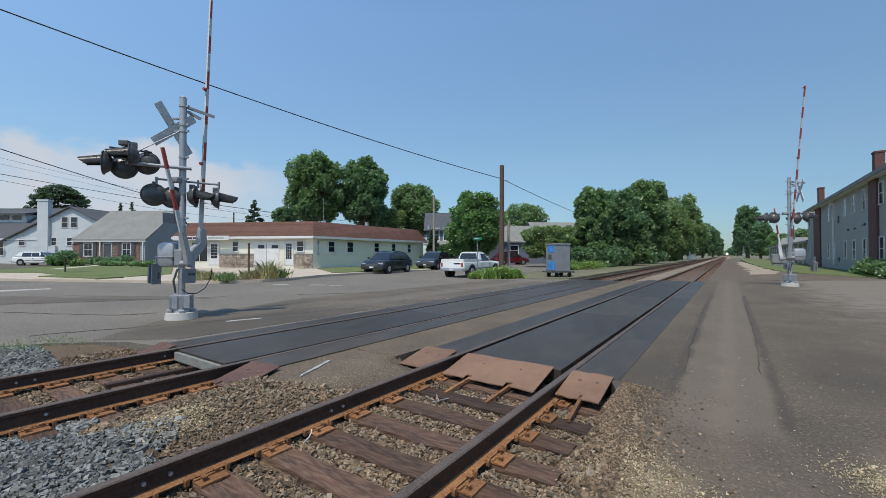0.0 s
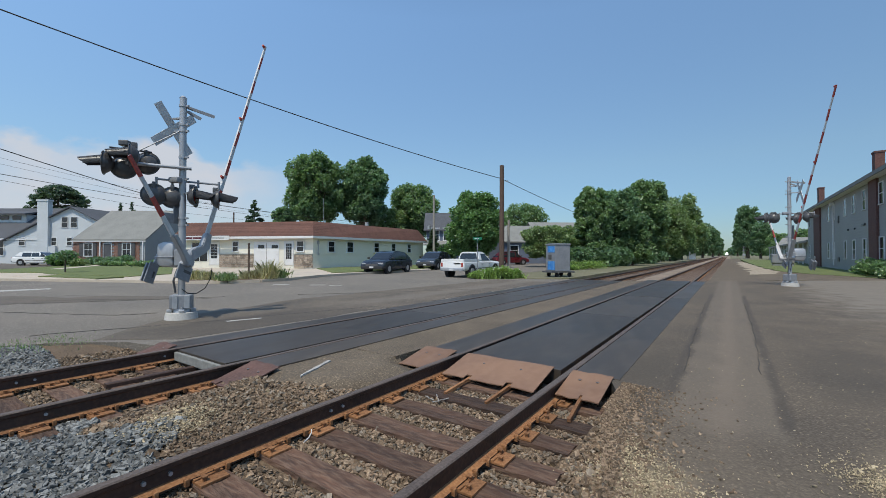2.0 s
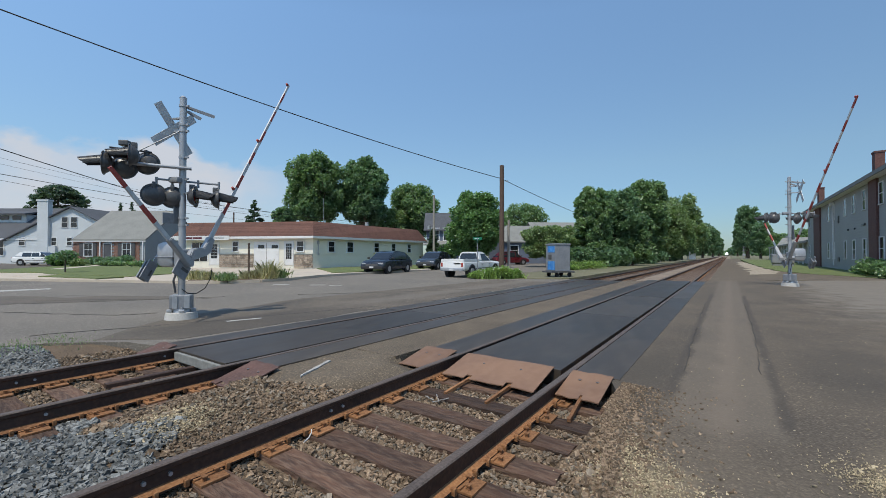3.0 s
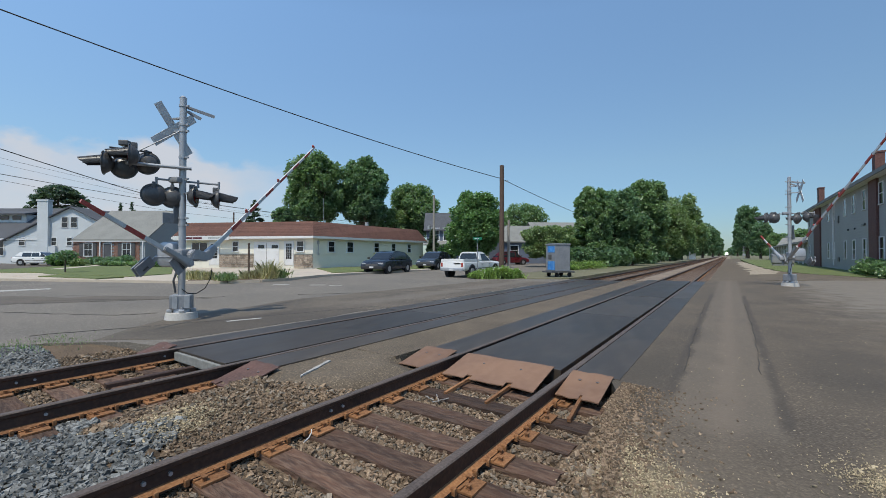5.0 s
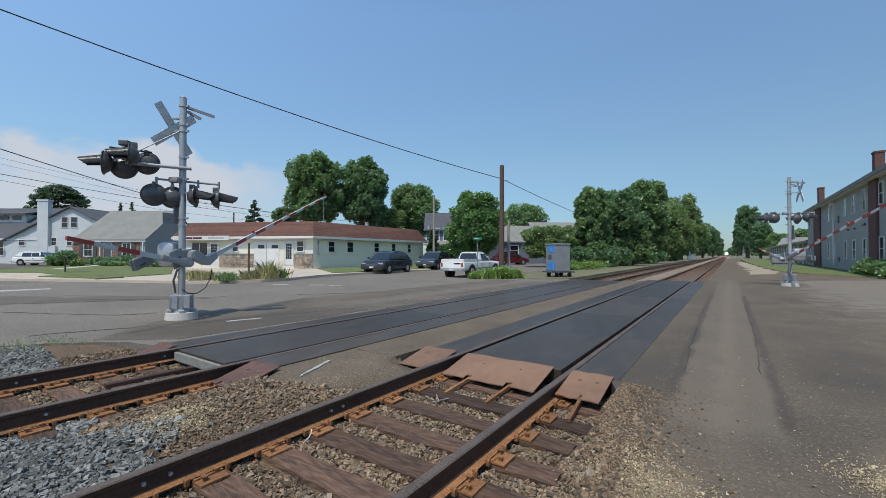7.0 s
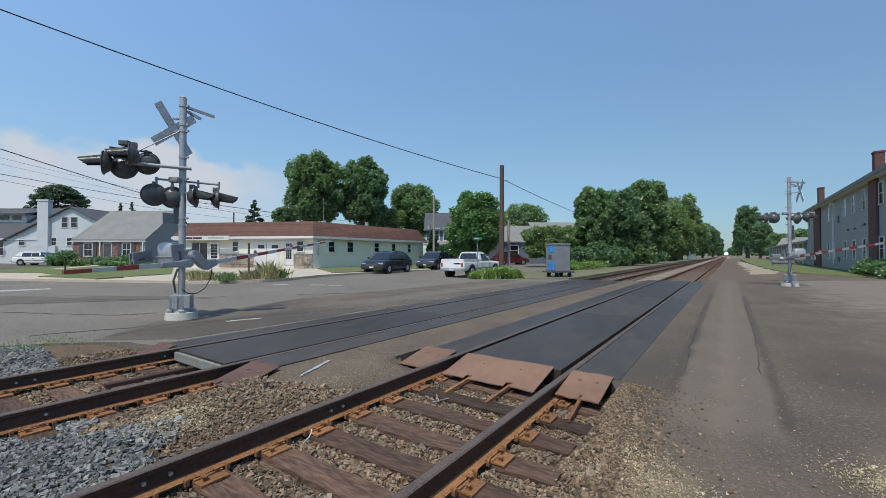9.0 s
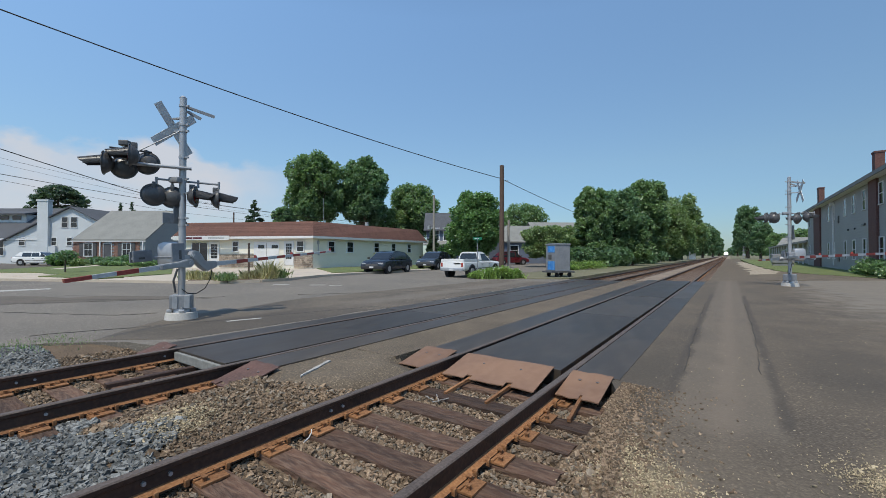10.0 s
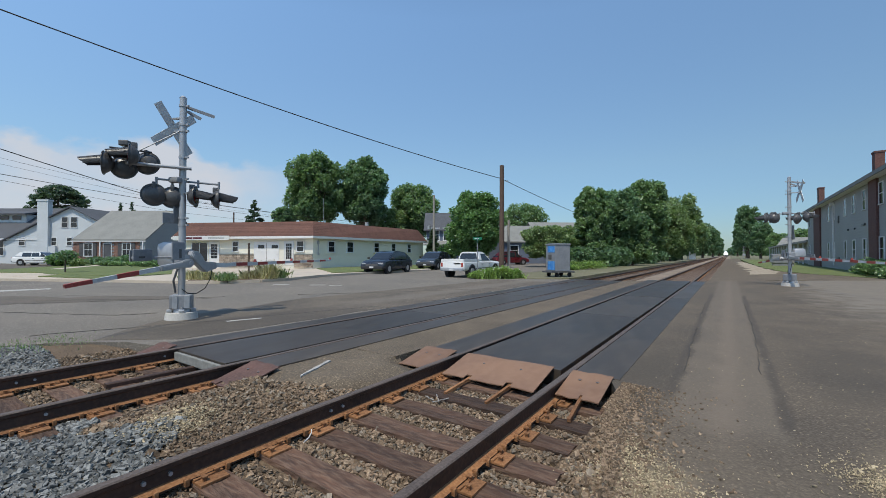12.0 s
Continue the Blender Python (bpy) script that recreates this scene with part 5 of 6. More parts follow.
low_building()
bm = bmesh.new()
box(bm, -1.1, 1.1, -0.9, 0.9, 0.25, 1.35, bevel=0.12)
box(bm, -1.0, 1.0, -0.8, 0.8, -0.05, 0.25)
box(bm, -1.14, 1.14, -0.94, 0.94, 1.3, 1.42, bevel=0.04)
solid("utility_tank", bm, GALV_DULL, at(7.7, 66, 0, 0), "pale grey steel utility box on the lawn", "utility box")
street_house(pose(101, 112, 0, 0, 0, 30), 9, 8, 3.6, 6.2, SIDING_GREY, ROOF_GREY, "grey gabled house among trees", "y", ((1.5, 1.0, 1.2, 1.4), (5.5, 1.0, 1.2, 1.4)))


# ---------- trees and shrubs ----------
def tree(x, y, h, r, seed, leaf, label, n=7000, leaf_size=0.34, low=0.28, clumps=16, squash=1.0, z0=0.0, spread=0.70):
    rng = np.random.default_rng(seed)
    t = thing("tree", pose(x, y, z0), label, "tree", "broadleaf trees")
    zc = h * (low + (1 - low) / 2)
    rz = h * (1 - low) / 2
    blobs = [(0, 0, zc, r * 0.66, r * 0.66, rz * 0.74)]
    clumps = int(clumps * 3.4)
    for i in range(clumps):
        a = 2 * math.pi * i * 0.381966 + rng.uniform(-.3, .3)
        u = -0.85 + 1.75 * (i + 0.5) / clumps
        rr = math.sqrt(max(0.05, 1 - u * u)) * r * spread * rng.uniform(0.72, 1.28)
        s = rng.uniform(0.12, 0.30)
        blobs.append((rr * math.cos(a), rr * math.sin(a), zc + u * rz * 0.82, r * s, r * s, min(rz, r) * s * squash))
    pts = crown_points(blobs, int(n * 3.0), rng)
    pts = pts[pts[:, 2] > 0.25]
    cr = new("crown", faces_mesh("crown", leaf_cards(pts, leaf_size * 0.62, rng), 4, leaf))
    cr.parent = t
    bm = bmesh.new()
    tr = max(0.09, h * 0.026)
    prev = Vector((0, 0, -0.1))
    for k in range(4):
        nxt = Vector((rng.uniform(-.12, .12) * r * .3, rng.uniform(-.12, .12) * r * .3, zc * (k + 1) / 3.4))
        cyl(bm, prev, nxt, tr * (1 - k * 0.2) * (1.35 if k == 0 else 1), tr * (0.8 - k * 0.18), 9)
        prev = nxt
    for bl in blobs[1:]:
        st = Vector((0, 0, zc * rng.uniform(0.45, 1.0)))
        cyl(bm, st, Vector(bl[:3]), tr * 0.34, tr * 0.10, 6)
    part("trunk", bm, BARK, t, "bark-brown trunk and limbs", smooth=True)
    return t


def px_tree(px, top, hw, Y, seed, leaf, label, **k):
    """Set a tree by its bearing, crown top and width as the camera stands."""
    x = (px - 784) / 727 * Y
    return tree(x, Y, (EYE + (451 - top) / 727 * Y) * 1.07, hw / 727 * Y * 1.03, seed, leaf, label, **k)


px_tree(555, 274, 52, 63, 1, LEAF, "tall leafy green maple behind the shop", n=11000, leaf_size=0.42, clumps=24)
px_tree(643, 282, 46, 66, 2, LEAF_DARK, "tall dark green tree behind the shop", n=10000, leaf_size=0.42, clumps=22)
px_tree(735, 330, 48, 74, 3, LEAF, "rounded green tree behind the shop", n=8000, leaf_size=0.42, clumps=20)
px_tree(500, 366, 22, 58, 4, LEAF_DARK, "lower green tree behind the shop", n=4000, leaf_size=0.36)
px_tree(690, 372, 34, 70, 5, LEAF_OLIVE, "low olive-green tree behind the shop", n=4000)
px_tree(841, 339, 50, 43, 6, LEAF_BRIGHT, "full bright green street tree behind the pickup", n=10000, leaf_size=0.30, low=0.06, clumps=24)
px_tree(930, 365, 42, 95, 7, LEAF, "green tree among the far houses", n=4500, leaf_size=0.5)
px_tree(968, 398, 46, 46, 8, LEAF_OLIVE, "spreading olive-green shrub tree by the street", n=6500, leaf_size=0.24, low=0.10, squash=0.8)
px_tree(1010, 400, 26, 50, 28, LEAF_OLIVE, "olive-green shrub by the tracks", n=3500, leaf_size=0.24, low=0.05)
px_tree(1050, 329, 34, 46, 9, LEAF, "tall ragged tree beside the tracks", n=9000, leaf_size=0.30, low=0.02, clumps=24, spread=0.75)
px_tree(1094, 334, 42, 52, 10, LEAF_DARK, "dense dark green tree beside the tracks", n=10000, leaf_size=0.34, low=0.02, clumps=26)
px_tree(1146, 313, 38, 62, 11, LEAF, "tall dark green tree beside the tracks", n=10000, leaf_size=0.38, low=0.02, clumps=24)
px_tree(1120, 400, 34, 52, 12, LEAF, "bushy undergrowth tree beside the tracks", n=5000, leaf_size=0.3, low=0.0)
px_tree(1185, 362, 40, 84, 13, LEAF_OLIVE, "green tree along the line", n=8000, leaf_size=0.45, low=0.0, clumps=20)
px_tree(1205, 346, 38, 108, 14, LEAF_OLIVE, "tall airy green tree along the line", n=6000, leaf_size=0.6, low=0.05, spread=0.8)
px_tree(1222, 392, 30, 132, 15, LEAF, "green tree along the line", n=5000, leaf_size=0.6, low=0.0)
px_tree(1244, 396, 24, 180, 16, LEAF_DARK, "dark green tree along the line", n=4500, leaf_size=0.8, low=0.0)
px_tree(1262, 405, 15, 255, 17, LEAF_DARK, "distant dark tree along the line", n=3500, leaf_size=1.0, low=0.0)
px_tree(1273, 420, 8, 370, 18, LEAF_DARK, "distant dark tree along the line", n=2500, leaf_size=1.2, low=0.0)
px_tree(1324, 362, 24, 165, 19, LEAF_DARK, "tall dark tree across the tracks", n=6000, leaf_size=0.7, low=0.0)
px_tree(1347, 392, 20, 150, 20, LEAF_DARK, "dark tree across the tracks", n=4000, leaf_size=0.7, low=0.0)
px_tree(1306, 408, 8, 330, 21, LEAF_DARK, "distant dark tree across the tracks", n=2500, leaf_size=1.2, low=0.0)
px_tree(1385, 412, 26, 140, 22, LEAF, "green tree behind the low house", n=4000, leaf_size=0.6, low=0.0)
px_tree(1420, 405, 24, 125, 23, LEAF, "green tree behind the low house", n=4000, leaf_size=0.6, low=0.0)


def conifer(px, top, hw, Y, seed, label, flat=False):
    rng = np.random.default_rng(seed)
    x, h, r = (px - 784) / 727 * Y, EYE + (451 - top) / 727 * Y, hw / 727 * Y
    t = thing("conifer", pose(x, Y, 0), label, "tree", "conifers")
    blobs = []
    count = 44 if flat else 26
    for i in range(count):
        u = i / (count - 1)
        if flat:
            rr = r * 0.92 * math.sqrt(u)
            z = h * (0.66 + 0.27 * (1 - u) + 0.10 * math.sin(i * 5.3) * u)
            s = r * (0.30 - 0.08 * u)
        else:
            z, rr = h * (0.15 + 0.82 * u), r * (1 - u) * 0.8
            s = r * (0.34 * (1 - u) + 0.07)
        a = i * 2.4
        blobs.append((rr * math.cos(a), rr * math.sin(a), z, s, s, s * 0.42))
    pts = crown_points(blobs, 6000, rng)
    c = new("crown", faces_mesh("crown", leaf_cards(pts, 0.30, rng, 0.2, 2.4), 4, NEEDLE))
    c.parent = t
    bm = bmesh.new()
    cyl(bm, (0, 0, -0.1), (0, 0, h * 0.97), h * 0.022, h * 0.004, 8)
    for bl in blobs[::2]:
        cyl(bm, (0, 0, bl[2] - 0.2), bl[:3], h * 0.006, h * 0.002, 5)
    part("trunk", bm, BARK, t)


conifer(101, 322, 42, 84, 30, "dark flat-topped pine behind the white house", True)
conifer(212, 358, 17, 92, 31, "dark spruce tip behind the brick house")
conifer(232, 356, 17, 95, 32, "dark spruce tip behind the brick house")
conifer(449, 352, 34, 72, 33, "dark spruce behind the shop")
conifer(766, 405, 12, 50, 34, "small dark evergreen beside the house")


def shrub(x, y, z, rx, ry, h, seed, leaf, label, n=2200, size=0.11, name="shrub"):
    rng = np.random.default_rng(seed)
    s = thing(name, pose(x, y, z), label, "shrub", "shrubs")
    blobs = [(rng.uniform(-.55, .55) * rx, rng.uniform(-.5, .5) * ry, h * rng.uniform(0.35, 0.65), rx * 0.5, ry * 0.55, h * 0.42) for i in range(8)]
    pts = crown_points(blobs, n, rng)
    pts = pts[pts[:, 2] > 0.01]
    c = new("foliage", faces_mesh("foliage", leaf_cards(pts, size, rng), 4, leaf))
    c.parent = s
    bm = bmesh.new()
    for i in range(4):
        a = i * 1.6
        cyl(bm, (0, 0, -0.05), (rx * .4 * math.cos(a), ry * .4 * math.sin(a), h * 0.6), 0.03, 0.012, 6)
    part("stem", bm, BARK, s)
    return s


shrub(-37.8, 47.8, 0.15, 1.7, 0.9, 1.15, 50, LEAF_DARK, "clipped dark green hedge before the brick house", 2600, 0.14)
shrub(-41.0, 48.2, 0.15, 1.3, 0.8, 1.0, 51, LEAF_DARK, "dark green shrub before the brick house", 2000, 0.14)
shrub(-35.2, 44.6, 0.15, 2.4, 0.9, 0.5, 52, LEAF, "low green hedge before the brick house", 3000, 0.14)
shrub(-40.5, 43.4, 0.15, 1.2, 0.9, 1.25, 53, LEAF_BRIGHT, "rounded green shrub by the driveway", 2600, 0.15)
shrub(-38.4, 43.2, 0.15, 1.2, 0.8, 0.75, 54, LEAF_OLIVE, "olive-green shrub by the driveway", 1800, 0.14)
shrub(-28.6, 40.5, 0.15, 3.4, 0.9, 0.7, 57, LEAF, "low green hedge along the lawn", 3000, 0.13)
shrub(4.5, 60, 0.0, 2.0, 1.2, 2.6, 55, LEAF_OLIVE, "yellow-green shrub beside the far house", 2200, 0.2)
shrub(0.2, 47.5, 0.0, 1.2, 1.0, 2.6, 56, LEAF_BRIGHT, "leafy shrub beside the shop corner", 2000, 0.18)
for i in range(4):
    p = at(10.0, 33.5 + i * 2.1).translation
    shrub(p.x, p.y, 0.0, 1.3, 0.8, 0.85 + 0.12 * (i % 3), 60 + i, LEAF, "dark green hedge along the grey building", 2000, 0.12)
for i, (px, Y) in enumerate(((1140, 60), (1100, 49), (1062, 44.5), (1165, 75), (1190, 92), (1030, 44))):
    shrub((px - 784) / 727 * Y, Y, 0, 2.2, 1.5, 2.2, 80 + i, LEAF_DARK, "dense undergrowth at the foot of the trees", 2600, 0.24)


def tuft(x, y, z, r, h, n, seed, leaf, label, flowers=False, w=0.022):
    """Upright blades growing from one foot."""
    rng = np.random.default_rng(seed)
    base = np.c_[rng.normal(0, r * 0.45, (n, 2)), np.zeros(n)]
    lean = np.c_[rng.normal(0, 0.35, (n, 2)) * h, np.full(n, h) * rng.uniform(0.45, 1.1, n)]
    side = np.c_[rng.normal(size=(n, 2)), np.zeros(n)]
    side = side / np.linalg.norm(side, axis=1)[:, None] * w
    mid = base + lean * np.array([0.35, 0.35, 0.62])
    q = np.stack([base - side, base + side, mid + side * 0.9, base + lean, mid - side * 0.9], 1).reshape(-1, 3)
    ob = new("weeds" if flowers else "grass_tuft", faces_mesh("tuft", q, 5, leaf))
    ob.matrix_world = pose(x, y, z)
    return tagged(ob, label, "plant", "tufts and weeds", "stuff")


for i, (x, y, r, h, lf) in enumerate(((-9.6, 22.6, 0.55, 1.45, STRAW), (-10.4, 22.4, 0.5, 0.7, STRAW), (-11.2, 21.7, 0.5, 0.6, LEAF_OLIVE), (-12.2, 21.6, 0.5, 0.7, STRAW), (-12.9, 21.9, 0.4, 0.75, STRAW),
                                      (-10.9, 20.9, 0.35, 0.5, LEAF_OLIVE), (-9.2, 23.0, 0.4, 0.8, LEAF_OLIVE), (-13.5, 22.5, 0.5, 0.6, LEAF_OLIVE))):
    tuft(x + 0.65, y - 1.6, 0.13, r, h * 0.66, 320, 100 + i, lf, "dry ornamental grass in the planting bed", w=0.013)
for i, (x, y, rx, h) in enumerate(((1.9, 23.4, 0.55, 0.45), (2.6, 23.3, 0.7, 0.62), (3.3, 23.2, 0.6, 0.72), (4.0, 23.6, 0.5, 0.6), (12.6, 37, 1.6, 0.8), (11.0, 35.5, 1.2, 0.6), (14.2, 39, 1.6, 0.8))):
    wd = shrub(x, y, -0.02, rx, 0.5, h, 120 + i, WEED, "bright green weeds growing at the kerb", 2600, 0.06, "weeds")
    if 2 < x < 5:
        rng = random.Random(i)
        bm = bmesh.new()
        for k in range(9):
            bmesh.ops.create_icosphere(bm, subdivisions=1, radius=0.03, matrix=pose(rng.uniform(-.5, .5), -0.3 + rng.uniform(-.1, .1), h * rng.uniform(0.6, 1.0)))
        tagged(part("blossom", bm, WHITE_SIGN, wd, "small white blossoms"), kind="stuff")
for i, (x, y, h) in enumerate(((2.3, 23.2, 0.45), (2.9, 23.0, 0.75), (3.7, 23.2, 0.6), (4.4, 23.7, 0.35))):
    tuft(x, y, -0.02, 0.45, h, 90, 150 + i, WEED, "tall green weeds at the foot of the pole", True, 0.02)
tuft(-6.2, 6.25, -0.02, 0.75, 0.045, 420, 140, LEAF_OLIVE, "sparse grass at the asphalt's edge", True, 0.004)
plot("planting_bed", [(-12.7, 22.6), (-12.1, 19.5), (-10.3, 19.75), (-9.25, 20.4), (-8.7, 21.6), (-8.9, 23.0), (-10.0, 23.4)], 0.14, DIRT, "dry planting bed with ornamental grasses", "planting bed")
bm = bmesh.new()
cyl(bm, (0, 0, 0), (0, 0, 1.75), 0.045, seg=10)
box(bm, -0.05, 0.05, -0.03, 0.03, 1.72, 1.80, bevel=0.01)
solid("bed_post", bm, WOOD_POLE, pose(-9.75, 20.6, 0.13), "thin dark wooden post in the planting bed", "post")
t = thing("topiary_tree", pose(-25.75, 27.98, 0.1), "small clipped round tree on a thin trunk", "tree")
rng_ = np.random.default_rng(7)
c = new("crown", faces_mesh("crown", leaf_cards(crown_points([(0, 0, 1.2, 0.65, 0.65, 0.33), (0.2, 0, 1.25, 0.45, 0.45, 0.3)], 1800, rng_), 0.09, rng_), 4, LEAF_DARK))
c.parent = t
bm = bmesh.new()
cyl(bm, (0, 0, -0.05), (0, 0, 1.1), 0.05, 0.035, 8)
part("trunk", bm, BARK, t)


# ---------- vehicles ----------
def wheel(car, x, y, r, w):
    bm = bmesh.new()
    s = 1 if x > 0 else -1
    cyl(bm, (-w / 2, 0, 0), (w / 2, 0, 0), r, seg=24)
    bmesh.ops.bevel(bm, geom=[e for e in bm.edges if abs(e.verts[0].co.x - e.verts[1].co.x) < 1e-4], offset=0.035, segments=2, affect='EDGES')
    wh = part("wheel", bm, TYRE, car, "black tyre on a grey rim", m=pose(x, y, r), smooth=True)
    bm = bmesh.new()
    cyl(bm, (s * (w / 2 - 0.02), 0, 0), (s * (w / 2 + 0.006), 0, 0), r * 0.62, r * 0.58, 20)
    for k in range(5):
        a = k * 72
        box(bm, s * w / 2 - 0.005, s * w / 2 + 0.02, -0.03, 0.03, 0.03, r * 0.56, pose(0, 0, 0, a, 0, 0))
    part("rim", bm, ALLOY, wh)


def loft(bm, rings):
    vs_ = [[bm.verts.new(p) for p in r] for r in rings]
    for a, b in zip(vs_, vs_[1:]):
        n = len(a)
        for i in range(n):
            bm.faces.new((a[i], a[(i + 1) % n], b[(i + 1) % n], b[i]))
    bm.faces.new(vs_[0][::-1])
    bm.faces.new(vs_[-1])
    bmesh.ops.recalc_face_normals(bm, faces=bm.faces)


def section(y, w, z0, z1, crown=0.03, r=0.10):
    """A rounded cross-section of a car body at y."""
    h = w / 2
    return [(-h + r, y, z0), (h - r, y, z0), (h, y, z0 + r), (h + 0.01, y, (z0 + z1) / 2), (h - 0.02, y, z1 - r), (h - r - 0.03, y, z1 - 0.01), (0, y, z1 + crown), (-h + r + 0.03, y, z1 - 0.01), (-h + 0.02, y, z1 - r), (-h - 0.01, y, (z0 + z1) / 2), (-h, y, z0 + r)]


def vehicle(m, kind, body_paint, label, category, L=4.6, W=1.86, H=1.68, r=0.36):
    """y is the way it faces; the origin is on the ground under its middle."""
    c = thing(kind, m, label, category, "parked vehicles")
    f, b = L / 2, -L / 2
    belt = 0.62 * H
    pick = kind == "pickup_truck"
    bm = bmesh.new()
    if pick:
        prof = [(b, 0.45, 0.92), (b + 0.05, 0.40, 0.98), (b + 1.75, 0.36, 0.99), (0.05 - 0.35, 0.34, 1.0), (f - 1.35, 0.34, 0.99), (f - 0.12, 0.36, 0.90), (f, 0.45, 0.78)]
    elif kind == "station_wagon":
        prof = [(b, 0.42, 0.86), (b + 0.10, 0.32, 0.95), (b + 1.2, 0.24, 0.98), (f - 1.5, 0.24, 0.92), (f - 0.35, 0.26, 0.76), (f - 0.06, 0.30, 0.66), (f, 0.40, 0.58)]
    else:
        prof = [(b, 0.50, 0.90), (b + 0.08, 0.38, 1.02), (b + 1.2, 0.27, 1.03), (0.0, 0.25, 1.02), (f - 1.1, 0.27, 1.02), (f - 0.5, 0.29, 0.97), (f - 0.16, 0.33, 0.89), (f - 0.03, 0.36, 0.78), (f + 0.02, 0.42, 0.66)]
    loft(bm, [section(y, W - 0.10 * (i in (0, len(prof) - 1)), z0, z1) for i, (y, z0, z1) in enumerate(prof)])
    bd = part("body", bm, body_paint, c, smooth=True)
    if pick:
        g0, g1 = -0.55, 1.05
        cab = [(g0, 0.98), (g0 + 0.12, H - 0.05), (g0 + 0.45, H), (g1 - 0.75, H - 0.01), (g1, 0.99)]
    elif kind == "station_wagon":
        cab = [(b + 0.15, 0.95), (b + 0.65, H - 0.08), (b + 1.1, H), (f - 2.3, H - 0.02), (f - 1.25, 0.92)]
    else:
        cab = [(b + 0.06, 0.98), (b + 0.40, 1.27), (b + 0.85, H - 0.10), (b + 1.8, H), (f - 2.3, H - 0.02), (f - 1.9, H - 0.10), (f - 0.92, 0.98)]
    bm = bmesh.new()
    rings = []
    for y, z in cab:
        ww = W - 0.12 - 0.36 * max(0, (z - belt)) / (H - belt)
        rings.append((y, z, ww))
    va = []
    for s in (-1, 1):
        va.append([bm.verts.new((s * ww / 2, y, z)) for y, z, ww in rings])
    n = len(rings)
    for i in range(n - 1):
        bm.faces.new((va[0][i], va[0][i + 1], va[1][i + 1], va[1][i]))
    bm.faces.new(va[0])
    bm.faces.new(va[1][::-1])
    bm.faces.new((va[0][0], va[1][0], va[1][-1], va[0][-1]))
    bmesh.ops.recalc_face_normals(bm, faces=bm.faces)
    bmesh.ops.bevel(bm, geom=bm.edges[:], offset=0.05, segments=2, affect='EDGES')
    cabin = part("cabin", bm, body_paint, c, smooth=True)
    # glass: sides, screen, rear, laid just proud of the cabin
    zt, zb = H - 0.13, cab[0][1] + 0.03
    y_end = cab[-1][0] - 0.22
    for s in (-1, 1):
        cuts = [(cab[0][0] + 0.35, y_end)] if pick else [(cab[0][0] + 0.85, -0.50), (-0.44, 0.36), (0.42, y_end)]
        if pick:
            cuts = [(g0 + 0.38, y_end)]
        for y0, y1 in cuts:
            bm = bmesh.new()
            def wx(z):
                return s * ((W - 0.12 - 0.36 * max(0, z - belt) / (H - belt)) / 2 + 0.006)
            def front(z, y):
                lim = cab[-1][0] + (cab[-2][0] - cab[-1][0]) * (z - zb) / (H - zb) - 0.14
                return min(y, lim)
            def back(z, y):
                lim = cab[0][0] + (cab[1][0] - cab[0][0]) * (z - zb) / (H - zb) + 0.14
                return max(y, lim)
            q = [(wx(zb), back(zb, y0), zb), (wx(zb), front(zb, y1), zb), (wx(zt), front(zt, y1), zt), (wx(zt), back(zt, y0), zt)]
            if q[2][1] - q[3][1] < 0.05:
                q[2] = (wx(zt), q[3][1] + 0.05, zt)
            prism_v = [bm.verts.new(p) for p in q] + [bm.verts.new((p[0] - s * 0.03, p[1], p[2])) for p in q]
            for fi in ((0, 1, 2, 3), (7, 6, 5, 4), (0, 4, 5, 1), (1, 5, 6, 2), (2, 6, 7, 3), (3, 7, 4, 0)):
                bm.faces.new([prism_v[k] for k in fi])
            bmesh.ops.recalc_face_normals(bm, faces=bm.faces)
            part("side_window", bm, GLASS, cabin)
    for (ya, za), (yb, zb2), nm in ((cab[-1], cab[-2], "windscreen"), (cab[0], cab[1], "rear_window")):
        bm = bmesh.new()
        d = 1 if nm == "windscreen" else -1
        lo, hi = 0.12, 0.88
        p = lambda t: (ya + (yb - ya) * t + d * 0.012, za + (zb2 - za) * t + 0.012)
        q = []
        for t in (lo, hi):
            yy, zz = p(t)
            ww = W - 0.12 - 0.36 * max(0, zz - belt) / (H - belt) - 0.22
            q += [(-ww / 2, yy, zz), (ww / 2, yy, zz)]
        v = [bm.verts.new(a) for a in (q[0], q[1], q[3], q[2])] + [bm.verts.new((a[0], a[1] - d * 0.03, a[2] - 0.02)) for a in (q[0], q[1], q[3], q[2])]
        for fi in ((0, 1, 2, 3), (7, 6, 5, 4), (0, 4, 5, 1), (1, 5, 6, 2), (2, 6, 7, 3), (3, 7, 4, 0)):
            bm.faces.new([v[k] for k in fi])
        bmesh.ops.recalc_face_normals(bm, faces=bm.faces)
        part(nm, bm, GLASS, cabin)
    wb = L * 0.295
    for x in (-W / 2 + 0.10, W / 2 - 0.10):
        for y in (-wb - 0.05, wb + 0.08):
            wheel(c, x, y, r, 0.23)
            bm = bmesh.new()
            s = 1 if x > 0 else -1
            cyl(bm, (s * (W / 2 - 0.24), y, r), (s * (W / 2 + 0.012), y, r), r + 0.07, seg=24)
            part("wheel_arch", bm, PLASTIC, bd)
    bm = bmesh.new()
    box(bm, -W / 2 + 0.06, W / 2 - 0.06, f - 0.12, f + 0.05, 0.34, 0.55, bevel=0.04)
    part("front_bumper", bm, PLASTIC, bd)
    bm = bmesh.new()
    box(bm, -W / 2 + 0.06, W / 2 - 0.06, b - 0.06, b + 0.12, 0.38, 0.58, bevel=0.04)
    part("rear_bumper", bm, GALV if pick else PLASTIC, bd)
    bm = bmesh.new()
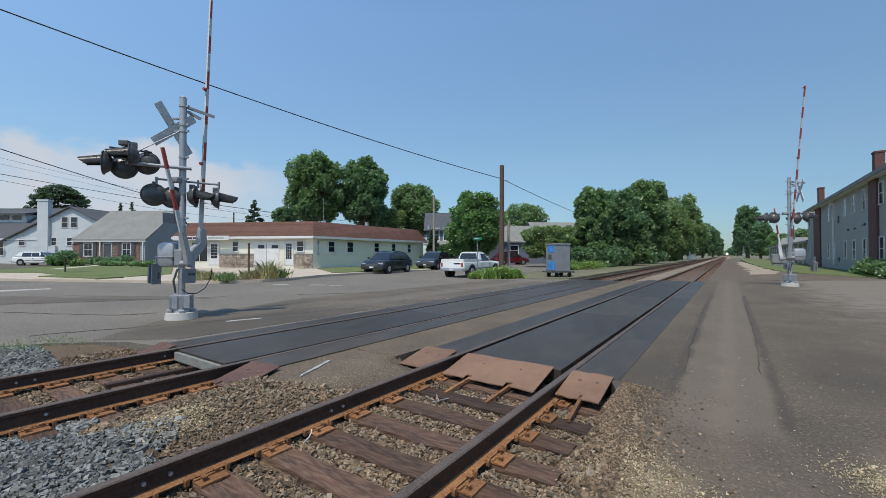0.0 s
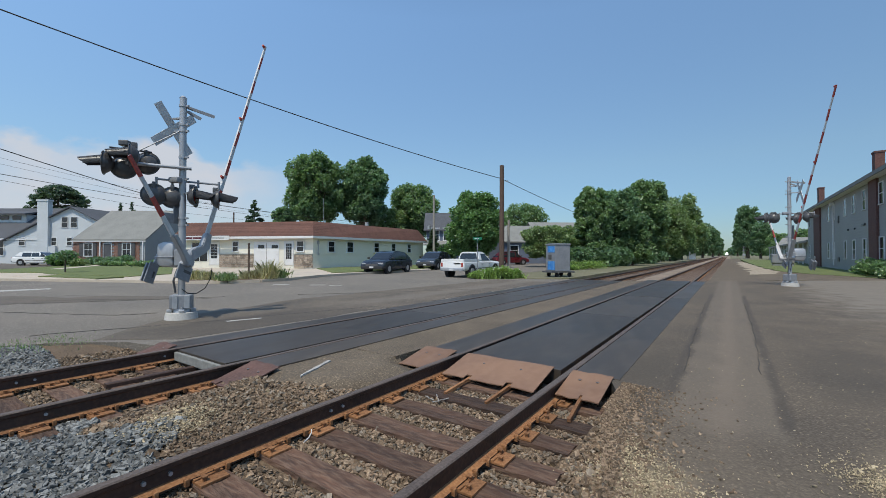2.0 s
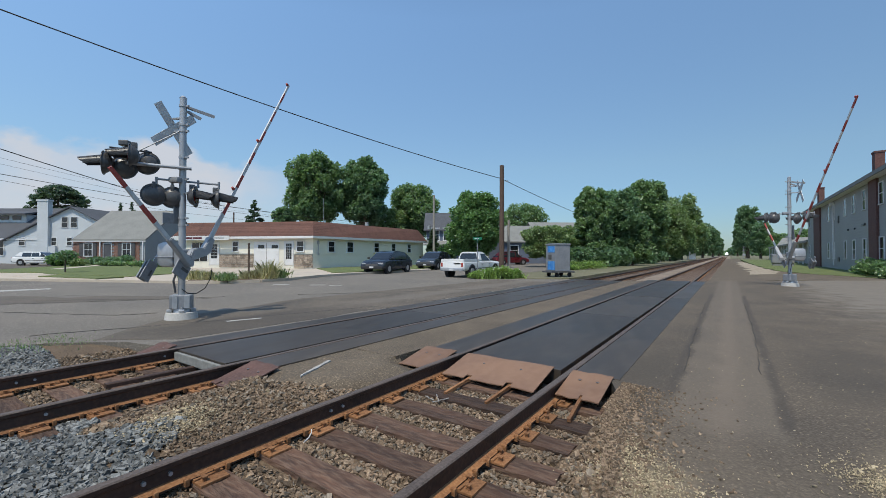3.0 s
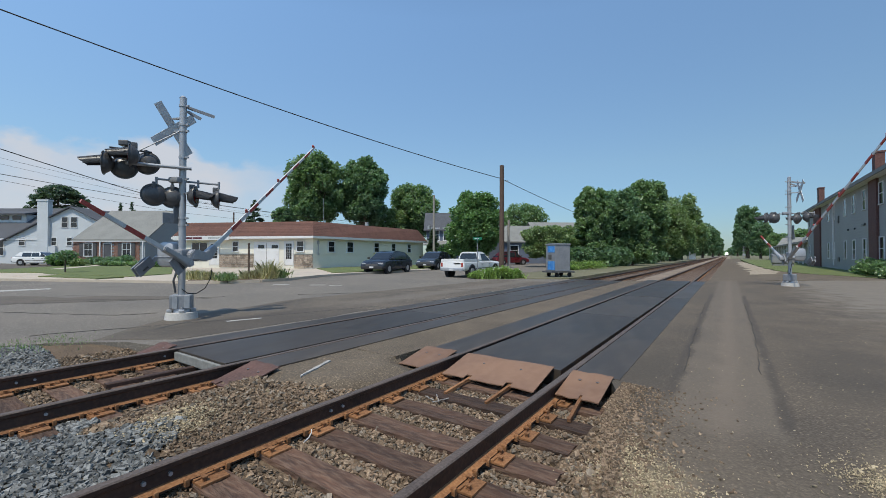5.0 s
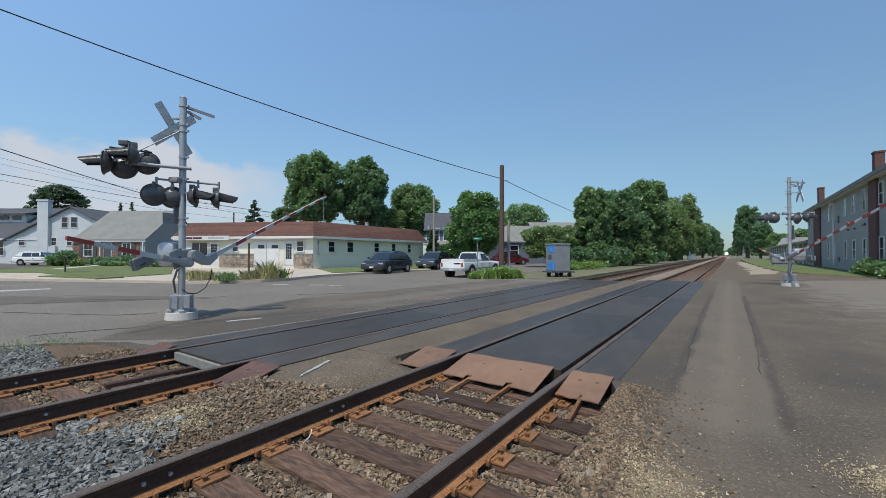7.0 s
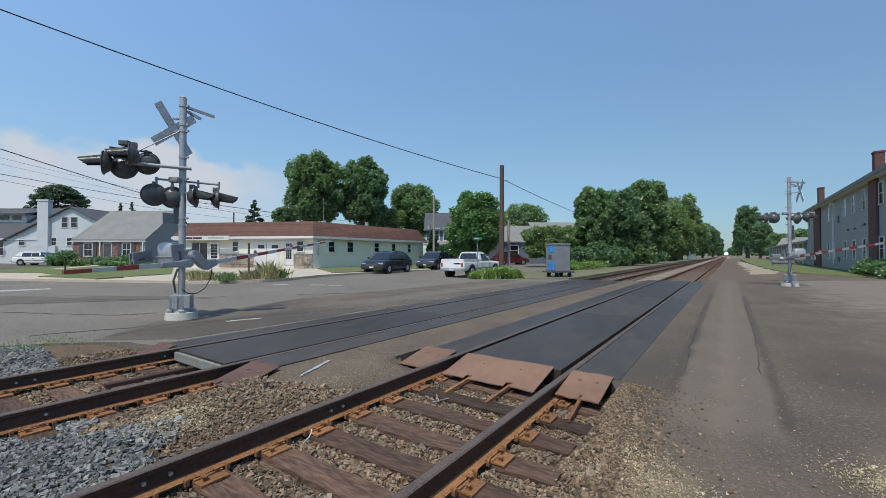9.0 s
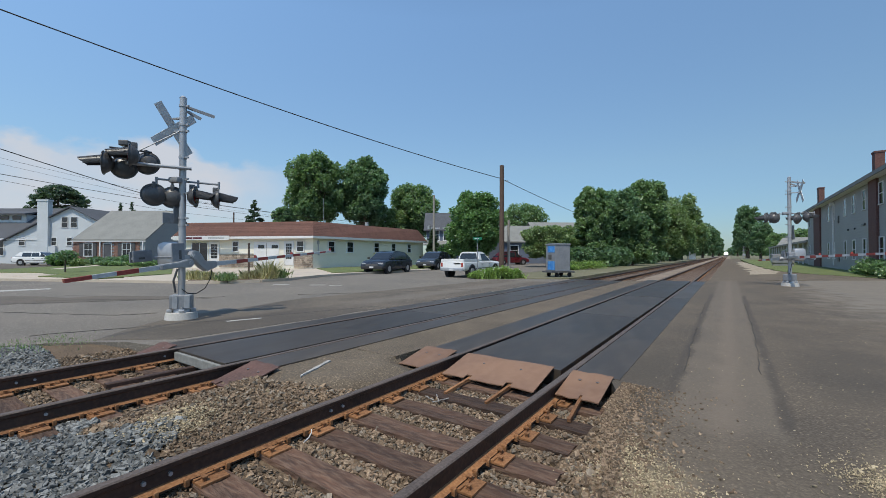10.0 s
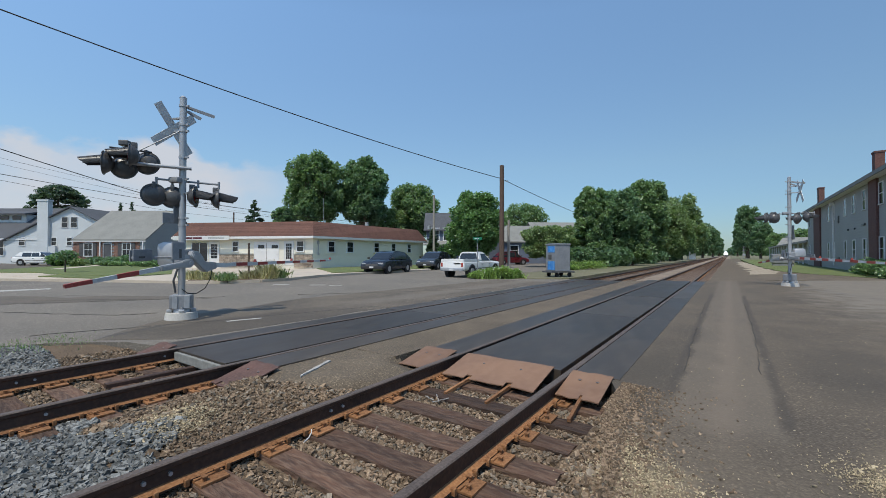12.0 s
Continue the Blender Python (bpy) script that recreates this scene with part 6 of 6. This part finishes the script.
    box(bm, -0.5, 0.5, f - 0.05, f + 0.03, 0.56, 0.72, bevel=0.02)
    part("grille", bm, BLACK, bd)
    for s in (-1, 1):
        bm = bmesh.new()
        box(bm, s * (W / 2 - 0.26) - 0.17, s * (W / 2 - 0.26) + 0.17, f - 0.14, f + 0.005, 0.66, 0.78, bevel=0.03)
        part("headlight", bm, ALLOY, bd, "clear headlight")
        bm = bmesh.new()
        box(bm, s * (W / 2 - 0.14) - 0.07, s * (W / 2 - 0.14) + 0.07, b - 0.02, b + 0.1, 0.64, 0.88, bevel=0.02)
        part("tail_light", bm, RED, bd, "red tail light")
        bm = bmesh.new()
        box(bm, s * (W / 2 + 0.10) - 0.09, s * (W / 2 + 0.10) + 0.09, cab[-1][0] - 0.35, cab[-1][0] - 0.25, belt + 0.02, belt + 0.16, bevel=0.03)
        part("mirror", bm, PLASTIC, bd)
        bm = bmesh.new()
        box(bm, s * (W / 2) - 0.012, s * (W / 2) + 0.012, -wb + 0.4, wb - 0.35, 0.50, 0.56)
        part("side_trim", bm, PLASTIC, bd)
        for y in (-0.32, 0.62):
            bm = bmesh.new()
            box(bm, s * (W / 2) - 0.02, s * (W / 2) + 0.022, y, y + 0.16, belt - 0.20, belt - 0.165)
            part("door_handle", bm, PLASTIC, bd)
    for yy, d in ((f + 0.055, 1), (b - 0.066, -1)):
        bm = bmesh.new()
        box(bm, -0.16, 0.16, yy - 0.004, yy + 0.004, 0.42, 0.53)
        part("number_plate", bm, WHITE_SIGN, bd)
    if pick:
        bm = bmesh.new()
        for x0, x1, y0, y1 in ((-W / 2 + 0.05, -W / 2 + 0.13, b + 0.05, g0), (W / 2 - 0.13, W / 2 - 0.05, b + 0.05, g0), (-W / 2 + 0.08, W / 2 - 0.08, b + 0.01, b + 0.08)):
            box(bm, x0, x1, y0, y1, 0.85, 1.10, bevel=0.012)
        part("bed_side", bm, body_paint, bd)
        bm = bmesh.new()
        box(bm, 0.15, 0.62, b - 0.012, b + 0.0, 0.80, 0.87)
        part("badge_bar", bm, PLASTIC, bd)
    return c


NAVY = paint("navy_car_paint", (0.012, 0.016, 0.026))
SLATE = paint("slate_car_paint", (0.03, 0.04, 0.055))
CARWHITE = paint("white_car_paint", (0.72, 0.72, 0.70), 0.35)
CARRED = paint("maroon_car_paint", (0.11, 0.012, 0.018))
vehicle(pose(-4.15, 31.0, -0.014, 0, 0, 158), "suv", NAVY, "parked dark navy SUV at the kerb", "car", 4.6, 1.86, 1.64)
vehicle(pose(-0.75, 38.5, -0.014, 0, 0, 158), "suv", SLATE, "parked slate-grey SUV at the kerb", "car", 4.6, 1.84, 1.68)
vehicle(at(-11.25, 22.7, -0.014, 0), "pickup_truck", CARWHITE, "parked white pickup truck with an open bed", "pickup truck", 4.8, 1.72, 1.55)
vehicle(pose(9.2, 56, -0.014, 0, 0, -75), "minivan", CARRED, "parked dark red minivan up the street", "car", 4.7, 1.86, 1.80)
vehicle(pose(-44.3, 45.4, 0.165, 0, 0, -84), "station_wagon", CARWHITE, "white station wagon parked in the driveway", "car", 4.8, 1.84, 1.52, 0.33)


# ---------- street furniture ----------
pl = thing("utility_pole", pose(3.42, 23.9, 0), "bare brown wooden pole beside the street", "pole")
bm = bmesh.new()
cyl(bm, (0, 0, -0.2), (0.02, 0, 6.55), 0.155, 0.125, 14)
part("pole", bm, WOOD_POLE, pl, smooth=True)
bm = bmesh.new()
cyl(bm, (0.12, 0, 5.6), (0.34, 0.05, 5.64), 0.01, seg=6)
cyl(bm, (0.34, 0.05, 5.6), (0.34, 0.05, 5.72), 0.025, seg=8)
part("bracket", bm, GALV, pl)
pl = thing("utility_pole", pose(-1.0, 45.2, 0), "thin grey wooden pole before the blue house", "pole")
bm = bmesh.new()
cyl(bm, (0, 0, -0.2), (0, 0, 7.9), 0.15, 0.11, 12)
part("pole", bm, WOOD_GREY, pl, smooth=True)
pl = thing("utility_pole", pose(6.9, 43.0, 0), "tall pale pole behind the brown one", "pole")
bm = bmesh.new()
cyl(bm, (0, 0, -0.2), (0, 0, 5.0), 0.16, 0.13, 12)
part("pole", bm, WOOD_GREY, pl, smooth=True)
pl = thing("utility_pole", pose(-36, 70.5, 0), "dark pole top behind the shop", "pole")
bm = bmesh.new()
cyl(bm, (0, 0, -0.2), (0, 0, 8.6), 0.15, 0.11, 10)
part("pole", bm, WOOD_POLE, pl, smooth=True)

ss = thing("street_sign", pose(1.98, 23.6, 0), "green street-name sign on a thin steel post", "street sign")
bm = bmesh.new()
cyl(bm, (0, 0, -0.1), (0, 0, 2.28), 0.03, seg=10)
part("post", bm, GALV_DULL, ss)
bm = bmesh.new()
box(bm, -0.24, 0.26, -0.012, 0.012, 2.18, 2.36, bevel=0.004)
bl = part("sign_blade", bm, SIGN_GREEN, ss, "green sign blade")
bm = bmesh.new()
box(bm, -0.17, 0.10, -0.016, -0.012, 2.24, 2.30)
part("lettering_bar", bm, WHITE_SIGN, bl)
bm = bmesh.new()
box(bm, -0.012, 0.012, -0.3, 0.26, 2.00, 2.16)
part("sign_blade", bm, SIGN_GREEN, ss)

cb = thing("equipment_cabinet", pose(7.12, 25.2, 0, 0, 0, 20), "grey steel equipment cabinet with blue posters on a low trolley", "cabinet")
bm = bmesh.new()
box(bm, -0.60, 0.46, -0.48, 0.48, 0.36, 1.96, bevel=0.015)
bd = part("body", bm, GALV_DULL, cb)
bm = bmesh.new()
box(bm, -0.64, 0.50, -0.52, 0.52, 1.95, 2.02, bevel=0.01)
part("lid", bm, GALV, cb)
for x, z0, z1 in ((-0.40, 0.42, 0.95), (-0.40, 1.48, 1.86)):
    bm = bmesh.new()
    box(bm, -0.612, -0.602, -0.42, 0.30, z0, z1)
    part("poster", bm, BLUE, cb, "blue printed poster")
bm = bmesh.new()
box(bm, -0.614, -0.602, -0.1, 0.22, 1.06, 1.34, bevel=0.004)
part("emblem", bm, BLACK, cb)
bm = bmesh.new()
box(bm, -0.85, 0.75, -0.55, 0.55, 0.26, 0.34, bevel=0.01)
part("trolley_deck", bm, BLACK, cb)
for x in (-0.45, 0.45):
    for y in (-0.42, 0.42):
        bm = bmesh.new()
        cyl(bm, (x, y - 0.04, 0.13), (x, y + 0.04, 0.13), 0.13, seg=16)
        part("trolley_wheel", bm, TYRE, cb)


def cable(pts, r, label, sags):
    """One continuous hanging cable through the points."""
    fine = []
    for (a, b), sag in zip(zip(pts, pts[1:]), sags):
        a, b = Vector(a), Vector(b)
        for i in range(20):
            t = i / 20
            fine.append(a.lerp(b, t) - Vector((0, 0, 4 * sag * t * (1 - t))))
    fine.append(Vector(pts[-1]))
    bm = bmesh.new()
    rings = []
    for k, p in enumerate(fine):
        d = (fine[min(k + 1, len(fine) - 1)] - fine[max(k - 1, 0)]).normalized()
        u = d.cross(Vector((0, 0, 1))).normalized()
        v = d.cross(u)
        rings.append([tuple(p + (u * math.cos(q * math.pi / 3) + v * math.sin(q * math.pi / 3)) * r) for q in range(6)])
    loft(bm, rings)
    return solid("overhead_cable", bm, WIRE, Matrix(), label, "cable", group="overhead cables")


def ray_at(px, py, Y):
    return ((px - 784) / 727 * Y, Y, EYE + (451 - py) / 727 * Y)


cable([ray_at(-200, -59, 9.5), ray_at(888, 316, 23.9), ray_at(1040, 384, 45)], 0.018, "black overhead cable strung to the wooden pole", (0.27, 0.12))
cable([ray_at(-120, 225, 20), ray_at(262, 346, 34), ray_at(640, 394, 66)], 0.026, "black overhead cable along the street", (0.05, 0.15))
cable([ray_at(-120, 286, 22), ray_at(300, 360, 38), ray_at(640, 402, 70)], 0.018, "thin overhead cable along the street", (0.05, 0.15))
cable([ray_at(-120, 250, 26), ray_at(300, 348, 44), ray_at(640, 398, 78)], 0.010, "thin overhead cable along the street", (0.1, 0.2))
cable([ray_at(-120, 262, 30), ray_at(300, 356, 48), ray_at(640, 400, 82)], 0.009, "thin overhead cable along the street", (0.1, 0.2))
cable([ray_at(-120, 296, 24), ray_at(300, 374, 40), ray_at(600, 404, 70)], 0.012, "thin overhead cable along the street", (0.05, 0.15))

# woods that close the view down the line
rng_ = np.random.default_rng(77)
n_ = 9000
u_ = rng_.uniform(-1, 1, n_)
wp = np.c_[u_ * 420, rng_.normal(0, 6, n_), rng_.uniform(0, 1, n_) ** 0.8 * (9 + 3.5 * np.sin(u_ * 37) + 2 * np.sin(u_ * 91))]
woods = new("far_woods", faces_mesh("far_woods", leaf_cards(wp, 3.2, rng_), 4, LEAF_DARK))
woods.matrix_world = TRACK @ pose(0, 760, 0)
tagged(woods, "distant dark woods across the end of the line", "woods", kind="stuff")

# signals and cabinet at the next crossing down the line
for k, (x, y) in enumerate(((-9.2, 160), (7.0, 200))):
    s = thing("crossing_signal", at(x, y, 0, 0), "small distant crossing signal mast with raised gate", "crossing signal", "crossing signals")
    bm = bmesh.new()
    cyl(bm, (0, 0, -0.2), (0, 0, 4.7), 0.10, seg=8)
    part("mast", bm, GALV, s)
    bm = bmesh.new()
    box(bm, -0.6, 0.6, -0.06, 0.06, 4.0, 4.25, pose(0, 0, 0))
    box(bm, -0.7, 0.7, -0.05, 0.05, 2.8, 3.15)
    part("signal_light", bm, BLACK, s)
    bm = bmesh.new()
    box(bm, -0.5, 0.5, -0.3, 0.3, 0.9, 1.7, bevel=0.05)
    part("gate_mechanism", bm, GALV, s)
bm = bmesh.new()
box(bm, -0.9, 0.9, -0.7, 0.7, -0.3, 2.5, bevel=0.04)
box(bm, -1.0, 1.0, -0.8, 0.8, 2.5, 2.62)
solid("signal_cabinet", bm, WHITE, at(-7.3, 152), "white steel signal cabinet beside the line", "cabinet")

# ---------- train far down the near track ----------
train = thing("train", at(0, 640), "silver train far down the line with bright headlights", "train")
bm = bmesh.new()
loft(bm, [[(-1.5 * k, y, 0.9), (1.5 * k, y, 0.9), (1.5 * k, y, 3.0), (1.2 * k, y, 3.9 * q), (-1.2 * k, y, 3.9 * q), (-1.5 * k, y, 3.0)] for y, k, q in ((-0.6, 0.86, 0.94), (0.2, 0.98, 1.0), (25, 1, 1))])
tb = part("body", bm, mat("stainless_steel", (0.55, 0.56, 0.57), (0.48, 0.49, 0.5), 1, 10, 0.4, metal=0.5, bump=0), train, "silver car body")
bm = bmesh.new()
box(bm, -1.4, 1.4, 26, 110, 0.9, 3.8, bevel=0.2)
part("coach", bm, GALV, train, "silver coaches behind")
for x in (-0.8, 0.8):
    bm = bmesh.new()
    box(bm, x - 0.42, x + 0.42, -0.62, -0.55, 2.2, 3.1)
    part("windscreen", bm, GLASS, tb)
HEAD = glow("headlight_glow", (1.0, 0.97, 0.9), 60.0)
for x in (-0.75, 0.0, 0.75):
    bm = bmesh.new()
    z = 3.3 if x == 0 else 1.9
    cyl(bm, (x, -0.74, z), (x, -0.6, z), 0.38, seg=16)
    part("headlight", bm, HEAD, tb, "bright white headlight")
bm = bmesh.new()
box(bm, -1.35, 1.35, 0.2, 109, 0.02, 0.9)
part("underframe", bm, BLACK, train)


bm = bmesh.new()
tube(bm, [(-0.67, 2.26, -0.150), (-0.645, 2.24, -0.165), (-0.63, 2.20, -0.19), (-0.62, 2.14, -0.205)], 0.005)
solid("bond_wire", bm, WHITE_SIGN, TRACK, "short white signal wire hanging from the rail", "wire")


def loose_bar(m, length, w, h, material, name, label, category):
    """A worn bar lying on the ballast, a little bent and rounded."""
    rng = random.Random(int(length * 1000))
    bm = bmesh.new()
    n = 7
    rings = []
    for i in range(n):
        y = length * (i / (n - 1) - 0.5)
        dx, dz = rng.uniform(-.006, .006), rng.uniform(-.004, .004)
        rings.append([(sx * w / 2 + dx, y, z + dz) for sx, z in ((-1, 0), (1, 0), (1, h * 0.8), (0.7, h), (-0.7, h), (-1, h * 0.8))])
    loft(bm, rings)
    return solid(name, bm, material, m, label, category)


loose_bar(at(FAR - 0.08, 2.14, -0.190), 0.95, 0.075, 0.055, RAIL, "loose_timber", "dark weathered timber lying between the rails", "timber")
loose_bar(at(-2.30, 2.08, -0.175, -4), 0.66, 0.05, 0.045, RUST_DARK, "steel_bar", "rusty dark steel bar lying beside the far rail", "steel bar")
for k, (x, y, a, L_) in enumerate(((-0.30, 3.60, 40, 0.26), (-0.22, 3.54, -25, 0.20), (-0.34, 3.50, 75, 0.14))):
    loose_bar(at(x, y, -0.196 + 0.012 * k, a), L_, 0.011, 0.008, WOOD_GREY, "stick", "pale splintered stick on the ballast", "stick")


# ---------- loose stones ----------


def stones(name, n, place, size, material, label, seed, flat=0.55):
    """Many small broken stones joined into one mesh."""
    rng = np.random.default_rng(seed)
    ico = np.array([(x, y, z) for x in (-1, 1) for y in (-1, 1) for z in (-1, 1)], float) * 0.66
    tri = np.array([(0, 1, 3), (0, 3, 2), (4, 6, 7), (4, 7, 5), (0, 4, 5), (0, 5, 1), (2, 3, 7), (2, 7, 6), (0, 2, 6), (0, 6, 4), (1, 5, 7), (1, 7, 3)])
    pos = place(rng, n)
    n = len(pos)
    s = size * rng.lognormal(0, 0.33, n)
    v = ico[None] * (1 + rng.uniform(-0.55, 0.45, (n, 8, 3))) * np.stack([rng.uniform(0.8, 1.5, n), rng.uniform(0.6, 1.0, n), rng.uniform(0.7, 1.1, n) * flat], 1)[:, None, :]
    q = rng.normal(size=(n, 4)) * np.array([1, 0.28, 0.28, 1])
    q /= np.linalg.norm(q, axis=1)[:, None]
    w, x, y, z = q.T
    R = np.stack([np.stack([1 - 2 * (y * y + z * z), 2 * (x * y - z * w), 2 * (x * z + y * w)], 1), np.stack([2 * (x * y + z * w), 1 - 2 * (x * x + z * z), 2 * (y * z - x * w)], 1),
                  np.stack([2 * (x * z - y * w), 2 * (y * z + x * w), 1 - 2 * (x * x + y * y)], 1)], 1)
    v = np.einsum('nij,nkj->nki', R, v) * s[:, None, None] + pos[:, None, :]
    f = (tri[None] + 8 * np.arange(n)[:, None, None]).reshape(-1)
    me = bpy.data.meshes.new(name)
    me.vertices.add(n * 8)
    me.vertices.foreach_set("co", v.astype(np.float32).ravel())
    me.loops.add(len(f))
    me.loops.foreach_set("vertex_index", f.astype(np.int32))
    me.polygons.add(n * 12)
    me.polygons.foreach_set("loop_start", np.arange(0, n * 36, 3, dtype=np.int32))
    me.polygons.foreach_set("loop_total", np.full(n * 12, 3, dtype=np.int32))
    me.polygons.foreach_set("use_smooth", np.zeros(n * 12, dtype=bool))
    me.update(calc_edges=True)
    me.materials.append(material)
    ob = new(name, me)
    ob.matrix_world = TRACK
    return tagged(ob, label, "ballast", kind="stuff")


def on_tie(x, y):
    near = (x > -0.80) & (x < 1.30) & (np.abs(((y + 1.80 + 0.23) % 0.46) - 0.23) < 0.125) & (y < 4.4)
    far = (np.abs(x - FAR) < 1.30) & (np.abs(((y + 1.78 + 0.225) % 0.45) - 0.225) < 0.125) & (y < 2.5)
    return near | far


def lay(x, y, keep, rng, lift=0.0):
    k = keep & ~on_tie(x, y)
    x, y = x[k], y[k]
    z = np.array([bed_z(a, b) for a, b in zip(x, y)]) + rng.uniform(-0.004, 0.018, len(x)) + lift
    return np.c_[x, y, z]


def grey_zone(x, y):
    return ((x > -2.75) & (x < -0.9) & (y < 1.35 + 0.25 * np.sin(x * 7) + 0.25 * (x + 1.8))) | ((x < -4.4) & (y < 1.6)) | ((np.abs(x - FAR) < 0.7) & (y < 0.4))


def brown_place(rng, n):
    x, y = rng.uniform(-5.4, 1.85, n), rng.uniform(-0.1, 4.7, n)
    ok = ~grey_zone(x, y) & ~((x > 1.35) & (y > 4.4 - 1.1 * (x - 1.35))) & ~((x < -0.80) & (x > -2.5) & (y > strip_end(x) + 0.04)) & ~((x < -2.2) & (y > 2.7))
    ok &= ~((x > 1.35) & (rng.uniform(size=n) < (x - 1.35) * 1.7))
    return lay(x, y, ok, rng)


def grey_place(rng, n):
    x, y = rng.uniform(-7.2, -0.9, n), rng.uniform(-0.4, 1.9, n)
    return lay(x, y, grey_zone(x, y), rng, 0.01)


def asphalt_place(rng, n):
    x, y = rng.uniform(1.6, 7.5, n), rng.uniform(0.6, 12, n) ** 1.0
    k = rng.uniform(size=n) < np.clip(1.5 / (0.4 + 0.3 * y), 0, 1)
    return np.c_[x[k], y[k], np.full(k.sum(), -0.009)]


def sand_place(rng, n):
    c = np.array([(1.88, 2.7), (2.06, 2.5), (3.0, 3.5), (3.2, 3.3), (-1.5, 1.62), (1.7, 2.95)])
    k = rng.integers(0, len(c), n)
    p = c[k] + rng.normal(0, 1, (n, 2)) * np.array([0.13, 0.17]) * rng.uniform(0.4, 1.5, (n, 1))
    z = np.where(p[:, 0] > 1.75, -0.008, np.array([bed_z(a, b) for a, b in p]) + 0.036)
    return np.c_[p, z]


def back_place(rng, n):
    x, y = rng.uniform(-5.4, 1.9, n), rng.uniform(-6.8, -0.1, n)
    return lay(x, y, np.ones(n, bool), rng)


stones("ballast_stones", 9000, back_place, 0.019, STONE_BROWN, "loose rust-brown ballast stones along the tracks", 5)
stones("ballast_stones", 62000, brown_place, 0.0172, STONE_BROWN, "loose rust-brown ballast stones between ties and tracks", 1)
stones("ballast_stones", 13000, brown_place, 0.0180, STONE_MIX, "scattered grey stones among the brown ballast", 9)
stones("pebbles", 900, brown_place, 0.0110, STONE_PALE, "scattered pale stones among the brown ballast", 10)
stones("ballast_stones", 36000, grey_place, 0.0182, STONE_GREY, "fresh blue-grey ballast stones beside the tracks", 2)
stones("pebbles", 2600, asphalt_place, 0.0045, STONE_PALE, "small pale pebbles scattered over the asphalt", 3)


def edge_place(rng, n):
    """Ballast kicked out over the asphalt's edge, thinning outwards."""
    y = rng.uniform(0.9, 4.7, n)
    x = np.maximum(1.40, np.interp(y, (0.6, 1.8, 2.6, 3.3, 3.95, 4.75), (2.2, 1.9, 1.7, 1.52, 1.40, 1.28))) - 0.06 + rng.exponential(0.16, n)
    return np.c_[x, y, np.full(n, -0.011)]


def spill_place(rng, n):
    p = np.array((-1.66, 1.62)) + rng.normal(0, 1, (n, 2)) * np.array([0.13, 0.16])
    return np.c_[p, np.array([bed_z(a, b) for a, b in p]) + 0.024]


stones("ballast_stones", 7000, edge_place, 0.0080, STONE_BROWN, "small brown stones strewn over the asphalt's edge", 6)
stones("spilled_pebbles", 700, spill_place, 0.0085, STONE_PALE, "pale yellow stones spilled between the tracks", 8)
stones("spilled_pebbles", 6500, sand_place, 0.0048, STONE_PALE, "pale yellowish gravel spilled in patches", 4)


# ---------- what moves ----------
MAIN_ROWS = [(0.0, 87.3), (0.5, 87.3), (0.75, 84.8), (1.0, 80.6), (1.5, 74.7), (2.0, 68.9), (2.5, 62.9), (3.0, 57.2), (4.0, 46.8), (5.0, 37.6), (5.5, 33.5), (6.0, 29.2), (6.5, 25.2), (7.2, 20.1), (8.0, 13.8), (8.8, 7.9), (9.5, 4.7), (10.5, 2.5), (12.0, 0.4)]
SHORT_ROWS = [(0.0, 74.1), (0.5, 74.1), (0.75, 72), (1.0, 68), (1.5, 61.6), (2.0, 56), (2.5, 50.4), (3.0, 45.2), (4.0, 35.5), (5.0, 26.2), (5.5, 22), (6.0, 18), (6.5, 14.2), (7.2, 9.4), (8.0, 3.6), (8.8, -1.2), (9.5, -4.2), (10.5, -6.2), (12.0, -7.5)]
FAR_ROWS = [(0.0, 78.3), (0.5, 78.3), (0.75, 76.5), (1.0, 73.0), (1.5, 67.0), (2.0, 60.3), (2.5, 54.3), (3.0, 49.0), (4.0, 40.0), (4.8, 33.0), (5.5, 27.5), (6.0, 23.5), (6.5, 18.9), (7.2, 14.2), (8.0, 9.3), (9.0, 4.75), (10.5, 0.5), (12.0, -1.25)]
FAR_SHORT_ROWS = [(t, a - 4) for t, a in FAR_ROWS]


def motions():
    walk(main_a, [(t, pose(*PIVOT_A, a, 0, 0)) for t, a in MAIN_ROWS])
    walk(short_a, [(t, pose(*PIVOT_SHORT, -a, 0, 0)) for t, a in SHORT_ROWS])
    walk(main_b, [(t, pose(*PIVOT_B, a, 0, 0)) for t, a in FAR_ROWS])
    walk(short_b, [(t, pose(*PIVOT_SHORT, -a, 0, 0)) for t, a in FAR_SHORT_ROWS])
    walk(train, [(t, at(0.0, d, 0)) for t, d in ((0.0, 640), (6.0, 520), (12.0, 400))])


motions()
